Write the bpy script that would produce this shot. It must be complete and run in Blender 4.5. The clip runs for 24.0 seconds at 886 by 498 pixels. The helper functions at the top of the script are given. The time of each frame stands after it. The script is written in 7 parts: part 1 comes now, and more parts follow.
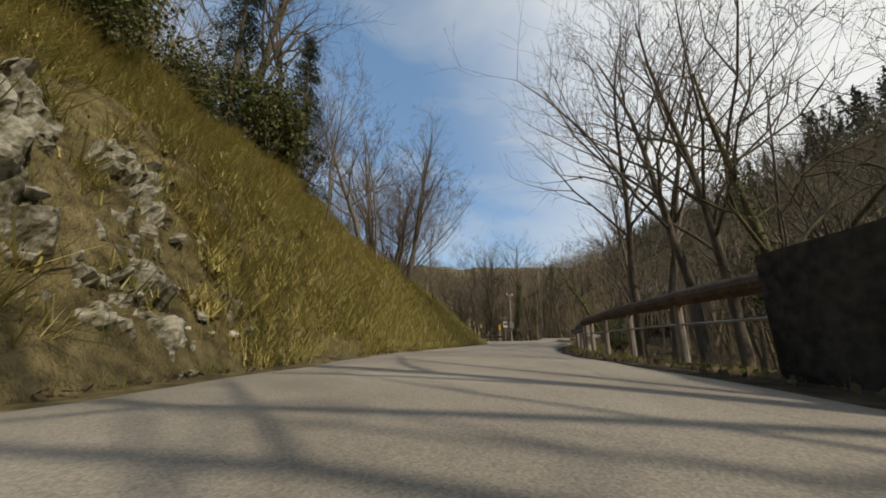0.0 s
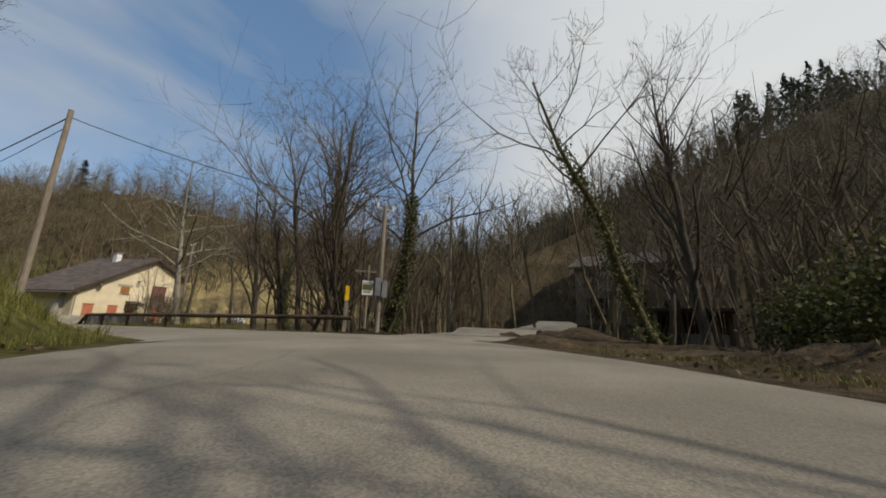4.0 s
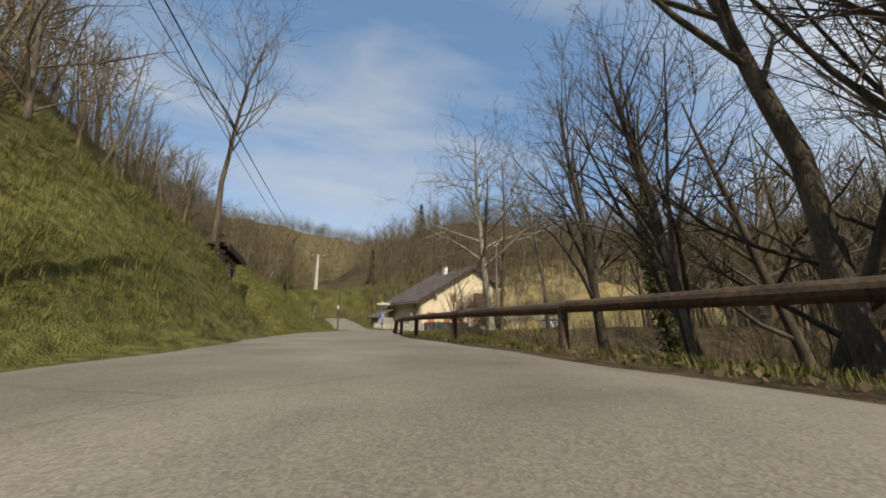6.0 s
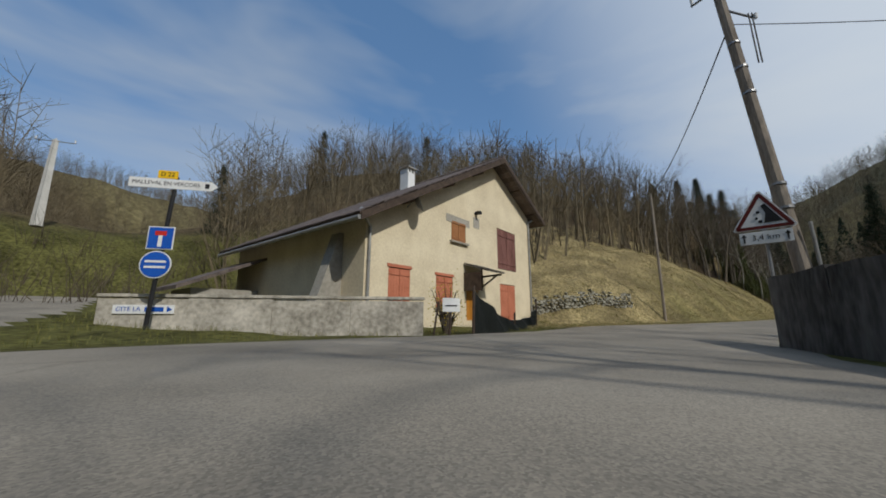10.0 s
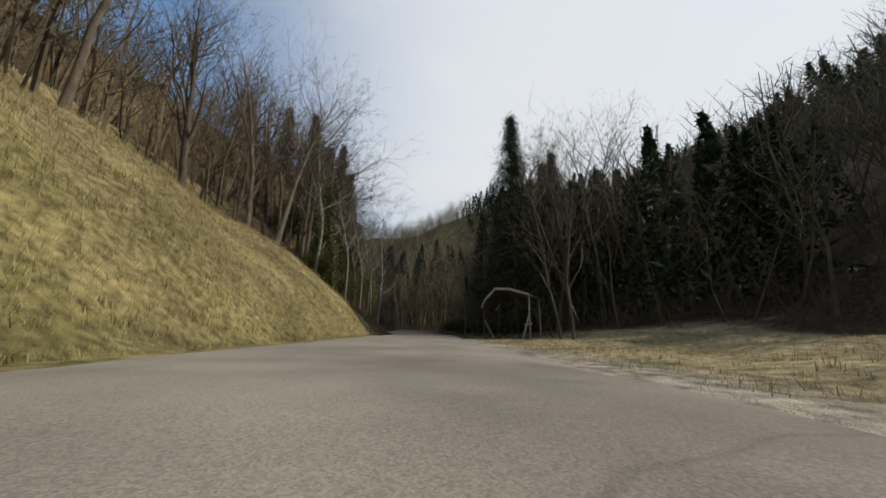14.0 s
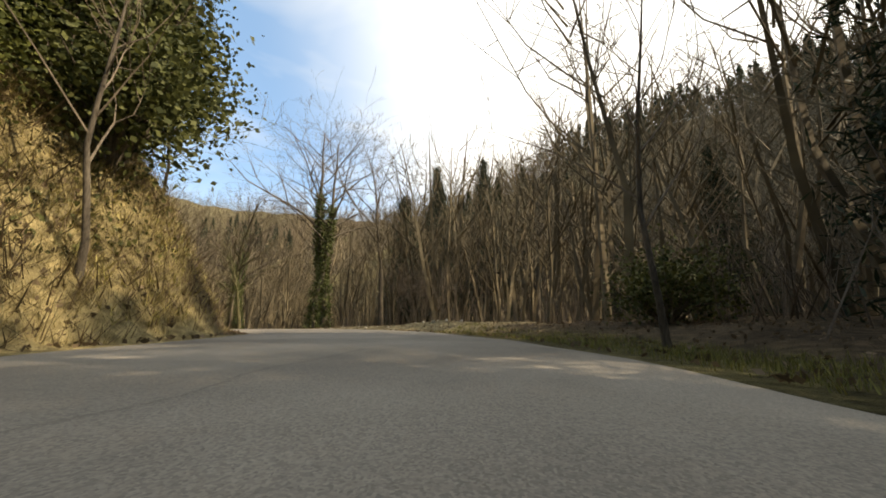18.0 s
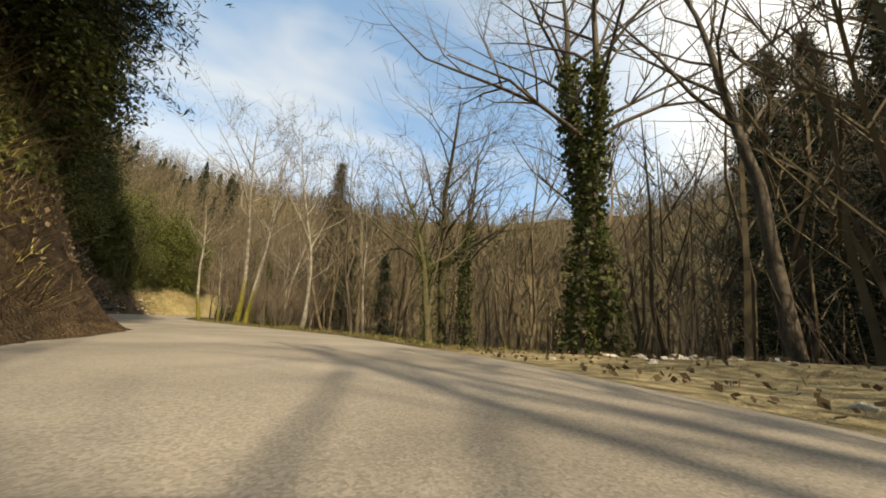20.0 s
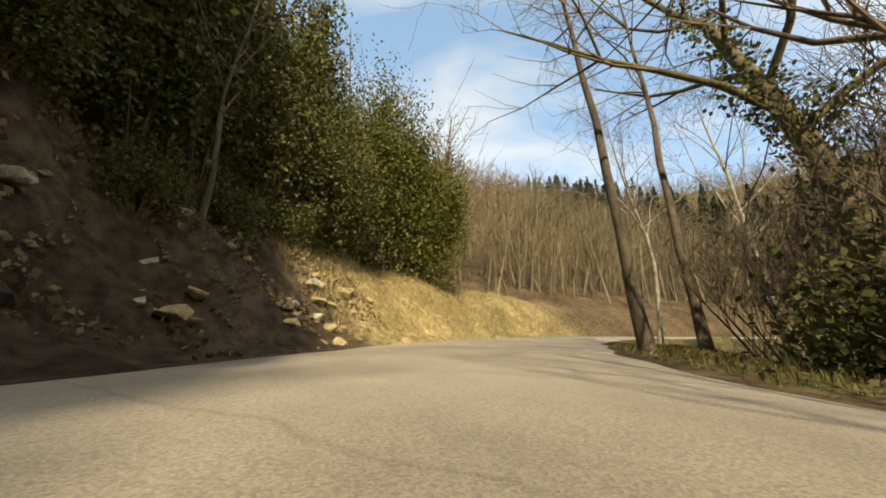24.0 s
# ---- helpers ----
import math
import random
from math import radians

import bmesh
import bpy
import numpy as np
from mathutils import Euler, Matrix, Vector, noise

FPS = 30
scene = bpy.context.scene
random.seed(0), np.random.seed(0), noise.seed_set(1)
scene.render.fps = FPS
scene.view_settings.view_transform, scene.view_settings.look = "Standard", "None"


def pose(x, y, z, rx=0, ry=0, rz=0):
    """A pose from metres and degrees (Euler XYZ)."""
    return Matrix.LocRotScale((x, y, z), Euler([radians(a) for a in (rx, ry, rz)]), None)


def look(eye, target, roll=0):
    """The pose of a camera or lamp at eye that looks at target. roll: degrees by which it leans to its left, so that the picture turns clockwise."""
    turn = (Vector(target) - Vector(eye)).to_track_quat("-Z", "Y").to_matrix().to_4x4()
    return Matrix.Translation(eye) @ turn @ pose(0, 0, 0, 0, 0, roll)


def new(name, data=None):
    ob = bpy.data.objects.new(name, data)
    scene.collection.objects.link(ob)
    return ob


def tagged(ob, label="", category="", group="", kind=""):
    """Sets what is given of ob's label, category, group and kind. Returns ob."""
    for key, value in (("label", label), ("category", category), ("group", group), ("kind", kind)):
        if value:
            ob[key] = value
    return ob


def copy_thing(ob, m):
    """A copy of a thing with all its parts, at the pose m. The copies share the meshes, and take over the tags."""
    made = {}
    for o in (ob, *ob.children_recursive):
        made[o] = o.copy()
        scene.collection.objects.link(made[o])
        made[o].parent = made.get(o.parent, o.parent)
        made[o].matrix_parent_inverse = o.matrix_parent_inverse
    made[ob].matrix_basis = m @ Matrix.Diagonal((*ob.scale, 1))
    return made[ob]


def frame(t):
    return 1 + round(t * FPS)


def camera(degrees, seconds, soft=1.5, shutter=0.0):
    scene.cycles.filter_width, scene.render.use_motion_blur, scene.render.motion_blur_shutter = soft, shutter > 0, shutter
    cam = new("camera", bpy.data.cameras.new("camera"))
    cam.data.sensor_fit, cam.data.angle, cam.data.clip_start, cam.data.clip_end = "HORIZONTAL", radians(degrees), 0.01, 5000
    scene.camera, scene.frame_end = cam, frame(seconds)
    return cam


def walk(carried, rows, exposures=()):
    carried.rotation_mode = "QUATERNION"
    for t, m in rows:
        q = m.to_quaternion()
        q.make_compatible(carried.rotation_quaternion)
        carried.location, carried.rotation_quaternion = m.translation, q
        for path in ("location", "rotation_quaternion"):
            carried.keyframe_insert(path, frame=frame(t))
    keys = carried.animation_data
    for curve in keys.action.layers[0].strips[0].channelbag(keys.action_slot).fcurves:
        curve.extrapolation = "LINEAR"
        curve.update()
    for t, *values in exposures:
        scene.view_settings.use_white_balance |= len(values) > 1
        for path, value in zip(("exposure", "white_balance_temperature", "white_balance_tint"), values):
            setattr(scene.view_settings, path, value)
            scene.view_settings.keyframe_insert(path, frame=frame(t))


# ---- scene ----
cam = camera(104.0, 24.0, soft=1.8, shutter=0.0)
PATH = [
    (0, pose(0.000, 0.000, -0.050, 103.94, 0.22, -0.00)),
    (0.5, pose(0.232, 3.542, -0.105, 102.63, 0.03, -6.69)),
    (1, pose(0.717, 7.000, -0.157, 103.00, -0.21, -11.66)),
    (1.5, pose(1.448, 10.310, -0.210, 102.89, -0.86, -13.81)),
    (2, pose(2.305, 13.380, -0.254, 102.20, -0.96, -15.71)),
    (2.5, pose(3.091, 16.252, -0.281, 101.34, -1.34, -17.54)),
    (3, pose(3.978, 18.970, -0.284, 101.88, -0.99, -19.38)),
    (3.5, pose(4.928, 21.617, -0.277, 102.04, -1.20, -19.79)),
    (4, pose(5.772, 24.317, -0.273, 102.03, -1.95, -16.83)),
    (4.5, pose(6.152, 27.195, -0.286, 101.85, -3.47, -8.83)),
    (5, pose(5.590, 30.180, -0.332, 101.31, -3.07, 4.67)),
    (5.5, pose(4.232, 33.122, -0.395, 101.27, -2.13, 18.48)),
    (6, pose(2.080, 36.087, -0.465, 101.58, -0.34, 29.57)),
    (6.5, pose(-0.640, 39.107, -0.525, 102.20, 0.89, 37.91)),
    (7, pose(-3.722, 42.255, -0.604, 102.89, 1.31, 43.18)),
    (7.5, pose(-6.724, 45.726, -0.695, 102.19, 3.07, 44.28)),
    (8, pose(-9.749, 49.157, -0.798, 102.22, 3.21, 42.18)),
    (8.5, pose(-12.605, 52.563, -0.914, 102.53, 1.09, 39.31)),
    (9, pose(-15.135, 56.001, -1.038, 101.39, -0.39, 36.24)),
    (9.5, pose(-17.014, 59.597, -1.162, 101.58, -0.83, 27.61)),
    (10, pose(-17.966, 63.467, -1.285, 101.08, -0.12, 11.48)),
    (10.5, pose(-17.737, 67.786, -1.368, 102.01, -0.51, -6.28)),
    (11, pose(-15.713, 72.288, -1.415, 101.24, -2.40, -22.45)),
    (11.5, pose(-12.662, 76.903, -1.417, 102.96, -2.62, -35.01)),
    (12, pose(-9.123, 81.459, -1.405, 102.81, -1.22, -41.84)),
    (12.5, pose(-5.342, 85.888, -1.383, 102.80, -0.60, -43.97)),
    (13, pose(-1.505, 90.218, -1.353, 102.95, -0.24, -43.75)),
    (13.5, pose(2.276, 94.502, -1.317, 103.27, 0.14, -42.84)),
    (14, pose(5.962, 98.801, -1.272, 103.88, -0.91, -41.75)),
    (14.5, pose(9.547, 103.208, -1.232, 102.36, 0.20, -40.98)),
    (15, pose(13.039, 107.506, -1.191, 102.08, -0.30, -40.69)),
    (15.5, pose(16.493, 111.526, -1.135, 101.56, -0.43, -40.43)),
    (16, pose(19.939, 115.123, -1.077, 102.53, 1.02, -40.17)),
    (16.5, pose(22.943, 118.612, -1.033, 102.11, -0.17, -39.35)),
    (17, pose(25.535, 121.985, -0.996, 101.44, -0.20, -37.08)),
    (17.5, pose(27.752, 125.271, -0.956, 102.40, 0.45, -33.16)),
    (18, pose(29.647, 128.481, -0.915, 102.45, -0.15, -28.00)),
    (18.5, pose(31.138, 131.677, -0.876, 102.52, -0.83, -21.07)),
    (19, pose(32.085, 134.901, -0.841, 102.63, -1.87, -11.70)),
    (19.5, pose(32.281, 138.133, -0.814, 102.84, -3.72, 0.32)),
    (20, pose(31.524, 141.223, -0.801, 102.73, -3.12, 14.19)),
    (20.5, pose(29.948, 144.080, -0.809, 102.00, -2.00, 26.92)),
    (21, pose(27.602, 146.592, -0.845, 102.92, -1.15, 39.84)),
    (21.5, pose(24.495, 148.943, -0.892, 103.39, 0.24, 51.48)),
    (22, pose(20.750, 151.056, -0.911, 103.85, 0.54, 59.44)),
    (22.5, pose(16.676, 152.960, -0.899, 103.47, -0.78, 63.02)),
    (23, pose(12.611, 155.151, -0.882, 102.57, -1.60, 62.28)),
    (23.5, pose(8.805, 157.872, -0.869, 103.14, -2.07, 56.76)),
    (24, pose(5.242, 160.991, -0.863, 103.40, -0.86, 44.07)),
]
walk(cam, PATH, exposures=((0.0, -0.4, 7200, 10), (1.0, -0.1, 7200, 10), (2.0, -0.35, 7200, 10), (5.0, -0.8, 6900, 10), (6.0, -0.4, 7100, 11), (7.0, -0.45, 6900, 10), (8.0, -0.4, 6400, 9), (9.0, -0.6, 6250, 9), (10.0, -0.95, 6100, 9), (11.0, -1.05, 6400, 10), (14.0, -0.6, 6700, 11), (15.0, -1.1, 6800, 11), (16.0, -1.15, 7000, 11), (17.0, 0.25, 7700, 12), (19.5, 0.6, 8400, 10), (20.0, 0.35, 8500, 10), (21.0, 0.35, 8400, 10), (22.0, -0.05, 8300, 10), (23.0, -0.3, 8200, 10), (24.0, 0.55, 8900, 10)))

# ---- sky and sun ----
SUN_EL, SUN_AZ = radians(41.0), radians(132.0)
world = bpy.data.worlds.new("spring_sky")
scene.world = world
world.use_nodes = True
wn, wl = world.node_tree.nodes, world.node_tree.links
wn.clear()
w_out = wn.new("ShaderNodeOutputWorld")
w_bg = wn.new("ShaderNodeBackground")
w_bg.inputs["Strength"].default_value = 0.13
w_sky = wn.new("ShaderNodeTexSky")
w_sky.sky_type, w_sky.sun_disc = "NISHITA", False
w_sky.sun_elevation, w_sky.sun_rotation = SUN_EL, SUN_AZ
w_sky.air_density, w_sky.dust_density, w_sky.ozone_density = 1.0, 0.6, 2.5
w_tc = wn.new("ShaderNodeTexCoord")
w_map = wn.new("ShaderNodeMapping")
w_map.inputs["Scale"].default_value = (0.9, 0.7, 2.2)
w_map.inputs["Rotation"].default_value = (0.2, 0.1, 0.6)
w_noise = wn.new("ShaderNodeTexNoise")
w_noise.inputs["Scale"].default_value = 1.7
w_noise.inputs["Detail"].default_value = 4.5
w_noise.inputs["Roughness"].default_value = 0.55
w_noise.inputs["Distortion"].default_value = 0.5
w_ramp = wn.new("ShaderNodeValToRGB")
w_ramp.color_ramp.elements[0].position, w_ramp.color_ramp.elements[1].position = 0.44, 0.82
w_ramp.color_ramp.elements[1].color = (0.9, 0.9, 0.9, 1)
w_haze = wn.new("ShaderNodeMixRGB")
w_haze.blend_type, w_haze.inputs["Fac"].default_value = "ADD", 1.0
w_haze.inputs["Color2"].default_value = (0.75, 1.6, 2.9, 1)
w_mix = wn.new("ShaderNodeMixRGB")
w_mix.inputs["Color2"].default_value = (6.6, 7.0, 7.3, 1)
# a bright thin veil of cloud over the north-east
w_dot = wn.new("ShaderNodeVectorMath")
w_dot.operation = "DOT_PRODUCT"
w_dot.inputs[1].default_value = (0.80, 0.20, 0.57)
w_veil = wn.new("ShaderNodeMapRange")
w_veil.inputs["From Min"].default_value, w_veil.inputs["From Max"].default_value = 0.45, 0.98
w_veil.inputs["To Min"].default_value, w_veil.inputs["To Max"].default_value = 0.0, 0.80
w_veil.interpolation_type = "SMOOTHSTEP"
w_vmix = wn.new("ShaderNodeMixRGB")
w_vmix.inputs["Color2"].default_value = (10.2, 10.6, 10.8, 1)
wl.new(w_tc.outputs["Generated"], w_dot.inputs[0]), wl.new(w_dot.outputs["Value"], w_veil.inputs["Value"]), wl.new(w_veil.outputs["Result"], w_vmix.inputs["Fac"])
for a, b in ((w_tc.outputs["Generated"], w_map.inputs["Vector"]), (w_map.outputs["Vector"], w_noise.inputs["Vector"]),
             (w_noise.outputs["Fac"], w_ramp.inputs["Fac"]), (w_ramp.outputs["Color"], w_mix.inputs["Fac"]),
             (w_sky.outputs["Color"], w_haze.inputs["Color1"]), (w_haze.outputs["Color"], w_mix.inputs["Color1"]), (w_mix.outputs["Color"], w_vmix.inputs["Color1"]), (w_vmix.outputs["Color"], w_bg.inputs["Color"]),
             (w_bg.outputs["Background"], w_out.inputs["Surface"])):
    wl.new(a, b)
sun_data = bpy.data.lights.new("sun", "SUN")
sun_data.energy, sun_data.angle, sun_data.color = 5.0, radians(0.6), (1.0, 0.93, 0.82)
sun = new("sun", sun_data)
sun.matrix_world = look((Vector((math.sin(SUN_AZ) * math.cos(SUN_EL), math.cos(SUN_AZ) * math.cos(SUN_EL), math.sin(SUN_EL))) * 300), (0, 0, 0))


# ---- materials ----
def mat(name, c1, c2, scale=4.0, rough=0.85, bump=0.3, metal=0.0, fine=8.0, spread=(0.35, 0.65), random_tone=0.0, stretch=(1, 1, 1), bump_dist=0.02, spec=0.3):
    """Two colours mixed by coarse and fine noise in object space, with relief."""
    m = bpy.data.materials.new(name)
    m.use_nodes = True
    n, l = m.node_tree.nodes, m.node_tree.links
    b = n["Principled BSDF"]
    tc, mp = n.new("ShaderNodeTexCoord"), n.new("ShaderNodeMapping")
    mp.inputs["Scale"].default_value = stretch
    l.new(tc.outputs["Object"], mp.inputs["Vector"])
    n1, n2 = n.new("ShaderNodeTexNoise"), n.new("ShaderNodeTexNoise")
    for q, s in ((n1, scale), (n2, scale * fine)):
        q.inputs["Scale"].default_value, q.inputs["Detail"].default_value = s, 5.0
        l.new(mp.outputs["Vector"], q.inputs["Vector"])
    add = n.new("ShaderNodeMixRGB")
    add.inputs["Fac"].default_value = 0.45
    l.new(n1.outputs["Fac"], add.inputs["Color1"]), l.new(n2.outputs["Fac"], add.inputs["Color2"])
    r = n.new("ShaderNodeValToRGB")
    r.color_ramp.elements[0].position, r.color_ramp.elements[1].position = spread
    r.color_ramp.elements[0].color, r.color_ramp.elements[1].color = (*c1, 1), (*c2, 1)
    l.new(add.outputs["Color"], r.inputs["Fac"])
    col = r.outputs["Color"]
    if random_tone:
        oi = n.new("ShaderNodeObjectInfo")
        mr = n.new("ShaderNodeMapRange")
        mr.inputs["To Min"].default_value, mr.inputs["To Max"].default_value = 1 - random_tone, 1 + random_tone
        hs = n.new("ShaderNodeHueSaturation")
        l.new(oi.outputs["Random"], mr.inputs["Value"]), l.new(mr.outputs["Result"], hs.inputs["Value"]), l.new(col, hs.inputs["Color"])
        col = hs.outputs["Color"]
    l.new(col, b.inputs["Base Color"])
    b.inputs["Roughness"].default_value, b.inputs["Metallic"].default_value = rough, metal
    b.inputs["Specular IOR Level"].default_value = spec
    if bump:
        bp = n.new("ShaderNodeBump")
        bp.inputs["Strength"].default_value, bp.inputs["Distance"].default_value = bump, bump_dist
        l.new(add.outputs["Color"], bp.inputs["Height"]), l.new(bp.outputs["Normal"], b.inputs["Normal"])
    return m


def leafy(name, c1, c2, rough=0.7):
    """Small blades and leaves: colour by island, light passing through."""
    m = bpy.data.materials.new(name)
    m.use_nodes = True
    n, l = m.node_tree.nodes, m.node_tree.links
    b = n["Principled BSDF"]
    g = n.new("ShaderNodeNewGeometry")
    r = n.new("ShaderNodeValToRGB")
    r.color_ramp.elements[0].color, r.color_ramp.elements[1].color = (*c1, 1), (*c2, 1)
    l.new(g.outputs["Random Per Island"], r.inputs["Fac"]), l.new(r.outputs["Color"], b.inputs["Base Color"])
    b.inputs["Roughness"].default_value = rough
    b.inputs["Specular IOR Level"].default_value = 0.25
    tr, mx = n.new("ShaderNodeBsdfTranslucent"), n.new("ShaderNodeMixShader")
    mx.inputs["Fac"].default_value = 0.22
    l.new(r.outputs["Color"], tr.inputs["Color"])
    l.new(b.outputs["BSDF"], mx.inputs[1]), l.new(tr.outputs["BSDF"], mx.inputs[2])
    l.new(mx.outputs["Shader"], n["Material Output"].inputs["Surface"])
    return m


def ground_material():
    """Soil, grass, litter and gravel: the tone is laid per vertex by kind of ground, darkened for shade on the left
    banks, the grain by noise.
    """
    m = bpy.data.materials.new("ground_cover")
    m.use_nodes = True
    n, l = m.node_tree.nodes, m.node_tree.links
    b = n["Principled BSDF"]
    at = n.new("ShaderNodeVertexColor")
    at.layer_name = "cover"
    tc = n.new("ShaderNodeTexCoord")
    n1, n2, n3 = (n.new("ShaderNodeTexNoise") for _ in range(3))
    for q, s, d in ((n1, 0.5, 6.0), (n2, 6.0, 6.0), (n3, 40.0, 3.0)):
        q.inputs["Scale"].default_value, q.inputs["Detail"].default_value = s, d
        l.new(tc.outputs["Object"], q.inputs["Vector"])
    mr1, mr2 = n.new("ShaderNodeMapRange"), n.new("ShaderNodeMapRange")
    for q, src, lo, hi in ((mr1, n1, 0.6, 1.4), (mr2, n2, 0.45, 1.55)):
        q.inputs["From Min"].default_value, q.inputs["From Max"].default_value = 0.3, 0.7
        q.inputs["To Min"].default_value, q.inputs["To Max"].default_value = lo, hi
        l.new(src.outputs["Fac"], q.inputs["Value"])
    mu = n.new("ShaderNodeMath")
    mu.operation = "MULTIPLY"
    l.new(mr1.outputs["Result"], mu.inputs[0]), l.new(mr2.outputs["Result"], mu.inputs[1])
    hs = n.new("ShaderNodeHueSaturation")
    l.new(at.outputs["Color"], hs.inputs["Color"]), l.new(mu.outputs["Value"], hs.inputs["Value"])
    l.new(hs.outputs["Color"], b.inputs["Base Color"])
    b.inputs["Roughness"].default_value, b.inputs["Specular IOR Level"].default_value = 0.95, 0.1
    ad = n.new("ShaderNodeMath")
    l.new(n2.outputs["Fac"], ad.inputs[0]), l.new(n3.outputs["Fac"], ad.inputs[1])
    bp = n.new("ShaderNodeBump")
    bp.inputs["Strength"].default_value, bp.inputs["Distance"].default_value = 0.7, 0.08
    l.new(ad.outputs["Value"], bp.inputs["Height"]), l.new(bp.outputs["Normal"], b.inputs["Normal"])
    return m


def asphalt_material():
    """Worn pale asphalt with stone chips, patches and a few dark cracks."""
    m = bpy.data.materials.new("worn_asphalt")
    m.use_nodes = True
    n, l = m.node_tree.nodes, m.node_tree.links
    b = n["Principled BSDF"]
    tc = n.new("ShaderNodeTexCoord")
    big, chips, crack = n.new("ShaderNodeTexNoise"), n.new("ShaderNodeTexVoronoi"), n.new("ShaderNodeTexVoronoi")
    big.inputs["Scale"].default_value, big.inputs["Detail"].default_value = 0.7, 8.0
    chips.inputs["Scale"].default_value = 150.0
    crack.feature, crack.inputs["Scale"].default_value = "DISTANCE_TO_EDGE", 0.16
    warp = n.new("ShaderNodeTexNoise")
    warp.inputs["Scale"].default_value, warp.inputs["Detail"].default_value = 1.2, 6.0
    wm = n.new("ShaderNodeMixRGB")
    wm.blend_type, wm.inputs["Fac"].default_value = "ADD", 0.4
    for q in (big, chips, warp):
        l.new(tc.outputs["Object"], q.inputs["Vector"])
    l.new(tc.outputs["Object"], wm.inputs["Color1"]), l.new(warp.outputs["Color"], wm.inputs["Color2"]), l.new(wm.outputs["Color"], crack.inputs["Vector"])
    r1 = n.new("ShaderNodeValToRGB")
    r1.color_ramp.elements[0].position, r1.color_ramp.elements[1].position = 0.32, 0.68
    r1.color_ramp.elements[0].color, r1.color_ramp.elements[1].color = (0.165, 0.147, 0.120, 1), (0.262, 0.234, 0.192, 1)
    l.new(big.outputs["Fac"], r1.inputs["Fac"])
    r2 = n.new("ShaderNodeValToRGB")
    r2.color_ramp.elements[0].color, r2.color_ramp.elements[1].color = (0.35, 0.35, 0.35, 1), (2.2, 2.15, 2.0, 1)
    l.new(chips.outputs["Color"], r2.inputs["Fac"])
    m1 = n.new("ShaderNodeMixRGB")
    m1.blend_type, m1.inputs["Fac"].default_value = "MULTIPLY", 0.38
    l.new(r1.outputs["Color"], m1.inputs["Color1"]), l.new(r2.outputs["Color"], m1.inputs["Color2"])
    r3 = n.new("ShaderNodeValToRGB")
    r3.color_ramp.elements[0].color, r3.color_ramp.elements[1].color = (0.35, 0.33, 0.3, 1), (1, 1, 1, 1)
    r3.color_ramp.elements[0].position, r3.color_ramp.elements[1].position = 0.0, 0.0012
    l.new(crack.outputs["Distance"], r3.inputs["Fac"])
    m2 = n.new("ShaderNodeMixRGB")
    m2.blend_type, m2.inputs["Fac"].default_value = "MULTIPLY", 0.28
    l.new(m1.outputs["Color"], m2.inputs["Color1"]), l.new(r3.outputs["Color"], m2.inputs["Color2"])
    l.new(m2.outputs["Color"], b.inputs["Base Color"])
    b.inputs["Roughness"].default_value, b.inputs["Specular IOR Level"].default_value = 0.9, 0.2
    bp = n.new("ShaderNodeBump")
    bp.inputs["Strength"].default_value, bp.inputs["Distance"].default_value = 0.08, 0.003
    l.new(chips.outputs["Distance"], bp.inputs["Height"]), l.new(bp.outputs["Normal"], b.inputs["Normal"])
    return m


M_GROUND, M_ROAD = ground_material(), asphalt_material()
M_BARK = mat("grey_brown_bark", (0.05, 0.04, 0.028), (0.17, 0.14, 0.10), 5, 0.95, 0.8, stretch=(1, 1, 0.25), random_tone=0.25)
M_BARK_PALE = mat("pale_bark", (0.09, 0.078, 0.055), (0.36, 0.33, 0.26), 5, 0.9, 0.5, spread=(0.36, 0.60), stretch=(1, 1, 0.7), random_tone=0.15)
M_BARK_MOSS = mat("mossy_bark", (0.06, 0.048, 0.032), (0.17, 0.15, 0.07), 3, 0.95, 0.8, stretch=(1, 1, 0.4))
M_MOSS = mat("yellow_green_moss", (0.07, 0.065, 0.014), (0.22, 0.20, 0.035), 9, 0.95, 0.9, bump_dist=0.03)
M_TWIG = mat("bare_twigs", (0.085, 0.066, 0.046), (0.19, 0.15, 0.105), 2, 0.9, 0.0, random_tone=0.2)
M_WOODS = mat("far_bare_woods", (0.075, 0.06, 0.036), (0.21, 0.168, 0.10), 0.15, 0.95, 0.0)
M_IVY = leafy("ivy_leaves", (0.05, 0.07, 0.02), (0.14, 0.15, 0.05))
M_NEEDLE = leafy("spruce_needles", (0.012, 0.022, 0.012), (0.035, 0.05, 0.022))
M_SHRUB = leafy("evergreen_shrub_leaves", (0.028, 0.038, 0.012), (0.13, 0.135, 0.04))
M_BOX = leafy("box_leaves", (0.038, 0.05, 0.012), (0.16, 0.17, 0.04))
M_GRASS = leafy("green_grass", (0.085, 0.095, 0.022), (0.25, 0.23, 0.066))
M_DRY = leafy("dry_grass", (0.22, 0.18, 0.08), (0.48, 0.40, 0.20))
M_DRYDARK = leafy("olive_bank_grass", (0.18, 0.155, 0.04), (0.50, 0.42, 0.15))
M_LITTER = leafy("dead_leaves", (0.07, 0.05, 0.028), (0.22, 0.16, 0.095))
M_LOG = mat("weathered_log", (0.05, 0.035, 0.025), (0.15, 0.105, 0.07), 3, 0.85, 0.6, stretch=(1, 1, 1))
M_POLE = mat("grey_timber_pole", (0.17, 0.14, 0.11), (0.33, 0.28, 0.22), 4, 0.85, 0.5, stretch=(1, 1, 0.15))
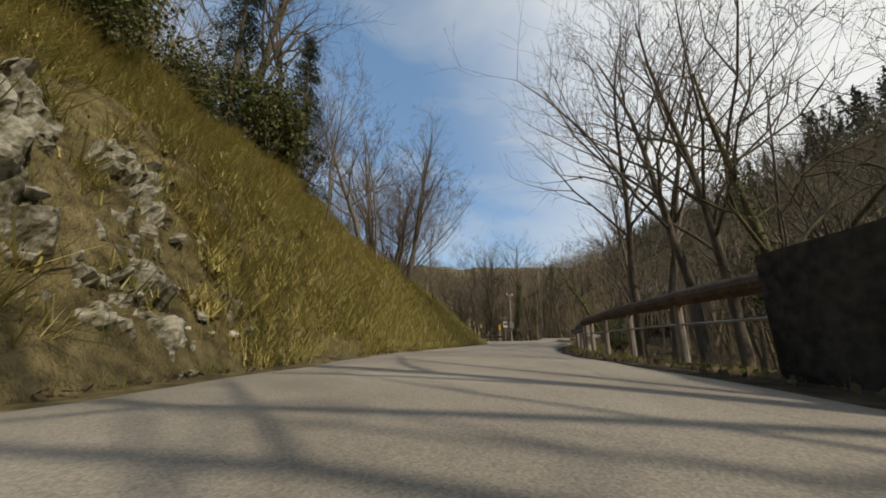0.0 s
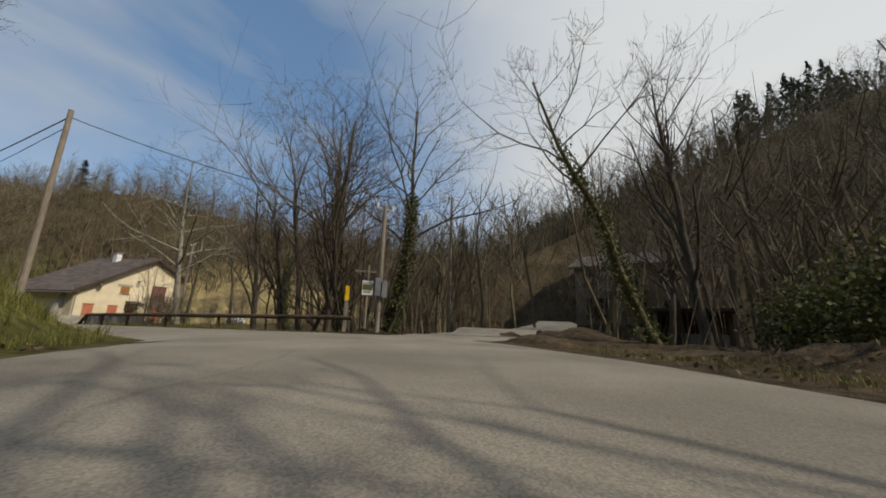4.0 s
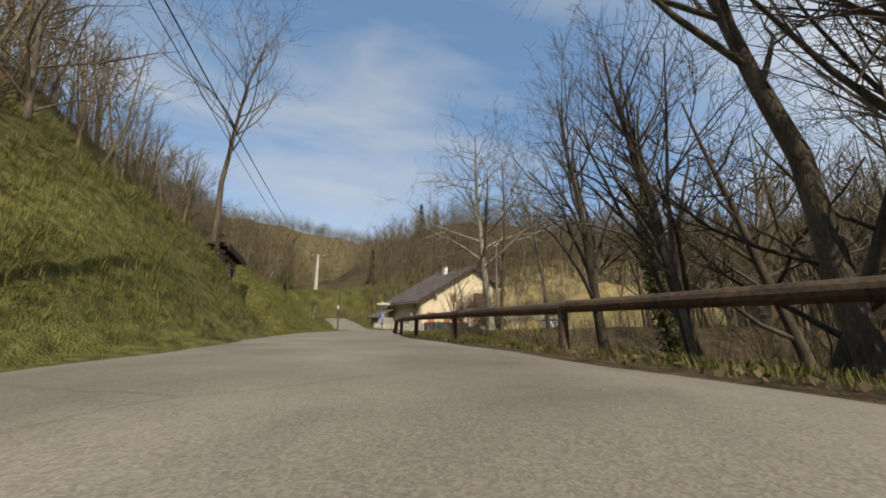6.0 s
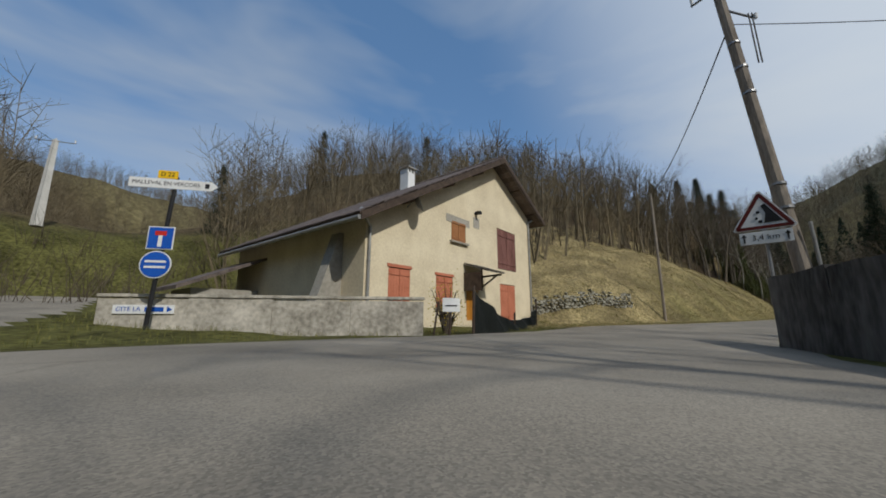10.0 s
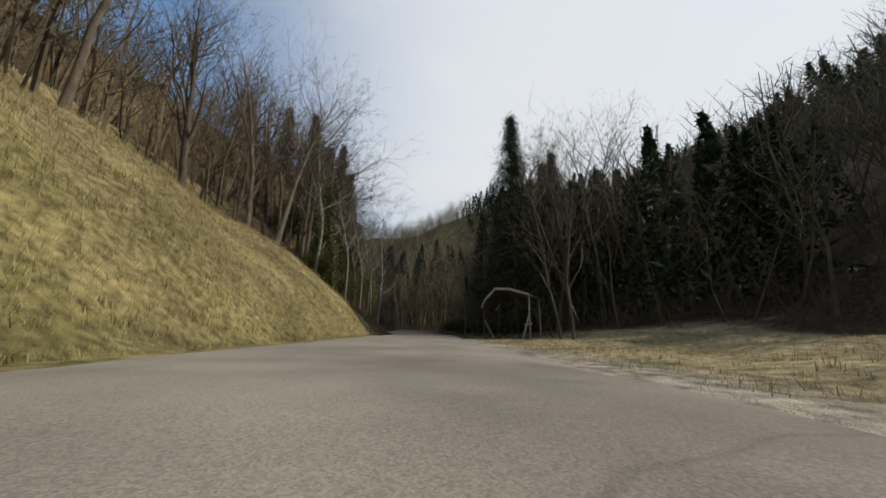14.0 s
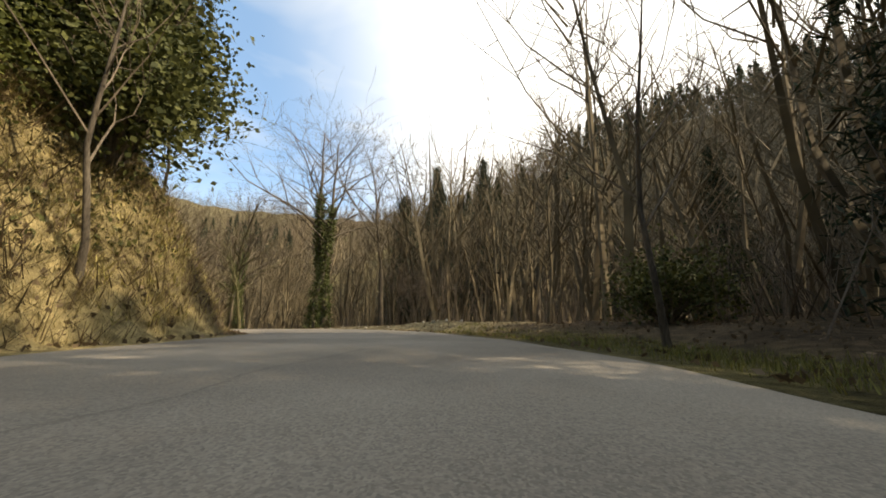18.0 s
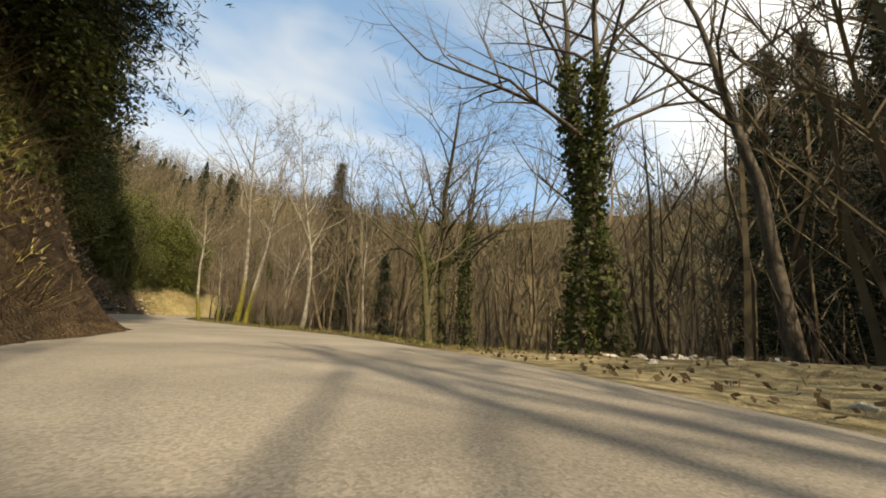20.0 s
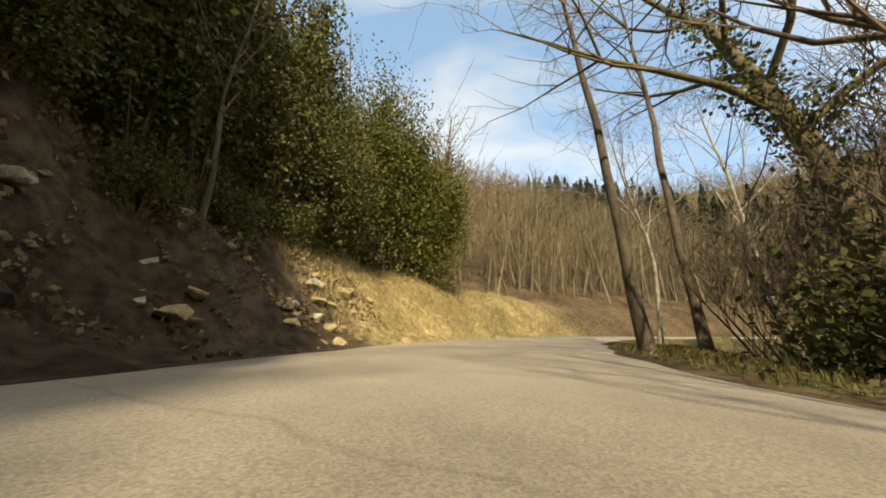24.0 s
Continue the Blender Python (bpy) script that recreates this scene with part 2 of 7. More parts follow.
M_CONC_POLE = mat("pale_concrete_pole", (0.55, 0.53, 0.48), (0.72, 0.70, 0.65), 2, 0.8, 0.2)
M_PLASTER = mat("cream_plaster", (0.58, 0.48, 0.32), (0.78, 0.68, 0.48), 0.9, 0.9, 0.25, fine=12, spread=(0.3, 0.62))
M_GREYWALL = mat("grey_roughcast", (0.26, 0.24, 0.20), (0.42, 0.39, 0.33), 0.8, 0.92, 0.4, fine=10)
M_BROWNWALL = mat("brown_roughcast", (0.16, 0.12, 0.08), (0.30, 0.24, 0.17), 0.8, 0.92, 0.4, fine=10)
M_CONCRETE = mat("stained_concrete", (0.22, 0.20, 0.16), (0.62, 0.57, 0.48), 1.2, 0.92, 0.6, fine=9)
M_TILE = mat("grey_brown_roof_tile", (0.07, 0.055, 0.05), (0.17, 0.135, 0.115), 3, 0.85, 0.4, random_tone=0.25)
M_SALMON = mat("salmon_painted_shutter", (0.42, 0.14, 0.075), (0.58, 0.21, 0.12), 1.5, 0.6, 0.1)
M_SHUTBROWN = mat("brown_painted_shutter", (0.26, 0.11, 0.04), (0.40, 0.18, 0.07), 2, 0.6, 0.2)
M_SHUTRED = mat("faded_red_brown_boards", (0.11, 0.045, 0.035), (0.26, 0.12, 0.10), 3, 0.8, 0.3, stretch=(1, 1, 0.15))
M_DOORWOOD = mat("varnished_orange_wood", (0.38, 0.15, 0.02), (0.56, 0.25, 0.04), 2, 0.4, 0.1, stretch=(1, 1, 0.2))
M_DARKWOOD = mat("dark_timber", (0.035, 0.025, 0.02), (0.10, 0.07, 0.05), 4, 0.85, 0.4)
M_GREYWOOD = mat("grey_weathered_boards", (0.15, 0.13, 0.11), (0.34, 0.30, 0.26), 3, 0.9, 0.5, stretch=(1, 1, 0.2))
M_ZINC = mat("zinc_pipe", (0.30, 0.29, 0.27), (0.48, 0.47, 0.44), 3, 0.45, 0.1, metal=0.6)
M_STEEL = mat("galvanised_steel", (0.22, 0.22, 0.22), (0.36, 0.36, 0.36), 5, 0.5, 0.1, metal=0.7)
M_RAILSTEEL = mat("dull_dark_rail_steel", (0.045, 0.038, 0.04), (0.10, 0.085, 0.085), 2, 0.6, 0.15, metal=0.1)
M_WHITE = mat("white_enamel", (0.70, 0.70, 0.68), (0.82, 0.82, 0.80), 3, 0.4, 0.0)
M_YELLOW = mat("yellow_enamel", (0.80, 0.48, 0.01), (0.88, 0.56, 0.02), 3, 0.4, 0.0)
M_BLUE = mat("blue_enamel", (0.015, 0.08, 0.40), (0.02, 0.11, 0.50), 3, 0.4, 0.0)
M_MAROON = mat("dark_maroon_enamel", (0.10, 0.015, 0.015), (0.15, 0.025, 0.02), 3, 0.4, 0.0)
# stained grey concrete, darkened throughout for the parapet face turned from the sun
M_DARKCONC = mat("weathered_shade_concrete", (0.03, 0.028, 0.026), (0.16, 0.153, 0.14), 1.4, 0.95, 0.6, fine=9, stretch=(1, 1, 0.35))
M_RED = mat("red_enamel", (0.45, 0.02, 0.02), (0.58, 0.04, 0.03), 3, 0.4, 0.0)
M_BLACK = mat("black_paint", (0.012, 0.012, 0.014), (0.03, 0.03, 0.032), 3, 0.5, 0.0)
M_NET = mat("black_shade_net", (0.01, 0.013, 0.012), (0.035, 0.04, 0.036), 25, 0.8, 0.3)
M_STONE = mat("pale_limestone", (0.26, 0.24, 0.19), (0.62, 0.58, 0.48), 2.5, 0.92, 0.8, fine=6, random_tone=0.25, bump_dist=0.04)
M_CRAG = mat("weathered_mossy_bedrock", (0.06, 0.055, 0.025), (0.40, 0.375, 0.30), 3.2, 0.92, 0.9, fine=7, spread=(0.40, 0.66), bump_dist=0.04)
M_OCHRE = mat("ochre_limestone", (0.16, 0.12, 0.06), (0.42, 0.34, 0.20), 2.5, 0.92, 0.8, fine=6, random_tone=0.25, bump_dist=0.04)
M_STONE_MOSS = mat("mossy_limestone", (0.09, 0.085, 0.035), (0.46, 0.43, 0.35), 2.2, 0.92, 0.8, fine=7, random_tone=0.3, bump_dist=0.04)
# grey rock and parapet stone, their shade put into the near-black colour
M_STONE_DARK = mat("shade_dark_rock", (0.014, 0.0125, 0.0105), (0.085, 0.078, 0.066), 1.6, 0.8, 0.7, fine=7, spread=(0.42, 0.7))
M_CAR = mat("white_car_paint", (0.74, 0.75, 0.76), (0.80, 0.81, 0.82), 1, 0.25, 0.0, spec=0.5)
M_GLASS = mat("dark_car_glass", (0.015, 0.018, 0.02), (0.03, 0.034, 0.036), 1, 0.08, 0.0, spec=0.6)
M_TYRE = mat("tyre_rubber", (0.012, 0.012, 0.012), (0.03, 0.03, 0.03), 6, 0.9, 0.2)
M_RIM = mat("silver_hubcap", (0.42, 0.42, 0.43), (0.55, 0.55, 0.56), 3, 0.35, 0.0, metal=0.7)
M_TAIL = mat("red_lamp_glass", (0.30, 0.01, 0.01), (0.42, 0.02, 0.02), 3, 0.2, 0.0)
M_WIRE = mat("black_cable", (0.012, 0.012, 0.013), (0.025, 0.025, 0.026), 3, 0.6, 0.0)
M_CANOPY = mat("dark_canopy_sheet", (0.05, 0.045, 0.04), (0.13, 0.115, 0.10), 4, 0.8, 0.3)
M_SHELTER = mat("pale_roof_board", (0.30, 0.285, 0.26), (0.46, 0.44, 0.40), 3, 0.85, 0.3)


# ---- building helpers ----
def part(name, bm, material, parent=None, label="", kind=""):
    me = bpy.data.meshes.new(name)
    bm.to_mesh(me)
    bm.free()
    me.materials.append(material)
    ob = new(name, me)
    if parent is not None:
        ob.parent = parent
    if label or kind:
        tagged(ob, label=label, kind=kind)
    return ob


def arr(name, verts, faces, material, parent=None, smooth=False, label=""):
    """A mesh object from numpy arrays: faces of one size."""
    me = bpy.data.meshes.new(name)
    v, f = np.asarray(verts, np.float32), np.asarray(faces, np.int32)
    n, k = f.shape
    me.vertices.add(len(v)), me.loops.add(n * k), me.polygons.add(n)
    me.vertices.foreach_set("co", v.ravel())
    me.loops.foreach_set("vertex_index", f.ravel())
    me.polygons.foreach_set("loop_start", np.arange(0, n * k, k, dtype=np.int32))
    me.polygons.foreach_set("use_smooth", np.full(n, smooth))
    me.update(calc_edges=True)
    me.materials.append(material)
    ob = new(name, me)
    if parent is not None:
        ob.parent = parent
    if label:
        tagged(ob, label=label)
    return ob


def thing(name, m, label, category, group="", kind=""):
    ob = new(name)
    ob.empty_display_size = 0.2
    ob.matrix_world = m
    return tagged(ob, label, category, group, kind)


def box(x0, x1, y0, y1, z0, z1, bevel=0.0, bm=None):
    bm = bm or bmesh.new()
    r = bmesh.ops.create_cube(bm, size=1, matrix=Matrix.LocRotScale(((x0 + x1) / 2, (y0 + y1) / 2, (z0 + z1) / 2), None, (x1 - x0, y1 - y0, z1 - z0)))
    if bevel:
        es = list({e for v in r["verts"] for e in v.link_edges})
        bmesh.ops.bevel(bm, geom=es, offset=bevel, segments=2, affect="EDGES")
    return bm


def rod(p0, p1, r0, r1=None, n=10, bm=None):
    """A tapered round bar between two points."""
    bm = bm or bmesh.new()
    p0, p1 = Vector(p0), Vector(p1)
    d = p1 - p0
    m = Matrix.Translation((p0 + p1) / 2) @ d.to_track_quat("Z", "Y").to_matrix().to_4x4()
    bmesh.ops.create_cone(bm, cap_ends=True, segments=n, radius1=r0, radius2=r0 if r1 is None else r1, depth=d.length, matrix=m)
    return bm


def prism(pts, y0, y1, bm=None):
    """The outline pts (x, z) drawn out from y0 to y1."""
    bm = bm or bmesh.new()
    a = [bm.verts.new((x, y0, z)) for x, z in pts]
    b = [bm.verts.new((x, y1, z)) for x, z in pts]
    bm.faces.new(a), bm.faces.new(b[::-1])
    for i in range(len(pts)):
        j = (i + 1) % len(pts)
        bm.faces.new((a[j], a[i], b[i], b[j]))
    bmesh.ops.recalc_face_normals(bm, faces=bm.faces)
    return bm


def rock_bm(rng, sx, sy, sz, sub=2, rough=0.28):
    """An angular broken stone."""
    bm = bmesh.new()
    for i in range(10 + 4 * sub):
        v = Vector(rng.normal(0, 1, 3)).normalized() * rng.uniform(0.75, 1.1)
        v = Vector([max(-0.8, min(0.8, c)) for c in v])
        bm.verts.new((v.x * sx, v.y * sy, v.z * sz))
    r = bmesh.ops.convex_hull(bm, input=bm.verts)
    bmesh.ops.delete(bm, geom=list({g for g in r["geom_unused"] + r["geom_interior"] if isinstance(g, bmesh.types.BMVert)}), context="VERTS")
    bmesh.ops.bevel(bm, geom=bm.edges[:], offset=0.04 * min(sx, sy, sz), segments=1, affect="EDGES")
    return bm


def text_plate(body, size, m, parent, material, name="lettering", align="CENTER"):
    cu = bpy.data.curves.new(name, "FONT")
    cu.body, cu.size, cu.align_x, cu.align_y, cu.extrude = body, size, align, "CENTER", 0.001
    tmp = bpy.data.objects.new(name, cu)
    me = bpy.data.meshes.new_from_object(tmp)
    bpy.data.objects.remove(tmp)
    me.materials.clear()
    me.materials.append(material)
    ob = new(name, me)
    ob.parent = parent
    ob.matrix_local = m
    return ob


# ---- the road's line and the lie of the land ----
LINE = ((-6.0, -46.0, -0.10), (-4.0, -30.0, -0.15), (-1.6, -14.0, -0.25), (0.0, 0.0, -0.33), (0.8, 7.7, -0.44), (2.9, 15.7, -0.55), (5.5, 23.2, -0.58), (5.4, 30.8, -0.64),
        (0.5, 37.9, -0.78), (-4.9, 43.6, -0.92), (-9.7, 49.2, -1.08), (-15.1, 56.0, -1.32), (-18.0, 63.5, -1.56), (-16.7, 70.5, -1.68),
        (-12.0, 77.8, -1.69), (-6.9, 84.1, -1.67), (-2.3, 89.4, -1.64), (3.0, 95.4, -1.59), (8.8, 102.3, -1.52), (13.7, 108.3, -1.46),
        (18.6, 113.7, -1.38), (24.0, 120.0, -1.30), (28.6, 126.6, -1.22), (32.0, 134.3, -1.12), (31.3, 141.8, -1.08), (25.8, 148.0, -1.15),
        (19.1, 151.8, -1.19), (11.8, 155.7, -1.16), (6.0, 160.4, -1.14), (1.7, 166.0, -1.12), (-1.0, 172.5, -1.10), (-1.6, 180.0, -1.05),
        (1.0, 190.0, -1.0), (7.0, 202.0, -0.9), (16.0, 216.0, -0.8))


def smooth_line(pts, step=0.5):
    p = np.array(pts, float)
    out = []
    for i in range(len(p) - 1):
        a, b, c, d = p[max(i - 1, 0)], p[i], p[i + 1], p[min(i + 2, len(p) - 1)]
        for f in np.arange(0, 1, step / np.linalg.norm(c - b)):
            out.append(0.5 * (2 * b + (c - a) * f + (2 * a - 5 * b + 4 * c - d) * f * f + (3 * b - a - 3 * c + d) * f ** 3))
    out.append(p[-1])
    return np.array(out)


CL = smooth_line(LINE)
CS = np.concatenate([[0], np.cumsum(np.hypot(*np.diff(CL[:, :2], axis=0).T))])
CS -= CS[np.argmin(np.hypot(CL[:, 0], CL[:, 1]))]
CT = np.gradient(CL[:, :2], axis=0)
CT /= np.hypot(*CT.T)[:, None]


def along(s, lat, up=0.0):
    """The place at s metres of road and lat metres to the left of the drive line, up metres above the road there."""
    i = np.interp(s, CS, np.arange(len(CS)))
    j = np.arange(len(CS))
    x, y, z = (np.interp(i, j, CL[:, k]) for k in range(3))
    tx, ty = np.interp(i, j, CT[:, 0]), np.interp(i, j, CT[:, 1])
    return Vector((x - ty * lat, y + tx * lat, z + up))


def near_road(x, y):
    """For arrays of places: road metre, lateral (left positive), distance, road height."""
    x, y = np.asarray(x, float).ravel(), np.asarray(y, float).ravel()
    s, lat, dist, z = (np.empty(len(x)) for _ in range(4))
    for a in range(0, len(x), 20000):
        b = slice(a, a + 20000)
        dx, dy = x[b, None] - CL[None, :, 0], y[b, None] - CL[None, :, 1]
        d2 = dx * dx + dy * dy
        i = d2.argmin(1)
        k = np.arange(len(i))
        vx, vy = dx[k, i], dy[k, i]
        t = vx * CT[i, 0] + vy * CT[i, 1]
        s[b], lat[b] = CS[i] + np.clip(t, -0.5, 0.5), CT[i, 0] * vy - CT[i, 1] * vx
        dist[b], z[b] = np.sqrt(d2[k, i]), CL[i, 2]
    return s, lat, dist, z


EDGE_L = ((-50, 2.4), (8, 2.2), (18, 2.2), (26, 2.8), (34, 2.4), (46, 2.5), (57, 3.0), (64, 3.2), (68, 4.2), (70, 4.8), (74, 5.4), (78, 3.5), (82, 2.7), (86, 3.6), (90, 4.5), (96, 3.2), (112, 3.0), (140, 3.4),
          (158, 3.9), (166, 2.6), (176, 2.6), (186, 2.9), (198, 2.9), (206, 2.4), (260, 2.3))
EDGE_R = ((-50, 2.0), (12, 2.0), (20, 2.5), (26, 3.0), (32, 4.0), (38, 2.3), (46, 1.4), (54, 1.5), (60, 2.3), (70, 2.8), (82, 3.0), (88, 3.0), (100, 2.2), (112, 1.7), (150, 1.5),
          (160, 1.9), (172, 2.0), (185, 2.2), (195, 1.8), (203, 1.7), (210, 2.2), (260, 2.2))
# metre of road: verge width, height of the bank, its run, slope beyond
LEFT = ((-50, .4, 6.5, 5.2, .40), (10, .4, 6.3, 5.2, .40), (20, .5, 4.6, 6.0, .35), (27, .6, 3.2, 6.5, .30), (34, .6, 2.8, 5.0, .35), (40, .5, 3.2, 4.2, .45), (44, .4, 3.7, 3.2, .45), (50.2, .3, 3.6, 2.8, .40),
        (51.9, .8, 1.0, 3.0, .30), (56.5, 1.0, .7, 3.5, .30), (58.3, .6, 3.2, 5.0, .60), (61, .6, 6.2, 8.5, .65), (65.5, .8, 6.0, 8.5, .60), (69, 1.2, 4.4, 8.0, .50), (71.5, 3.2, 2.2, 7.0, .30), (74, 10, .3, 8.0, .15),
        (75, 16, .2, 5.0, .20), (84, 16, .5, 5.0, .45), (89, 3.5, 2.4, 6.0, .50), (96, 2.6, 5.0, 8.5, .42), (104, 1.4, 6.5, 8.5, .40), (112, .5, 7.5, 8.5, .38), (126, .5, 7.0, 8.0, .36), (136, .5, 5.2, 6.5, .40),
        (142, .5, 2.6, 3.4, .55), (155, .5, 2.4, 2.6, .60), (163, .4, 4.0, 2.8, .60), (172, .4, 6.0, 3.2, .70), (179, .4, 6.0, 2.6, .90), (199, .4, 5.4, 2.7, .90), (203, .5, 4.0, 3.2, .90), (206, .5, 3.5, 3.3, .85),
        (210, .5, 3.0, 3.6, .60), (216, .6, 2.6, 3.4, .40), (260, .8, 1.5, 3.0, .30))
RIGHT = ((-50, .9, -3.2, 4.0, -.04), (24, 1.0, -3.2, 4.0, -.04), (28, 3.5, -1.0, 4.0, -.05), (33, 7.0, -.6, 4.0, .0), (36, 3.0, -1.5, 4.0, .0), (39, .8, -2.2, 4.0, .0), (54, .9, -2.0, 4.0, .0), (58, 3.0, .2, 6.0, .01),
         (70, 4.5, .1, 4.0, .02), (80, 3.0, .2, 3.0, .05), (88, 1.0, .32, 2.6, .05), (118, 1.0, .32, 2.6, .05), (126, 6.5, .3, 4.0, .04), (133, 1.8, .4, 4.0, .12), (150, 1.6, .3, 4.0, .30), (159, 1.6, .2, 2.0, .05), (163, .9, .38, 1.8, -.10), (168, .9, .38, 1.8, -.12), (171, 1.2, .1, 2.0, -.15),
         (174, 1.6, -1.4, 4.0, -.06), (178, 1.3, -1.8, 4.0, -.06), (200, 1.0, -1.8, 4.0, -.05), (215, 1.0, -1.5, 4.0, .0), (260, 1.0, -1.5, 4.0, .0))


# metre of road: where the hillside starts, its slope, its height
HILL_L = ((-50, 14, .50, 55), (20, 18, .45, 50), (40, 14, .60, 65), (60, 11, .85, 85), (66, 14, .75, 80), (70, 30, .45, 55), (84, 36, .50, 60), (100, 24, .55, 65), (140, 12, .55, 60), (165, 10, .60, 60), (200, 14, .65, 80), (260, 20, .75, 115))
HILL_R = ((-50, 30, .85, 105), (30, 36, .85, 105), (60, 44, .80, 100), (84, 22, .85, 120), (130, 15, .80, 125), (160, 24, .85, 115), (175, 30, .95, 115), (260, 26, .95, 125))


def hill_shape(x, y):
    """Start, slope and height of the hillside at each place, blended from the nearest stretches of road."""
    k = np.arange(0, len(CS), 9)
    pl_, pr_ = (np.stack(knots(t, CS[k]), 1) for t in (HILL_L, HILL_R))
    out = np.empty((len(x), 3))
    for a in range(0, len(x), 20000):
        b = slice(a, a + 20000)
        dx, dy = x[b, None] - CL[None, k, 0], y[b, None] - CL[None, k, 1]
        w = 1 / (dx * dx + dy * dy + 4) ** 2
        left = (CT[k, 0] * dy - CT[k, 1] * dx) > 0
        tot = w.sum(1)
        for j in range(3):
            out[b, j] = (w * np.where(left, pl_[None, :, j], pr_[None, :, j])).sum(1) / tot
    return out.T


def knots(table, s):
    t = np.array(table, float)
    return [np.interp(s, t[:, 0], t[:, k]) for k in range(1, t.shape[1])]


def fbm(x, y, scale, seed=0.0, octaves=4):
    """Smooth pseudo-noise from turned sine waves."""
    r = np.zeros_like(np.asarray(x, float))
    amp, f = 1.0, scale
    for o in range(octaves):
        a = 1.3 * o + seed
        u, v = x * math.cos(a) + y * math.sin(a), -x * math.sin(a) + y * math.cos(a)
        r = r + amp * (np.sin(u * f + 1.7 * np.sin(v * f * 0.8 + seed) + o) * np.sin(v * f * 1.1 + 1.3 * np.sin(u * f * 0.7 + 2 * o)))
        amp, f = amp * 0.5, f * 2.07
    return r


def smoothstep(a, b, x):
    t = np.clip((x - a) / (b - a), 0, 1)
    return t * t * (3 - 2 * t)


LANE = smooth_line(((-17.5, 61.3, -1.55), (-20.5, 62.5, -1.56), (-23.5, 64.0, -1.52), (-27.0, 66.0, -1.40), (-33.0, 71.0, -1.0), (-41.0, 77.0, -0.3)))


def land(x, y):
    """Ground height, and road metre, distance past the road's edge, side, for arrays of places."""
    x, y = np.asarray(x, float).ravel(), np.asarray(y, float).ravel()
    s, lat, dist, zr = near_road(x, y)
    left = lat > 0
    e = np.where(left, lat - knots(EDGE_L, s)[0], -lat - knots(EDGE_R, s)[0])
    vl, hl, rl, bl = knots(LEFT, s)
    vr, hr, rr, br = knots(RIGHT, s)
    v, hh, rn, by = (np.where(left, a, b) for a, b in ((vl, vr), (hl, hr), (rl, rr), (bl, br)))
    t = np.clip((e - v) / rn, 0, 1)
    t = np.where(hh > 0, t * (1.45 - 0.45 * t), t * t * (3 - 2 * t))
    far = np.clip(e - v - rn, 0, None)
    z = zr - 0.035 + hh * t + by * np.minimum(far, 9)
    # hillsides all round the valley
    start, rise, cap = hill_shape(x, y)
    az = np.degrees(np.arctan2(-(x - 5.0), y - 90.0))
    cap = cap * (1 + 0.10 * np.sin(np.radians(az * 5 + 40)) + 0.09 * fbm(x, y, 0.012, 2.0, 3))
    k = np.clip((x + 21) * -0.79 + (y - 63) * 0.61, 0, 260)
    gap = np.hypot(x + 21 + 0.79 * k, y - 63 - 0.61 * k)
    cap = cap * (1 - 0.92 * np.exp(-(gap / (26 + 0.20 * k)) ** 2) * (1 - smoothstep(150, 250, k)))
    cap = cap * (1 - 0.15 * np.exp(-((az + 33) / 10) ** 2))
    cap = cap + 45 * np.exp(-((x - 118) ** 2 + (y - 232) ** 2) / 62 ** 2)
    hill = np.clip((dist - start) * rise, 0, None)
    z = z + cap * (1 - np.exp(-hill / np.maximum(cap, 5)))
    bumpy = smoothstep(0.2, 2.5, e)
    z = z + bumpy * ((0.10 + 0.13 * left * (s < 66)) * fbm(x, y, 1.9, 1.0, 3) + 0.22 * fbm(x, y, 0.45, 4.0, 3)) * np.where((hh < 0.7) & (hh > -0.5), 0.45, 1.0)
    z = z + smoothstep(25, 90, dist) * 2.5 * fbm(x, y, 0.05, 3.0, 4)
    crag = smoothstep(184, 189, s) * (1 - smoothstep(205, 208, s)) * left * smoothstep(0.3, 1.2, e) * (1 - smoothstep(6, 9, e))
    z = z + crag * 0.55 * np.round(fbm(x, y, 1.3, 7.0, 2) * 2) / 2
    crag2 = (1 - smoothstep(7, 9, s)) * smoothstep(-4, -1, s) * left * smoothstep(0.3, 0.8, e) * (1 - smoothstep(1.8, 2.8, e))
    z = z + crag2 * 0.5 * np.abs(fbm(x, y, 2.3, 3.0, 2))
    for a in range(0, len(x), 20000):
        b = slice(a, a + 20000)
        dl = np.hypot(x[b, None] - LANE[None, ::3, 0], y[b, None] - LANE[None, ::3, 1])
        j = dl.argmin(1)
        w = (1 - smoothstep(2.2, 6.0, dl[np.arange(len(j)), j])) * smoothstep(0.3, 2.0, e[b])
        z[b] = z[b] * (1 - w) + (LANE[::3, 2][j] - 0.07) * w
    return z, s, e, left


def ground_z(x, y):
    return float(land([x], [y])[0][0])


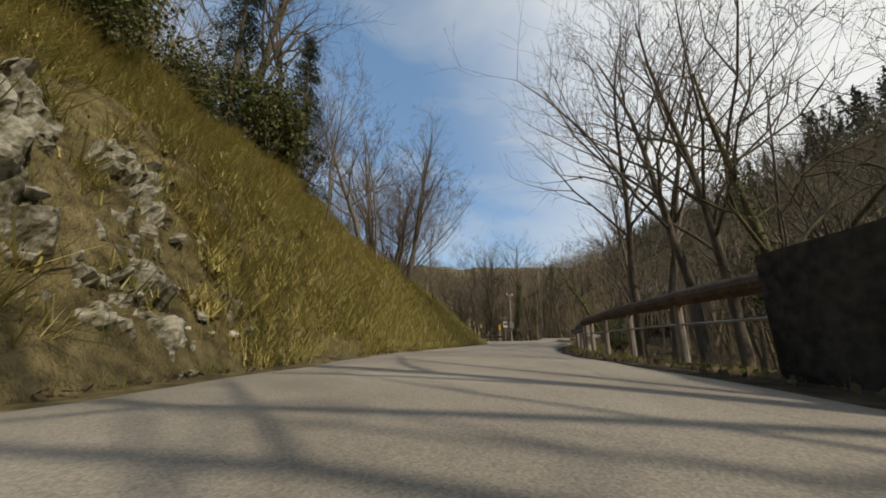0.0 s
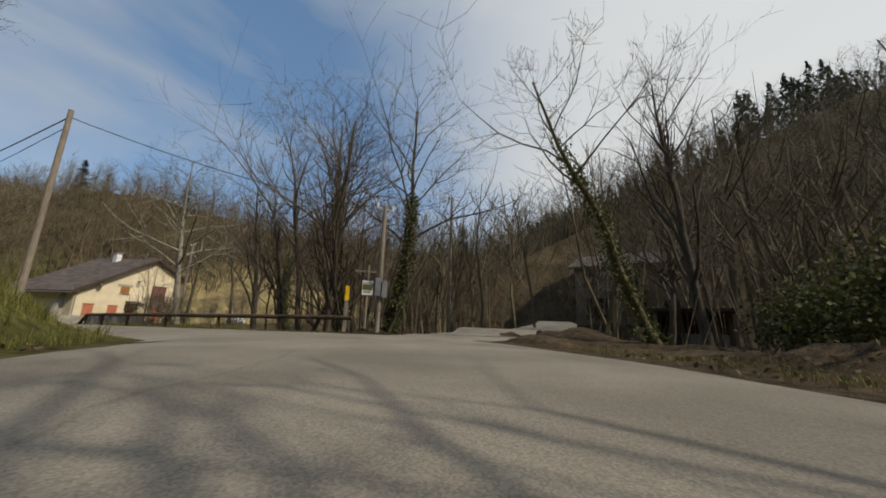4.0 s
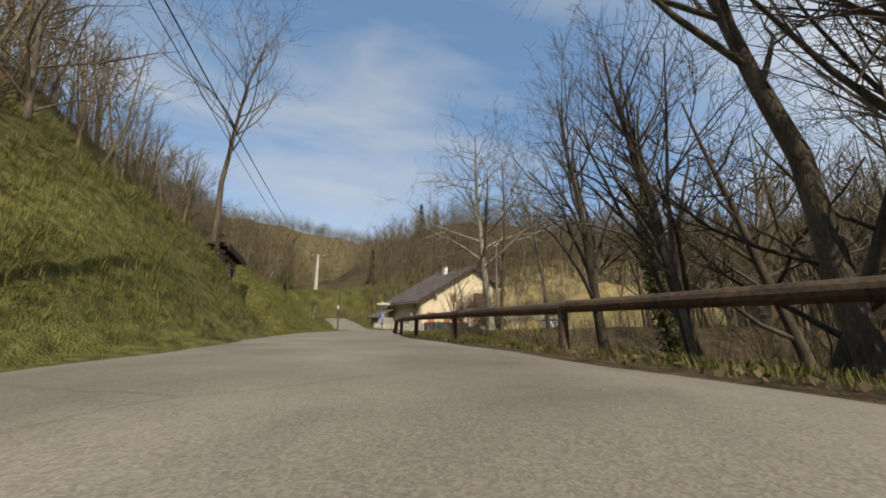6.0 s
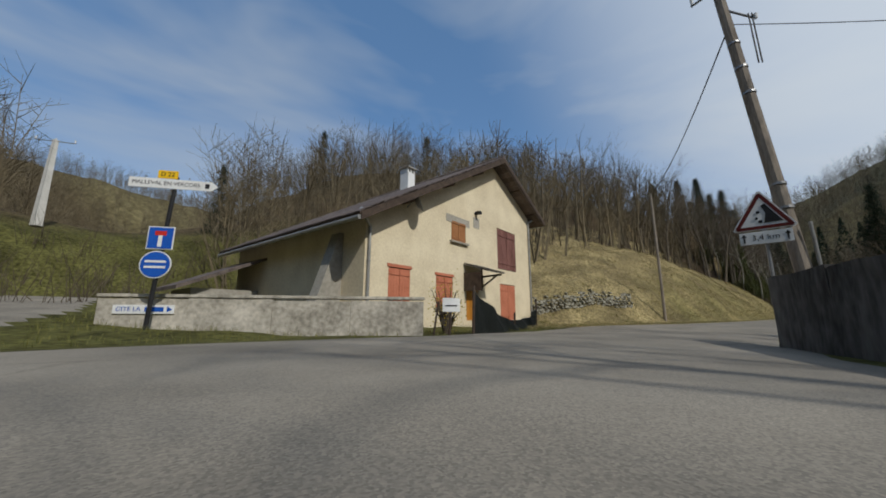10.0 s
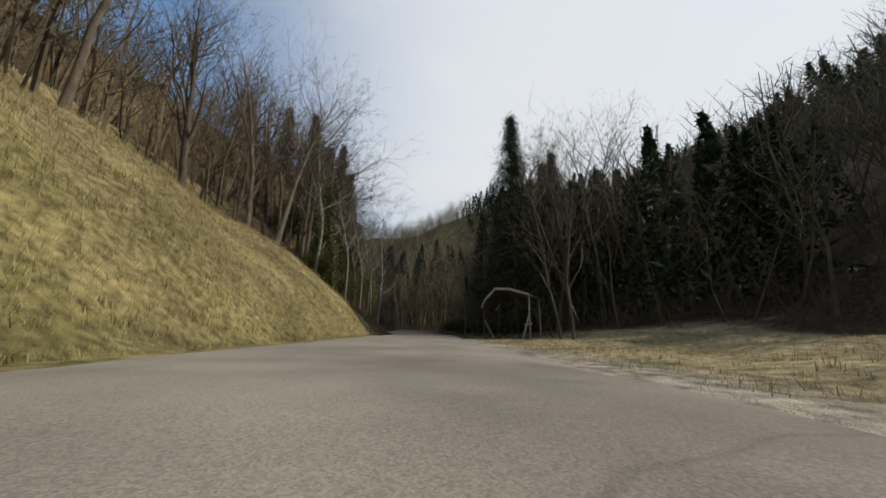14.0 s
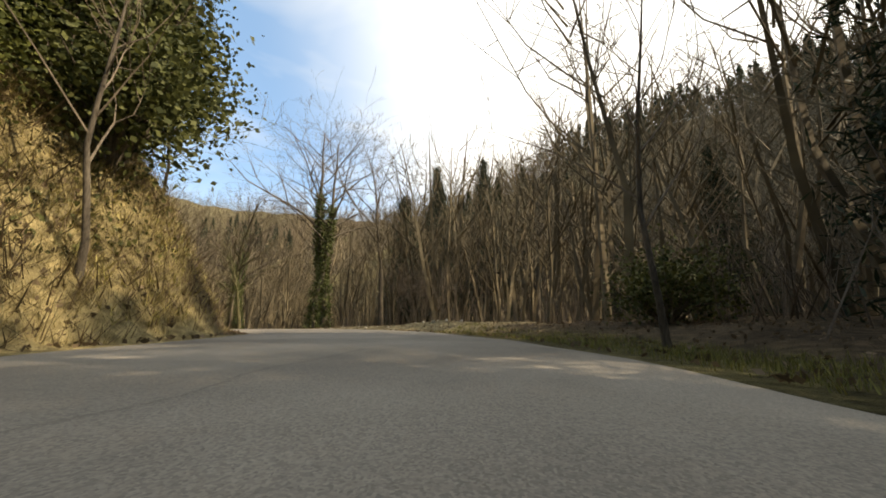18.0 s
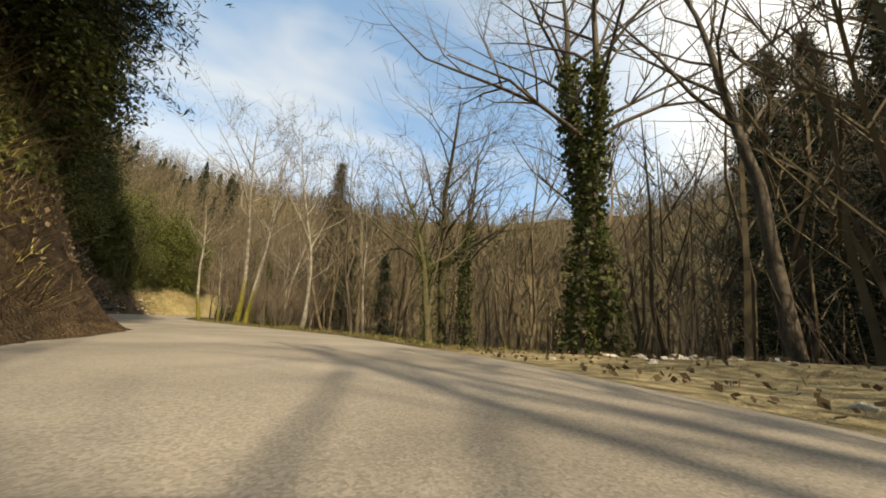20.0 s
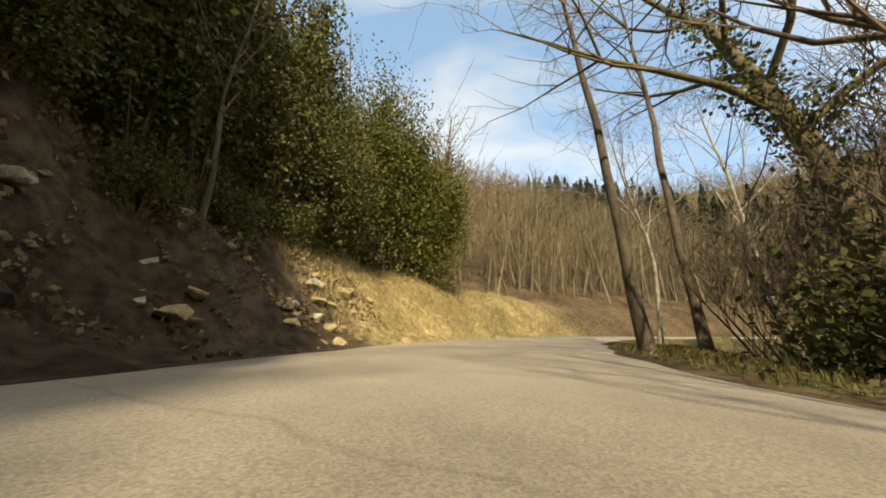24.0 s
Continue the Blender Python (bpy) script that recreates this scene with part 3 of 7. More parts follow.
def cover_colour(x, y, s, e, left):
    """Base colours of the ground by kind: litter, green turf, dry turf, gravel, bare earth; shade is put into the left
    banks.
    """
    n = len(x)
    litter, green, dry = np.array((.085, .062, .037)), np.array((.12, .115, .036)), np.array((.30, .24, .115))
    gravel, earth, woodfloor = np.array((.34, .30, .23)), np.array((.17, .115, .065)), np.array((.085, .066, .036))
    c = np.tile(litter, (n, 1))
    def lay(w, col):
        nonlocal c
        w = np.clip(w, 0, 1)[:, None]
        c = c * (1 - w) + col * w
    nn = fbm(x, y, 0.6, 5.0, 3) * 0.25
    lay(left * smoothstep(-60, -50, s) * (1 - smoothstep(19, 24, s)) * (0.75 + nn), dry * 0.42 + green * 0.2)
    lay(left * smoothstep(17, 22, s) * (1 - smoothstep(70, 76, s)) * (1 - smoothstep(15, 19, e)) * (0.9 + nn), green)
    lay(left * smoothstep(68, 72, s) * (1 - smoothstep(86, 90, s)) * (1 - smoothstep(30, 40, e)), green * 0.8)
    lay(left * smoothstep(86, 92, s) * (1 - smoothstep(138, 142, s)) * (1 - smoothstep(20, 25, e)) * (0.9 + nn), dry)
    lay(left * smoothstep(100, 106, s) * (1 - smoothstep(132, 138, s)) * (1 - smoothstep(3, 6, e)) * (0.35 + nn), green)
    # earth halved here: the wood's shade on this bank is put into the colour
    lay(left * smoothstep(139, 143, s) * (1 - smoothstep(152, 156, s)) * (1 - smoothstep(9, 12, e)), earth * 0.5)
    lay(left * smoothstep(153, 156, s) * (1 - smoothstep(163, 165, s)), dry * 0.8)
    # cut slope and cliff: their shade is put into these darkened earth tones
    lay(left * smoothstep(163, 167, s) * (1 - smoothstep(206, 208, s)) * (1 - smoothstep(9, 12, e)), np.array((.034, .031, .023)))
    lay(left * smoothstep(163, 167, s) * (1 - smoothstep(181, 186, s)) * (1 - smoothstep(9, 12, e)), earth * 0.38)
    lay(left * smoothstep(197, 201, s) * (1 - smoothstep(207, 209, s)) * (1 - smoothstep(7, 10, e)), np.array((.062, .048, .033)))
    lay(left * smoothstep(206, 208, s) * (1 - smoothstep(220, 226, s)) * (1 - smoothstep(3.2, 4.6, e)), dry * 0.9)
    lay((~left) * smoothstep(56, 60, s) * (1 - smoothstep(80, 86, s)) * (1 - smoothstep(9, 14, e)), green)
    lay((~left) * smoothstep(82, 86, s) * (1 - smoothstep(130, 134, s)) * (1 - smoothstep(9, 12, e)), gravel)
    lay((~left) * smoothstep(104, 110, s) * (1 - smoothstep(130, 136, s)) * smoothstep(0.3, 1.0, e) * (1 - smoothstep(9, 12, e)) * .8, dry)
    lay((~left) * smoothstep(162, 164, s) * (1 - smoothstep(171, 174, s)) * (1 - smoothstep(5, 7, e)), dry * 0.55 + gravel * 0.15)
    lay((~left) * smoothstep(172, 175, s) * smoothstep(0.2, 0.6, e) * (1 - smoothstep(1.6, 2.6, e)) * .7, green)
    lay((~left) * smoothstep(135, 138, s) * (1 - smoothstep(160, 163, s)) * (1 - smoothstep(1.2, 2.2, e)) * .6, green * .7)
    lay(smoothstep(30, 50, e), woodfloor)
    lay(smoothstep(20, 40, e) * smoothstep(162, 180, y), np.array((.14, .118, .058)))
    return c


gx = np.concatenate([-52 - 2.2 * np.cumsum(1.105 ** np.arange(36))[::-1], np.arange(-52, 62, 0.6), 62 + 2.2 * np.cumsum(1.105 ** np.arange(36))])
gy = np.concatenate([-24 - 2.2 * np.cumsum(1.105 ** np.arange(34))[::-1], np.arange(-24, 206, 0.6), 206 + 2.2 * np.cumsum(1.105 ** np.arange(36))])
GX, GY = np.meshgrid(gx, gy)
gz, gs, ge, gl = land(GX, GY)
k0 = np.arange(len(gx) * len(gy)).reshape(len(gy), len(gx))
quads = np.stack([k0[:-1, :-1], k0[:-1, 1:], k0[1:, 1:], k0[1:, :-1]], -1).reshape(-1, 4)
ground = arr("ground", np.stack([GX.ravel(), GY.ravel(), gz], 1), quads, M_GROUND, smooth=True)
tagged(ground, "valley floor of turf, leaf litter and gravel rising into hillsides", "ground", kind="structure")
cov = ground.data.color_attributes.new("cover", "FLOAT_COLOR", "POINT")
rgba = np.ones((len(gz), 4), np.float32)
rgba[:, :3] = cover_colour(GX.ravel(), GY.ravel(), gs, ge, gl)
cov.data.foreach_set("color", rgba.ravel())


def ribbon(name, centre, wl, wr, z_up, material, label, cross=9, crown=0.03, ragged=0.10, kind="structure", drop=0.05):
    """A road surface along a line of (x, y, z), widths to either side, with a slightly ragged edge."""
    c = np.asarray(centre)
    t = np.gradient(c[:, :2], axis=0)
    t /= np.hypot(*t.T)[:, None]
    rows = []
    ii = np.arange(len(c))
    jl, jr = ragged * np.sin(ii * 0.9) * np.sin(ii * 0.37 + 1), ragged * np.sin(ii * 0.77 + 2) * np.sin(ii * 0.31)
    for k in range(cross):
        f = k / (cross - 1)
        lat = (wl + jl) * (1 - f) - (wr + jr) * f
        z = c[:, 2] + z_up + crown * (1 - (2 * f - 1) ** 2) - (drop if k in (0, cross - 1) else 0)
        rows.append(np.stack([c[:, 0] - t[:, 1] * lat, c[:, 1] + t[:, 0] * lat, z], 1))
    v = np.stack(rows, 1).reshape(-1, 3)
    q = np.arange(len(c) * cross).reshape(len(c), cross)
    f = np.stack([q[:-1, 1:], q[1:, 1:], q[1:, :-1], q[:-1, :-1]], -1).reshape(-1, 4)
    return tagged(arr(name, v, f, material, smooth=True), label, "road", kind=kind)


road = ribbon("road", CL, knots(EDGE_L, CS)[0], knots(EDGE_R, CS)[0], 0.0, M_ROAD, "narrow road of worn pale asphalt with fine cracks")


# side roads
side_a = LANE
ribbon("lane", side_a, np.full(len(side_a), 2.0), np.full(len(side_a), 2.0), -0.012, M_ROAD, "pale asphalt lane leading up the side valley", crown=0.0, drop=0.12)
side_b = smooth_line(((6.6, 31.8, -0.665), (8.3, 33.4, -0.665), (11.0, 36.0, -0.62), (16.0, 41.0, -0.5), (22.0, 48.0, -0.1), (28.0, 57.0, 0.3)))
for q in side_b[8:]:
    q[2] = max(q[2], ground_z(q[0], q[1]) + 0.08)
ribbon("lane", side_b, np.full(len(side_b), 1.6), np.full(len(side_b), 1.6), -0.012, M_ROAD, "narrow lane of grey asphalt leading to houses", crown=0.0, drop=0.0)


# ---- trees ----
def grow(rng, height, r, lean=(0, 0), branch_from=0.35, nb=16, spread=0.55, twigs=6, up=0.5, wander=0.06, sub=5):
    """Segments (x0, y0, z0, x1, y1, z1, r0, r1) of a bare tree: the trunk and limbs, and the fine twigs."""
    thick, thin = [], []
    p, d = np.zeros(3), np.array([lean[0], lean[1], 1.0])
    d /= np.linalg.norm(d)
    n = 9
    trunk = [(p.copy(), r * 1.25)]
    for i in range(n):
        d = d + rng.normal(0, wander, 3) + np.array([0, 0, 0.03])
        d /= np.linalg.norm(d)
        q = p + d * height / n
        rr = r * (1 - 0.86 * (i + 1) / n)
        thick.append((*p, *q, trunk[-1][1], rr))
        trunk.append((q.copy(), rr))
        p = q
    def limb(p, d, length, r, depth):
        m = 5 if depth == 0 else 3
        pts = []
        for i in range(m):
            d = d + rng.normal(0, 0.16, 3) + np.array([0, 0, up * 0.16])
            d /= np.linalg.norm(d)
            q = p + d * length / m
            r2 = max(r * (1 - 0.75 * (i + 1) / m), 0.004)
            (thick if r > 0.022 else thin).append((*p, *q, max(r * (1 - 0.75 * i / m), 0.005), r2))
            pts.append((q, d.copy(), r2))
            p = q
        if depth < 2:
            for k in range(sub if depth == 0 else twigs):
                q, dd, r2 = pts[rng.integers(0 if depth else 1, m)]
                side = np.cross(dd, rng.normal(0, 1, 3))
                side /= np.linalg.norm(side) + 1e-9
                limb(q, dd * 0.7 + side * 0.7, length * rng.uniform(0.35, 0.6), max(r2 * 0.7, 0.004), depth + 1)
    for b in range(nb):
        f = branch_from + (1 - branch_from) * (b + rng.random()) / nb
        i = min(int(f * n), n - 1)
        a = f * n - i
        q = trunk[i][0] * (1 - a) + trunk[i + 1][0] * a
        rr = trunk[i][1] * (1 - a) + trunk[i + 1][1] * a
        ang = b * 2.4 + rng.random()
        dd = np.array([math.cos(ang) * spread, math.sin(ang) * spread, up])
        dd /= np.linalg.norm(dd)
        limb(q, dd, height * 0.42 * (1.15 - 0.75 * (f - branch_from) / (1 - branch_from)) * rng.uniform(0.7, 1.15), rr * 0.5, 0)
    return np.array(thick), np.array(thin)


def tubes(seg, n):
    """Open prisms along segments."""
    a, b, r0, r1 = seg[:, :3], seg[:, 3:6], seg[:, 6], seg[:, 7]
    d = b - a
    d /= np.linalg.norm(d, axis=1)[:, None] + 1e-9
    ref = np.where(np.abs(d[:, 2:]) > 0.9, np.array([[1.0, 0, 0]]), np.array([[0, 0, 1.0]]))
    u = np.cross(d, ref)
    u /= np.linalg.norm(u, axis=1)[:, None] + 1e-9
    w = np.cross(d, u)
    ang = np.arange(n) * 2 * np.pi / n
    ring = u[:, None] * np.cos(ang)[None, :, None] + w[:, None] * np.sin(ang)[None, :, None]
    v = np.stack([a[:, None] + ring * r0[:, None, None], b[:, None] + ring * r1[:, None, None]], 1).reshape(-1, 3)
    base = (np.arange(len(seg)) * 2 * n)[:, None]
    k, k2 = np.arange(n), (np.arange(n) + 1) % n
    f = np.stack([base + k, base + k2, base + n + k2, base + n + k], -1).reshape(-1, 4)
    return v, f


def polytube(pts, r, n=5):
    """One continuous thin tube through pts."""
    p = np.array(pts, float)
    d = p[-1] - p[0]
    u = np.cross(d, (0, 0, 1.0))
    u /= np.linalg.norm(u)
    w = np.cross(u, d / np.linalg.norm(d))
    a = np.arange(n) * 2 * np.pi / n
    ring = (u[None] * np.cos(a)[:, None] + w[None] * np.sin(a)[:, None]) * r
    v = (p[:, None] + ring[None]).reshape(-1, 3)
    k, k2, base = np.arange(n), (np.arange(n) + 1) % n, (np.arange(len(p) - 1) * n)[:, None]
    return v, np.stack([base + k, base + k2, base + n + k2, base + n + k], -1).reshape(-1, 4)


def blades(rng, pts, size, up=0.0, thin=0.5):
    """Small leaf quads scattered at pts, turned at random."""
    n = len(pts)
    a = rng.normal(0, 1, (n, 3)) + np.array([0, 0, up])
    a /= np.linalg.norm(a, axis=1)[:, None]
    b = np.cross(a, rng.normal(0, 1, (n, 3)))
    b /= np.linalg.norm(b, axis=1)[:, None] + 1e-9
    s = size * rng.uniform(0.6, 1.3, (n, 1))
    v = np.stack([pts - b * s * thin * 0.5, pts + a * s * 0.5, pts + b * s * thin * 0.5, pts - a * s * 0.5], 1).reshape(-1, 3)
    return v, np.arange(4 * n).reshape(n, 4)


def bare_tree(seed, label, bark, ivy=0, moss=0, ivy_size=0.13, name="bare_tree", group="roadside trees", twig=M_TWIG, **kw):
    rng = np.random.default_rng(seed)
    thick, thin = grow(rng, **kw)
    ob = thing(name, Matrix(), label, "tree", group)
    v, f = tubes(thick, 7)
    arr("trunk", v, f, bark, ob, smooth=True)
    v, f = tubes(thin, 3)
    arr("crown", v, f, twig, ob, label="bare twigs")
    if moss:
        low = thick[:moss].copy()
        low[:, 6:] *= 1.07
        low[-1, 7] *= 0.9
        v, f = tubes(low, 9)
        arr("moss", v, f, M_MOSS, ob, smooth=True, label="yellow-green moss on the foot of the trunk")
    if ivy:
        big = thick[thick[:, 6] > thick[:, 6].max() * 0.25]
        big = big[big[:, 5] < thick[:, 5].max() * 0.75]
        i = rng.integers(0, len(big), ivy)
        t = rng.random((ivy, 1))
        c = big[i, :3] * (1 - t) + big[i, 3:6] * t
        off = rng.normal(0, 1, (ivy, 3))
        off /= np.linalg.norm(off, axis=1)[:, None]
        c = c + off * (big[i, 6:7] + 0.10 + 0.22 * rng.random((ivy, 1)) ** 2)
        v, f = blades(rng, c, ivy_size, thin=0.9)
        arr("ivy", v, f, M_IVY, ob, label="climbing ivy leaves")
    return ob


def coppice(seed, stems, height, label, r=0.05, name="coppiced_tree", fan=0.55):
    """Many slender stems fanning out of one stool."""
    rng = np.random.default_rng(seed)
    thick, thin = [], []
    for k in range(stems):
        a = k * 2.4
        ln = fan * math.sqrt((k + 0.5) / stems)
        tk, tn = grow(rng, height * rng.uniform(0.7, 1.05), r * rng.uniform(0.6, 1.2), lean=(math.cos(a) * ln, math.sin(a) * ln), branch_from=0.3, nb=10, spread=0.4, twigs=4, up=0.8, wander=0.05, sub=3)
        off = np.array([math.cos(a), math.sin(a), 0]) * 0.5 * ln
        for q, out in ((tk, thick), (tn, thin)):
            q[:, :3] += off
            q[:, 3:6] += off
            out.append(q)
    ob = thing(name, Matrix(), label, "tree", "roadside trees")
    v, f = tubes(np.concatenate(thick), 5)
    tagged(arr("stem_work", v, f, M_BARK, ob, smooth=True), kind="stuff")
    v, f = tubes(np.concatenate(thin), 3)
    arr("crown", v, f, M_TWIG, ob, label="bare twigs")
    return ob


def spruce(seed, height, width, label, name="spruce_tree", dense=1.0, group="conifers"):
    rng = np.random.default_rng(seed)
    ob = thing(name, Matrix(), label, "tree", group)
    v, f = tubes(np.array([(0, 0, 0, 0, 0, height * 0.97, height * 0.02, 0.02)]), 8)
    arr("trunk", v, f, M_BARK, ob, smooth=True)
    pts, segs = [], []
    for i in range(int(height * 11 * dense)):
        z = height * (0.05 + 0.94 * rng.random() ** 0.9)
        reach = width * (1 - z / height) ** 0.85 * rng.uniform(0.6, 1.1) + 0.12
        a = rng.random() * 6.283
        tip = np.array([math.cos(a) * reach, math.sin(a) * reach, z - 0.32 * reach])
        root = np.array([0, 0, z])
        segs.append((*root, *tip, 0.025, 0.006))
        m = int(8 + 16 * reach / width)
        t = rng.random((m, 1)) ** 0.6
        p = root * (1 - t) + tip * t + rng.normal(0, 0.11, (m, 3)) * (0.4 + t)
        p[:, 2] -= 0.10 * np.abs(rng.normal(0, 1, m))
        pts.append(p)
    v, f = tubes(np.array(segs), 3)
    tagged(arr("bough_work", v, f, M_BARK, ob), kind="stuff")
    v, f = blades(rng, np.repeat(np.concatenate(pts), 4, 0) + rng.normal(0, 0.09, (4 * sum(map(len, pts)), 3)), 0.22, thin=0.16, up=-0.4)
    arr("crown", v, f, M_NEEDLE, ob, label="drooping dark needles")
    return ob


def shrub(seed, sx, sy, sz, leaves, label, name="evergreen_shrub", leaf=0.13, material=M_SHRUB, group="shrubs"):
    rng = np.random.default_rng(seed)
    ob = thing(name, Matrix(), label, "shrub", group)
    segs, pts = [], []
    for i in range(22):
        a, t = rng.random() * 6.283, rng.uniform(0.2, 1.0)
        tip = np.array([math.cos(a) * sx * t * 0.9, math.sin(a) * sy * t * 0.9, sz * rng.uniform(0.35, 1.0)])
        mid = tip * 0.5 + np.array([0, 0, sz * 0.12])
        segs += [(0, 0, 0, *mid, 0.04, 0.022), (*mid, *tip, 0.022, 0.006)]
        m = leaves // 22
        c = tip * 0.85 + rng.normal(0, 1, (m, 3)) * np.array([sx, sy, sz]) * 0.19
        k = rng.random((m // 3, 1))
        c[:m // 3] = mid * (1 - k) + tip * k + rng.normal(0, 0.18, (m // 3, 3))
        c[:, 2] = np.abs(c[:, 2])
        pts.append(c)
    v, f = tubes(np.array(segs), 4)
    tagged(arr("stem_work", v, f, M_BARK, ob), kind="stuff")
    v, f = blades(rng, np.concatenate(pts), leaf, thin=0.75)
    arr("foliage", v, f, material, ob, label="dense small leaves")
    return ob


def plant(ob, s=None, lat=None, xy=None, turn=0.0, size=1.0, tilt=(0, 0), copy=True, sinkd=0.15, label="", lean=None):
    p = along(s, lat) if xy is None else Vector((*xy, 0))
    z = ground_z(p.x, p.y) - sinkd
    m = pose(p.x, p.y, z, tilt[0], tilt[1], turn)
    if lean:
        m = Matrix.Translation((p.x, p.y, z)) @ Vector((0, 0, 1)).rotation_difference(Vector((lean[0], lean[1], 1))).to_matrix().to_4x4() @ pose(0, 0, 0, 0, 0, turn)
    if copy:
        o = copy_thing(ob, m)
        o.scale = (size, size, size)
        if label:
            tagged(o, label)
        return o
    ob.matrix_basis = m @ Matrix.Diagonal((size, size, size, 1))
    return ob


# ---- the house by the junction ----
def build_house():
    gz0 = -1.72
    h = thing("house", pose(-22.66, 73.79, gz0, 0, 0, 62.6), "cream plastered house with brown tiled roof and closed shutters", "house")
    W, D, AP = 12.35, 10.0, 8.35
    zr = 8.55                       # underside of the ridge
    zl, zrt = zr - 0.565 * AP, zr - 0.50 * (W - AP)
    t = 0.35
    # front gable wall with its openings cut through
    holes = ((1.05, 2.12, 0.82, 2.14), (3.60, 4.70, 0.80, 2.08), (5.70, 6.70, 0.15, 2.05), (8.72, 10.33, 0.22, 2.12), (4.62, 5.70, 3.70, 4.70), (8.55, 10.58, 2.88, 5.06))
    xs = sorted({0, W, AP, *[q for o in holes for q in o[:2]]})
    zs = sorted({0.0, 3.2, *[q for o in holes for q in o[2:]]})
    def roof_z(x):
        return zr - (0.565 * (AP - x) if x < AP else 0.50 * (x - AP))
    bm = bmesh.new()
    def quad(x0, x1, z00, z01, z10, z11):
        f = [bm.verts.new((x, y, z)) for y in (0, t) for x, z in ((x0, z00), (x1, z10), (x1, z11), (x0, z01))]
        for k in ((0, 1, 2, 3), (7, 6, 5, 4), (0, 4, 5, 1), (1, 5, 6, 2), (2, 6, 7, 3), (3, 7, 4, 0)):
            bm.faces.new([f[i] for i in k])
    for x0, x1 in zip(xs, xs[1:]):
        xm = (x0 + x1) / 2
        for z0, z1 in zip(zs, zs[1:]):
            zm = (z0 + z1) / 2
            if any(o[0] < xm < o[1] and o[2] < zm < o[3] for o in holes):
                continue
            if roof_z(x0) < z1 or roof_z(x1) < z1:
                continue
            quad(x0, x1, z0, z1, z0, z1)
        zt = max([z for z in zs if z <= min(roof_z(x0), roof_z(x1))])
        if any(o[0] < xm < o[1] and o[2] <= zt - 0.001 < o[3] - 0.002 for o in holes):
            continue
        quad(x0, x1, zt, roof_z(x0), zt, roof_z(x1))
    bmesh.ops.remove_doubles(bm, verts=bm.verts, dist=0.0005)
    bmesh.ops.recalc_face_normals(bm, faces=bm.faces)
    part("front_wall", bm, M_PLASTER, h, "cream plaster with repair patches")
    part("plinth", box(-0.02, W + 0.02, -0.035, -0.003, -0.3, 0.28), M_PLASTER, h, "damp stained foot of the wall")
    part("side_wall", box(0, t, t, D, -0.3, zl), M_PLASTER, h, "cream rendered side wall")
    part("side_wall", box(W - t, W, t, D, -0.3, zrt), M_PLASTER, h)
    part("back_wall", prism([(t, -0.3), (W - t, -0.3), (W - t, zrt + 0.1), (AP, zr), (t, zl)], D - t, D), M_GREYWALL, h)
    part("buttress", prism([(-1.3, -0.3), (0.0, -0.3), (0.0, 3.3), (-0.15, 3.3)], 1.2, 1.7), M_GREYWALL, h, "sloping grey buttress")
    # roof slabs with rows of tiles
    def roof(x0, z0, x1, z1, y0, y1, nm):
        L = math.hypot(x1 - x0, z1 - z0)
        a = math.atan2(z1 - z0, x1 - x0)
        m = Matrix.Translation((x0, 0, z0)) @ Matrix.Rotation(-a, 4, "Y")
        bm = box(0, L, y0, y1, 0.0, 0.12)
        bm.transform(m)
        slab = part(nm, bm, M_DARKWOOD, h, "dark boarded roof slope with grey-brown tiles")
        rows = int(L / 0.36)
        one = None
        nc = int((y1 - y0) / 0.9)
        for i in range(rows):
            for j in range(nc):
                w = (y1 - y0) / nc
                if one is None:
                    b = bmesh.new()
                    for k in range(3):
                        prism([(0, 0.0), (0.42, 0.035), (0.42, 0.062), (0, 0.03)], k * w / 3 + 0.006, (k + 1) * w / 3 - 0.006, b)
                    one = part("tile", b, M_TILE, slab)
                    o = one
                else:
                    o = new("tile", one.data)
                    o.parent = slab
                o.matrix_basis = m @ Matrix.Translation((0.01 + i * L / rows, y0 + j * w, 0.125 + 0.004 * ((i * 7 + j * 3) % 5)))
        return slab
    roof(-0.75, roof_z(-0.75) + 0.02, AP, zr + 0.02, -0.7, D + 0.4, "roof_slope")
    roof(W + 0.9, roof_z(W + 0.9) + 0.02, AP, zr + 0.02, -0.7, D + 0.4, "roof_slope")
    part("ridge", rod((AP, -0.7, zr + 0.19), (AP, D + 0.4, zr + 0.19), 0.13, n=10), M_TILE, h, "rounded ridge tiles")
    for x in (1.6, 4.0, 6.3, AP, 10.2, 12.1):
        part("purlin", box(x - 0.09, x + 0.09, -0.62, 0.05, roof_z(x) - 0.20, roof_z(x) - 0.02), M_DARKWOOD, h)
    part("barge_board", prism([(-0.75, roof_z(-0.75) - 0.12), (AP, zr - 0.12), (AP, zr + 0.13), (-0.75, roof_z(-0.75) + 0.13)], -0.74, -0.70), M_DARKWOOD, h)
    part("barge_board", prism([(AP, zr - 0.12), (W + 0.9, roof_z(W + 0.9) - 0.12), (W + 0.9, roof_z(W + 0.9) + 0.13), (AP, zr + 0.13)], -0.74, -0.70), M_DARKWOOD, h)
    ch = part("chimney", box(7.1, 7.7, 5.2, 5.9, 7.3, 9.15, 0.02), M_WHITE, h, "whitewashed chimney")
    for x in (7.14, 7.4, 7.66):
        part("chimney_pier", box(x - 0.05, x + 0.05, 5.24, 5.86, 9.15, 9.42), M_WHITE, ch)
    part("chimney_cap", box(7.0, 7.8, 5.1, 6.0, 9.42, 9.5, 0.01), M_GREYWALL, ch)
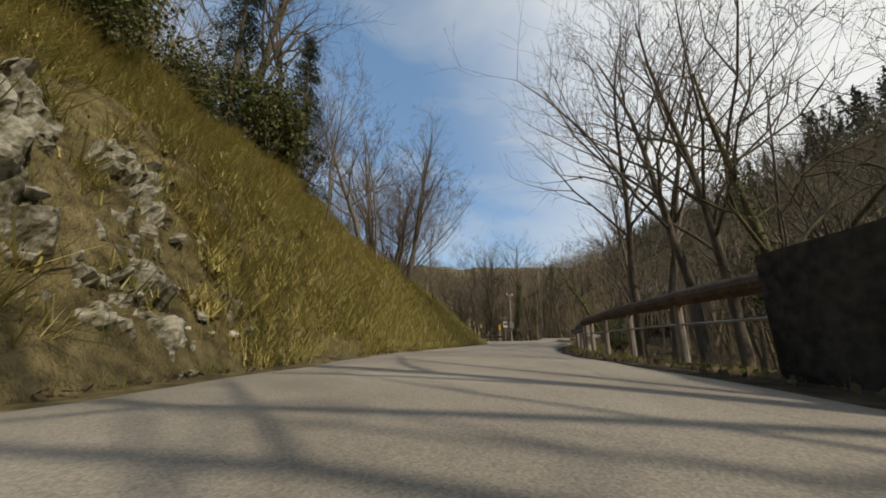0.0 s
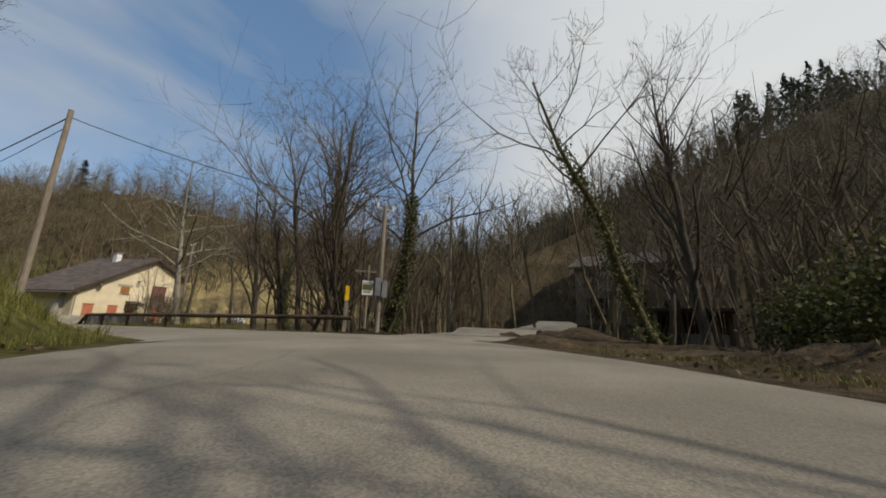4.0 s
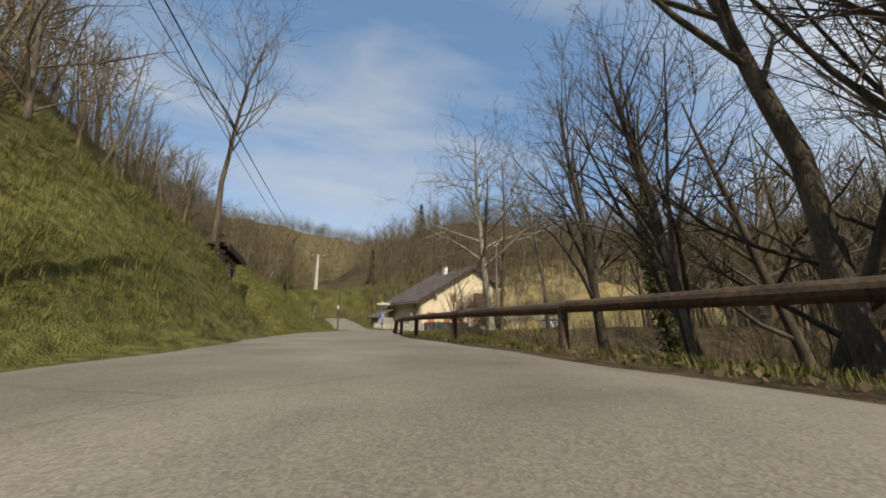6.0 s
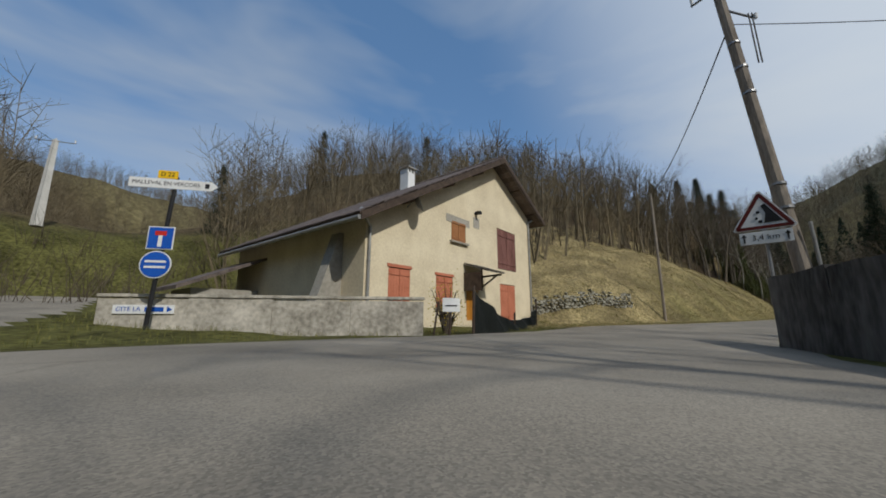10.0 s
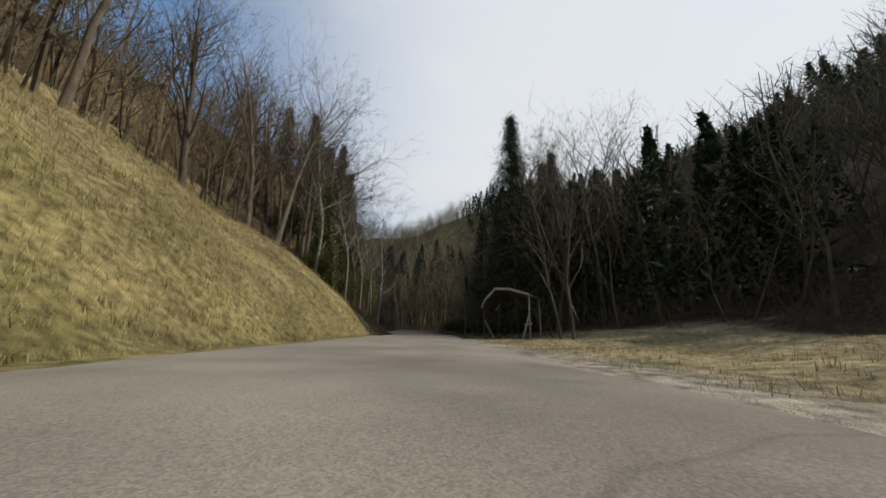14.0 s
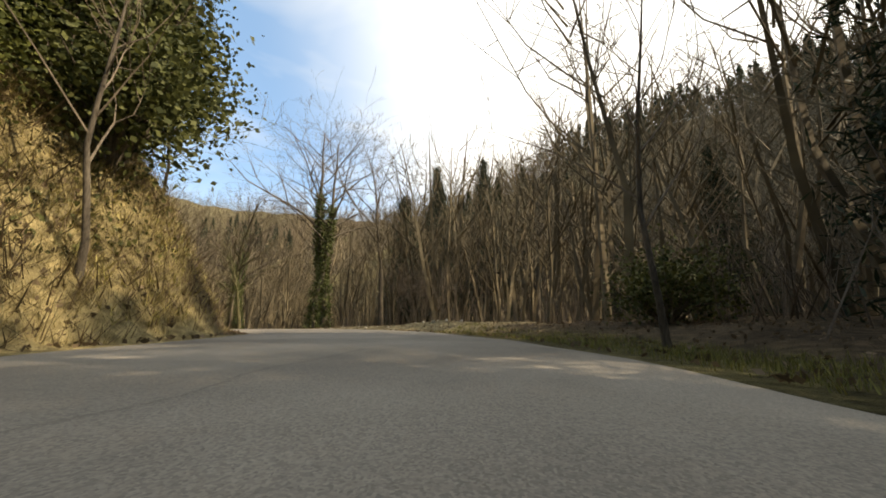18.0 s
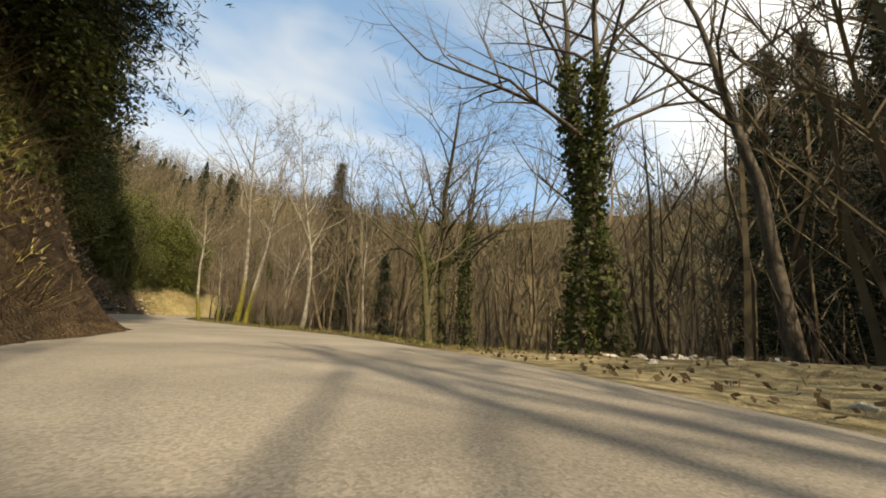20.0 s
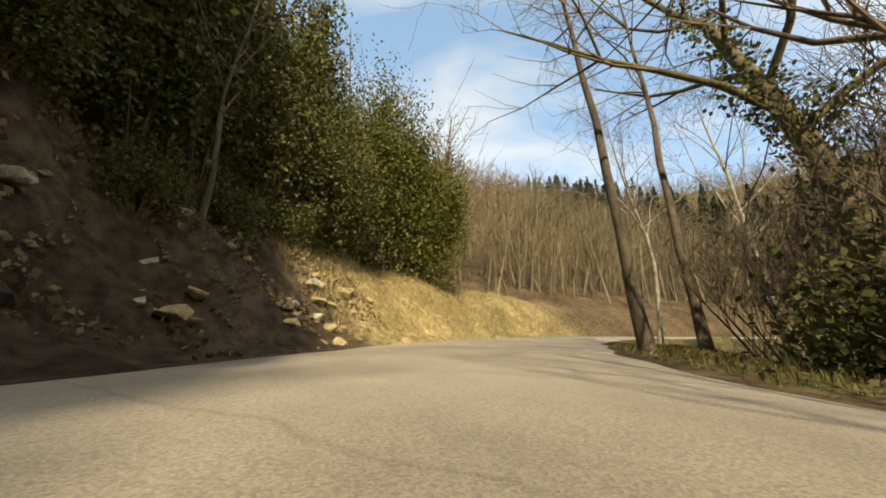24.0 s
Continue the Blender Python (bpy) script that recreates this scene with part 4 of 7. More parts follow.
    # shutters and doors
    def shutter(x0, x1, z0, z1, m, nm="shutter", leaves=2, label=""):
        w = (x1 - x0) / leaves
        for k in range(leaves):
            s = part(nm, box(x0 + k * w + 0.008, x0 + (k + 1) * w - 0.008, 0.02, 0.07, z0 + 0.02, z1 - 0.02, 0.006), m, h, label)
            nb = max(3, int(w / 0.13))
            for b in range(nb):
                part("board", box(x0 + k * w + 0.012 + b * (w - 0.02) / nb, x0 + k * w + 0.008 + (b + 1) * (w - 0.02) / nb, 0.004, 0.02, z0 + 0.03, z1 - 0.03), m, s)
            for zc in (z0 + 0.16 * (z1 - z0), z0 + 0.84 * (z1 - z0)):
                part("batten", box(x0 + k * w + 0.03, x0 + (k + 1) * w - 0.03, -0.022, 0.003, zc - 0.05, zc + 0.05), m, s)
    shutter(1.05, 2.12, 0.82, 2.14, M_SALMON, label="closed salmon shutter")
    shutter(3.60, 4.70, 0.80, 2.08, M_SALMON, label="closed salmon shutter")
    shutter(8.72, 10.33, 0.22, 2.12, M_SALMON, label="closed salmon door shutter")
    shutter(4.62, 5.70, 3.70, 4.70, M_SHUTBROWN, label="closed brown shutter")
    shutter(8.55, 10.58, 2.88, 5.06, M_SHUTRED, label="faded red-brown hayloft shutter")
    for x0, x1, z in ((0.98, 2.2, 0.82), (3.53, 4.78, 0.80), (4.5, 5.82, 3.70)):
        part("sill", box(x0, x1, -0.13, 0.10, z - 0.09, z - 0.004, 0.01), M_CONCRETE, h)
    for x0, x1, z in ((0.98, 2.2, 2.14), (3.53, 4.78, 2.08)):
        part("lintel", box(x0, x1, -0.03, 0.05, z + 0.004, z + 0.12, 0.008), M_SALMON, h)
    d = part("front_door", box(5.73, 6.67, 0.16, 0.21, 0.16, 2.03, 0.005), M_DOORWOOD, h, "panelled orange wooden door")
    for x in (5.82, 6.24):
        for z0, z1 in ((0.25, 0.78), (0.88, 1.36), (1.46, 1.95)):
            part("panel", box(x, x + 0.34, 0.135, 0.158, z0, z1, 0.012), M_DOORWOOD, d)
    part("door_handle", rod((6.62, 0.10, 1.08), (6.62, 0.15, 1.08), 0.02), M_STEEL, d)
    bm = box(0, 1.55, 0, 1.22, 0, 0.05)
    bm.transform(Matrix.Translation((5.48, -1.2, 2.36)) @ Matrix.Rotation(radians(18), 4, "X"))
    can = part("canopy", bm, M_CANOPY, h, "dark sheet canopy over the door")
    for i in range(8):
        bm = box(0, 0.10, -0.03, 1.22, 0.054, 0.075)
        bm.transform(Matrix.Translation((5.50 + i * 0.2, -1.2, 2.36)) @ Matrix.Rotation(radians(18), 4, "X"))
        part("canopy_rib", bm, M_CANOPY, can)
    part("bracket", rod((6.93, -0.04, 1.80), (6.93, -0.95, 2.36), 0.045, n=6), M_DARKWOOD, h)
    part("bracket_arm", rod((6.93, -0.04, 2.30), (6.93, -1.1, 2.33), 0.045, n=6), M_DARKWOOD, h)
    part("wall_beam", rod((6.93, -0.05, 1.65), (6.93, -0.05, 2.66), 0.05, n=6), M_DARKWOOD, h)
    part("side_cheek", box(5.50, 5.54, -0.9, -0.02, 1.55, 2.36), M_DARKWOOD, h, "dark boarded cheek under the canopy")
    # fittings
    part("wall_lamp", box(6.45, 6.65, -0.32, -0.003, 5.28, 5.42, 0.02), M_BLACK, h, "dark outdoor lamp")
    bm = rod((2.08, -0.50, 4.66), (1.98, -0.36, 4.60), 0.42, 0.14, 22)
    part("satellite_dish", bm, M_STEEL, h, "grey dish seen edge on")
    part("dish_arm", rod((1.9, -0.003, 4.5), (1.75, -0.45, 4.6), 0.02), M_STEEL, h)
    for x, z in ((0.12, zl), (W - 0.12, zrt)):
        part("downpipe", rod((x, -0.07, -0.1), (x, -0.07, z - 0.45), 0.055), M_ZINC, h)
        part("downpipe_bend", rod((x, -0.07, z - 0.46), (x + (-0.65 if x < 1 else 0.7), -0.4, z - 0.05), 0.055), M_ZINC, h)
        for zc in (0.8, 2.2):
            part("pipe_clip", rod((x, -0.07, zc), (x, -0.07, zc + 0.05), 0.065), M_ZINC, h)
    part("gutter", rod((-0.80, -0.7, roof_z(-0.75) - 0.03), (-0.80, D + 0.4, roof_z(-0.75) - 0.03), 0.075), M_ZINC, h)
    part("gutter", rod((W + 0.95, -0.7, roof_z(W + 0.9) - 0.03), (W + 0.95, D + 0.4, roof_z(W + 0.9) - 0.03), 0.075), M_ZINC, h)
    for x, z, w, hh in ((4.25, 4.5, 1.75, 0.34), (6.35, 4.62, 0.5, 0.5)):
        part("plaster_patch", box(x, x + w, -0.012, -0.004, z, z + hh), M_GREYWALL, h, "grey repair patch")
    # lean-to behind the side wall
    lean = part("lean_to", box(-2.6, -0.05, 7.4, 10.0, -0.3, 1.55), M_GREYWALL, h, "low grey lean-to")
    part("lean_to_roof", prism([(-3.2, 1.45), (0.0, 2.9), (0.0, 3.04), (-3.2, 1.59)], 6.9, 10.4), M_TILE, h, "sloping tiled lean-to roof")
    return h


build_house()


# ---- the grey transformer barn set into the bank ----
def build_barn():
    z0 = -0.95
    b = thing("barn", pose(-12.5, 43.5, z0, 0, 0, 142), "small grey rendered barn with a sagging mossy roof", "barn")
    L, D, H0, H1 = 4.3, 3.6, 3.35, 3.75
    # local x runs along the road, y away from it; the roof rises to the back
    part("front_wall", box(0, L, 0, 0.3, -0.5, H0), M_GREYWALL, b, "grey rendered front wall")
    for x0, x1, m, lab in ((0, 0.3, M_PLASTER, "cream rendered gable wall"), (L - 0.3, L, M_GREYWALL, "")):
        g = part("side_wall", prism([(0.303, -0.5), (D, -0.5), (D, H1), (0.303, H0)], 0, 0.3), m, b, lab)
        g.matrix_basis = Matrix.Translation((x1, 0, 0)) @ Matrix.Rotation(radians(90), 4, "Z")
    part("back_wall", box(0.303, L - 0.303, D - 0.3, D, -0.5, H1), M_GREYWALL, b)
    rise = (H1 - H0) / D
    def slope(x0, x1, y0, y1, up, th, bm=None):
        bm = bm or bmesh.new()
        q = [bm.verts.new((x, y, H0 + rise * y + up + h)) for h in (0, th) for x, y in ((x0, y0), (x1, y0), (x1, y1), (x0, y1))]
        for k in ((3, 2, 1, 0), (4, 5, 6, 7), (0, 1, 5, 4), (1, 2, 6, 5), (2, 3, 7, 6), (3, 0, 4, 7)):
            bm.faces.new([q[i] for i in k])
        return bm
    rf = part("roof", slope(-0.3, L + 0.3, -0.35, D + 0.3, 0.01, 0.10), M_DARKWOOD, b, "dark sagging roof with mossy edge")
    for i in range(8):
        x = -0.30 + i * (L + 0.6) / 8
        for j in range(4):
            y = -0.38 + j * (D + 0.66) / 4
            part("roof_sheet", slope(x + 0.01, x + (L + 0.6) / 8 - 0.01, y, y + (D + 0.66) / 4 + 0.06, 0.118 + 0.02 * ((i * 3 + j) % 3) / 3 + 0.012 * j, 0.03), M_TILE, rf)
    part("eaves_board", box(-0.3, L + 0.3, -0.40, -0.355, H0 - 0.18, H0 + 0.05), M_DARKWOOD, b)
    for x in (0.2, 1.2, 2.2, 3.2, 4.1):
        part("rafter_end", box(x - 0.05, x + 0.05, -0.34, -0.003, H0 - 0.16, H0 - 0.03), M_DARKWOOD, b)
    d = part("hatch", box(1.55, 2.62, -0.05, -0.003, 1.55, 3.0, 0.01), M_GREYWALL, b, "closed grey metal hatch")
    for x0, x1, z0_, z1_ in ((1.50, 2.67, 3.004, 3.06), (1.50, 2.67, 1.49, 1.546), (1.495, 1.545, 1.49, 3.06), (2.625, 2.675, 1.49, 3.06)):
        part("hatch_frame", box(x0, x1, -0.06, -0.003, z0_, z1_), M_DARKWOOD, d)
    part("hook", rod((1.72, -0.1, 2.2), (1.72, -0.055, 2.3), 0.035), M_BLACK, d)
    for zz in (1.8, 2.7):
        part("hinge", box(2.46, 2.62, -0.075, -0.051, zz - 0.03, zz + 0.03), M_BLACK, d)
    for x0, x1, za, zb, lab in ((2.82, 3.78, 2.25, 3.05, "upper louvred vent"), (2.72, 3.70, 0.52, 1.34, "lower louvred vent")):
        v = part("vent", box(x0, x1, -0.012, -0.003, za, zb), M_DARKWOOD, b, lab)
        n = 11
        for k in range(n):
            zc = za + (k + 0.5) * (zb - za) / n
            bm = box(x0 + 0.02, x1 - 0.02, -0.016, 0.016, -0.008, 0.008)
            bm.transform(Matrix.Translation((0, -0.032, zc)) @ Matrix.Rotation(radians(35), 4, "X"))
            part("slat", bm, M_GREYWALL, v)
    part("warning_plate", box(0.38, 0.62, -0.02, -0.003, 2.35, 2.62), M_DARKWOOD, b, "small dark plate")
    part("pipe", rod((0.52, -0.06, 0.2), (0.6, -0.06, 1.15), 0.025), M_WHITE, b, "pale pipe on the wall")
    part("wall_crack", box(0.75, 1.35, -0.006, -0.003, 1.20, 1.24), M_DARKWOOD, b)
    return b


build_barn()


# ---- poles ----
def pole(xy, z0, top, r, material, label, kind="timber", lean=(0, 0), name="utility_pole"):
    o = thing(name, pose(xy[0], xy[1], z0), label, "pole", "utility poles")
    H = top - z0
    tx, ty = lean
    if kind == "concrete":
        bm = bmesh.new()
        bmesh.ops.create_cone(bm, cap_ends=True, segments=4, radius1=r * 1.5, radius2=r * 0.8, depth=H, matrix=Matrix.Translation((0, 0, H / 2)) @ Matrix.Rotation(radians(45), 4, "Z"))
        part("shaft", bm, material, o)
    else:
        part("shaft", rod((0, 0, -0.4), (tx, ty, H), r, r * 0.75, 10), material, o)
    return o, H


def crossarm(o, H, w, ang, lean=(0, 0), n=3):
    c, s = math.cos(radians(ang)) * w / 2, math.sin(radians(ang)) * w / 2
    part("crossarm", rod((lean[0] - c, lean[1] - s, H - 0.12), (lean[0] + c, lean[1] + s, H - 0.12), 0.035, n=6), M_STEEL, o)
    for k in range(n):
        f = (2 * k / (n - 1) - 1) * 0.95
        ins = part("insulator", rod((lean[0] + f * c, lean[1] + f * s, H - 0.1), (lean[0] + f * c, lean[1] + f * s, H + 0.12), 0.035, 0.05, 8), M_WHITE, o)
        part("insulator_pin", rod((lean[0] + f * c, lean[1] + f * s, H - 0.16), (lean[0] + f * c, lean[1] + f * s, H - 0.1), 0.015, n=6), M_STEEL, ins)


def gz_at(x, y):
    return ground_z(x, y)


pl, Hh = pole((-1.6, 35.3), gz_at(-1.6, 35.3), 5.0, 0.08, M_POLE, "weathered grey timber pole standing in the grassy bank")
pa, Hh = pole((7.25, 37.75), gz_at(7.25, 37.75) - 0.2, 4.2, 0.10, M_POLE, "grey timber pole with a meter box at the lane")
crossarm(pa, Hh, 0.7, 20, n=2)
part("meter_box", box(-0.20, 0.02, -0.22, -0.09, 1.5, 2.2, 0.02), M_STEEL, pa, "grey metal box")
part("meter_box", box(0.05, 0.26, -0.22, -0.09, 1.45, 2.1, 0.02), M_STEEL, pa, "grey metal box")
pb, Hb = pole((13.4, 48.2), gz_at(13.4, 48.2), 9.1, 0.14, M_POLE, "tall timber pole beyond the lane")
crossarm(pb, Hb, 1.4, 15)
pw, Hw = pole((-51.0, 81.0), gz_at(-51.0, 81.0), 11.6, 0.22, M_CONC_POLE, "white concrete pole with insulators beside the lane", "concrete")
crossarm(pw, Hw, 2.4, 30)
pe, He = pole((-23.2, 60.4), gz_at(-23.2, 60.4), 2.0, 0.06, M_DARKWOOD, "dark timber post beside the lane with a white plate")
part("warning_plate", box(-0.11, 0.11, -0.10, -0.07, He - 1.5, He - 1.15, 0.01), M_WHITE, pe, "small white plate")
pc, Hc = pole((-11.7, 72.2), gz_at(-11.7, 72.2) - 0.1, 8.1, 0.16, M_POLE, "stout leaning timber pole with cables beside the parapet", lean=(-0.25, 1.0))
crossarm(pc, Hc, 1.3, 130, (-0.25, 1.0))
part("cable_guard", rod((0.18, -0.02, 0.0), (0.12, 0.0, 2.6), 0.035), M_ZINC, pc, "pale cable conduit")
for k, zk in enumerate((0.30, 0.36, 0.62, 0.70, 0.78)):
    part("steel_band", rod((-0.25 * zk, 1.0 * zk, Hc * zk), (-0.25 * zk - 0.002, 1.0 * zk + 0.006, Hc * zk + 0.06), 0.165 - 0.03 * zk, n=12), M_STEEL, pc)
part("strut", rod((-0.2, 0.85, Hc * 0.90), (0.30, 0.60, Hc * 0.84), 0.03), M_STEEL, pc)
for dx in (0.16, 0.24):
    part("cable_loop", rod((dx, 0.62, Hc * 0.86), (dx - 0.06, 0.50, Hc * 0.70), 0.018, n=6), M_WIRE, pc)
part("bracket_insulator", rod((0.30, 0.60, Hc * 0.84), (0.30, 0.60, Hc * 0.84 + 0.14), 0.04, 0.05, 8), M_WHITE, pc)
pd, Hd = pole((-7.4, 91.4), gz_at(-7.4, 91.4), 8.0, 0.10, M_POLE, "slim grey pole at the foot of the dry grass hill")


def cable(a, b, sag, r=0.012, name="overhead_cable"):
    a, b = Vector(a), Vector(b)
    n = 18
    pts = []
    for i in range(n + 1):
        f = i / n
        p = a.lerp(b, f)
        p.z -= sag * 4 * f * (1 - f)
        pts.append(p)
    v, f = polytube(pts, r)
    tagged(arr(name, v, f, M_WIRE), "black overhead cable strung between poles", "cable", "overhead cables")


PC = (-11.9, 73.0, 6.6)
cable((-7.4, 91.4, 7.85), PC, 0.5, 0.02)
cable((-7.4, 91.4, 7.85), (-22.0, 110.0, 14.0), 0.8, 0.012)
cable((-51.0, 81.0, 11.4), (-1.6, 35.3, 4.8), 1.4, 0.016)
cable((-51.0, 81.0, 10.9), (-1.6, 35.3, 4.5), 1.9, 0.010)
cable((-1.6, 35.3, 4.8), (7.1, 37.8, 4.1), 0.3)
cable((7.1, 37.8, 4.1), (13.4, 48.2, 9.0), 0.4)
cable((13.4, 48.2, 9.0), (-11.9, 73.1, 8.0), 0.9)
cable(PC, (12.0, 78.0, 9.5), 0.6)


# ---- walls ----
def low_wall(name, a, b, z, h, th, label, material=M_CONCRETE, cap=True):
    a, b = Vector((*a, z)), Vector((*b, z))
    L = (b - a).length
    ang = math.degrees(math.atan2(b.y - a.y, b.x - a.x))
    o = thing(name, pose(a.x, a.y, z, 0, 0, ang), label, "wall")
    n = max(2, int(L / 1.4))
    for i in range(n):
        x0, x1 = i * L / n, (i + 1) * L / n - 0.006
        bm = box(x0, x1, -th / 2, th / 2, -0.4, h + 0.02 * math.sin(i * 2.1), 0.0)
        bmesh.ops.subdivide_edges(bm, edges=bm.edges, cuts=5, use_grid_fill=True)
        for v in bm.verts:
            v.co.y += 0.02 * noise.noise(v.co * 2.5 + Vector((i * 3, 0, z))) * (1 if v.co.z > -0.3 else 0)
            v.co.z += 0.025 * noise.noise(v.co * 1.7 + Vector((0, i, 7)))
        part("wall_panel", bm, material, o)
    if cap:
        bm = box(-0.02, L + 0.02, -th / 2 - 0.03, th / 2 + 0.03, h + 0.03, h + 0.10, 0.012)
        part("coping", bm, material, o, "worn coping")
    return o


garden = low_wall("garden_wall", (-26.1, 69.0), (-20.05, 71.4), -1.72, 0.78, 0.22, "low stained concrete garden wall along the junction")
parapet = low_wall("parapet_wall", (-15.35, 63.6), (-13.95, 69.6), -1.70, 1.0, 0.4, "thick stained grey concrete parapet beside the road", M_DARKCONC, cap=False)
# the shadow this parapet stands in is carried by its dark stone colour
low_wall("parapet_wall", tuple(along(-9.0, -2.6)[:2]), tuple(along(3.1, -2.6)[:2]), -0.42, 1.0, 0.4, "dark stone parapet ending at the rail", M_STONE_DARK, cap=False)


def dry_stone(name, a, b, rows, size, seed, label, material):
    """A wall of separate rough stones."""
    rng = np.random.default_rng(seed)
    a, b = Vector(a), Vector(b)
    L = (b - a).length
    ang = math.atan2(b.y - a.y, b.x - a.x)
    o = thing(name, pose(a.x, a.y, 0, 0, 0, math.degrees(ang)), label, "wall")
    kinds = []
    for k in range(6):
        bm = rock_bm(rng, size * rng.uniform(0.5, 0.75), size * 0.5, size * rng.uniform(0.34, 0.5), 1)
        kinds.append(bm)
    meshes = []
    for bm in kinds:
        me = bpy.data.meshes.new("stone")
        bm.to_mesh(me), bm.free()
        me.materials.append(material)
        meshes.append(me)
    for r in range(rows):
        n = int(L / (size * 0.95))
        for i in range(n):
            x = (i + 0.5 * (r % 2) + rng.uniform(-0.15, 0.15)) * L / n
            p = a.lerp(b, min(max(x / L, 0), 1))
            if r == rows - 1 and rng.random() < 0.35:
                continue
            s = new("stone", meshes[rng.integers(0, 6)])
            s.parent = o
            s.matrix_basis = Matrix.Translation((x, rng.uniform(-0.06, 0.06), ground_z(p.x, p.y) + size * 0.18 + r * size * 0.62)) @ Euler((rng.uniform(-.3, .3), rng.uniform(-.3, .3), rng.uniform(-.4, .4))).to_matrix().to_4x4()
    return o


dry_stone("dry_stone_wall", (-16.8, 85.2, 0), (-9.6, 91.0, 0), 5, 0.34, 3, "tumbled dry stone wall below the grass hill", M_CRAG)
dry_stone("low_stone_wall", (9.8, 37.2, 0), (12.6, 40.2, 0), 2, 0.26, 4, "low wall of pale stones beside the lane", M_STONE)


# ---- rails ----
def log_rail(pts, top, r, post_r, every, label, material, lower=False, name="wooden_guard_rail", post_mat=M_LOG):
    o = thing(name, pose(*pts[0]), label, "guard rail")
    inv = Vector(pts[0])
    P = [Vector(p) - inv for p in pts]
    d = 0.0
    for i in range(len(P) - 1):
        a, b = P[i], P[i + 1]
        part("rail", rod(a + Vector((0, 0, top)), b + Vector((0, 0, top + 0.015)), r, r * 0.93, 12), material, o)
        if lower:
            part("lower_wire", rod(a + Vector((0, 0, top * 0.58)), b + Vector((0, 0, top * 0.58)), 0.015, n=5), M_STEEL, o)
    n = len(P)
    for i in range(0, n, every):
        a = P[i]
        x, y = a.x + inv.x, a.y + inv.y
        part("post", rod(a + Vector((0, 0, -0.75)), a + Vector((0, 0, top - 0.02)), post_r, post_r * 0.95, 9), post_mat, o)
    return o


log_rail([along(s, -2.75) for s in np.arange(3.2, 12.3, 1.8)], 0.80, 0.11, 0.055, 1, "mossy timber guard rail on slim posts", M_LOG, lower=True, post_mat=M_POLE)


def steel_rail(s0, s1, lat):
    o = thing("crash_barrier", pose(*along(s0, lat)), "dull dark steel-clad crash barrier beam on short posts", "guard rail")
    base = along(s0, lat)
    ss = np.arange(s0, s1 + 0.1, 2.0)
    prof = [(-0.055, 0.58), (0.06, 0.54), (0.085, 0.60), (0.05, 0.66), (0.085, 0.72), (0.085, 0.82), (0.04, 0.88), (0.0, 0.90), (-0.055, 0.87)]
    for a, b in zip(ss, ss[1:]):
        pa_, pb_ = along(a, lat) - base, along(b, lat) - base
        dd = (pb_ - pa_).normalized()
        nn = Vector((-dd.y, dd.x, 0))
        bm = bmesh.new()
        r0 = [bm.verts.new(pa_ + nn * x + Vector((0, 0, z))) for x, z in prof]
        r1 = [bm.verts.new(pb_ + nn * x + Vector((0, 0, z))) for x, z in prof]
        for i in range(len(prof)):
            j = (i + 1) % len(prof)
            bm.faces.new((r0[i], r0[j], r1[j], r1[i]))
        bm.faces.new(r0[::-1]), bm.faces.new(r1)
        bmesh.ops.recalc_face_normals(bm, faces=bm.faces)
        part("beam", bm, M_RAILSTEEL, o)
        part("post", box(pa_.x - 0.06, pa_.x + 0.06, pa_.y - 0.06, pa_.y + 0.06, pa_.z - 0.7, pa_.z + 0.8, 0.01), M_POLE, o)
    return o


steel_rail(12.2, 24.2, -2.85)
rail_pts = [Vector((6.3, 36.9, -0.78)), Vector((3.7, 38.9, -0.82)), Vector((1.2, 40.7, -0.87)), Vector((-1.4, 42.7, -0.92)), Vector((-3.7, 44.7, -0.97)), Vector((-5.7, 46.7, -1.02)), Vector((-7.5, 48.8, -1.08))]
lr = log_rail(rail_pts, 0.56, 0.078, 0.065, 1, "rustic round-log guard rail along the bend", M_LOG)
part("rail_end", rod((rail_pts[-1] - rail_pts[0]) + Vector((0, 0, 0.56)), (rail_pts[-1] - rail_pts[0]) + Vector((-0.75, 0.85, 0.02)), 0.085, n=12), M_LOG, lr, "rail end sloping to the ground")


# ---- signs ----
def hexplate(pts, y, th, bm=None):
    return prism(pts, y, y + th, bm)


def disc(r, y, th, z, n=28):
    bm = bmesh.new()
    bmesh.ops.create_cone(bm, cap_ends=True, segments=n, radius1=r, radius2=r, depth=th, matrix=Matrix.Translation((0, y, z)) @ Matrix.Rotation(radians(90), 4, "X"))
    return bm


FACE = Matrix.Rotation(radians(90), 4, "X")
o = thing("direction_sign", pose(-24.75, 68.95, -1.72, 0, 0, 24), "road sign post with white arrow board and blue signs", "road sign")
part("post", rod((-0.10, 0, -0.3), (0.06, 0, 3.25), 0.04), M_BLACK, o)
arrow = part("arrow_board", hexplate([(-0.74, 2.98), (0.74, 2.98), (0.86, 3.08), (0.74, 3.18), (-0.74, 3.18)], -0.06, 0.02), M_WHITE, o, "white arrow board with black letters")
text_plate("MALLEVAL EN VERCORS", 0.112, Matrix.Translation((-0.08, -0.064, 3.08)) @ FACE, arrow, M_BLACK)
part("distance_bar", box(0.62, 0.70, -0.066, -0.061, 3.03, 3.13), M_BLACK, arrow)
yp = part("number_plate_board", box(-0.26, 0.10, -0.06, -0.04, 3.19, 3.36, 0.006), M_YELLOW, o, "yellow road number board")
text_plate("D 22", 0.125, Matrix.Translation((-0.08, -0.064, 3.275)) @ FACE, yp, M_BLACK)
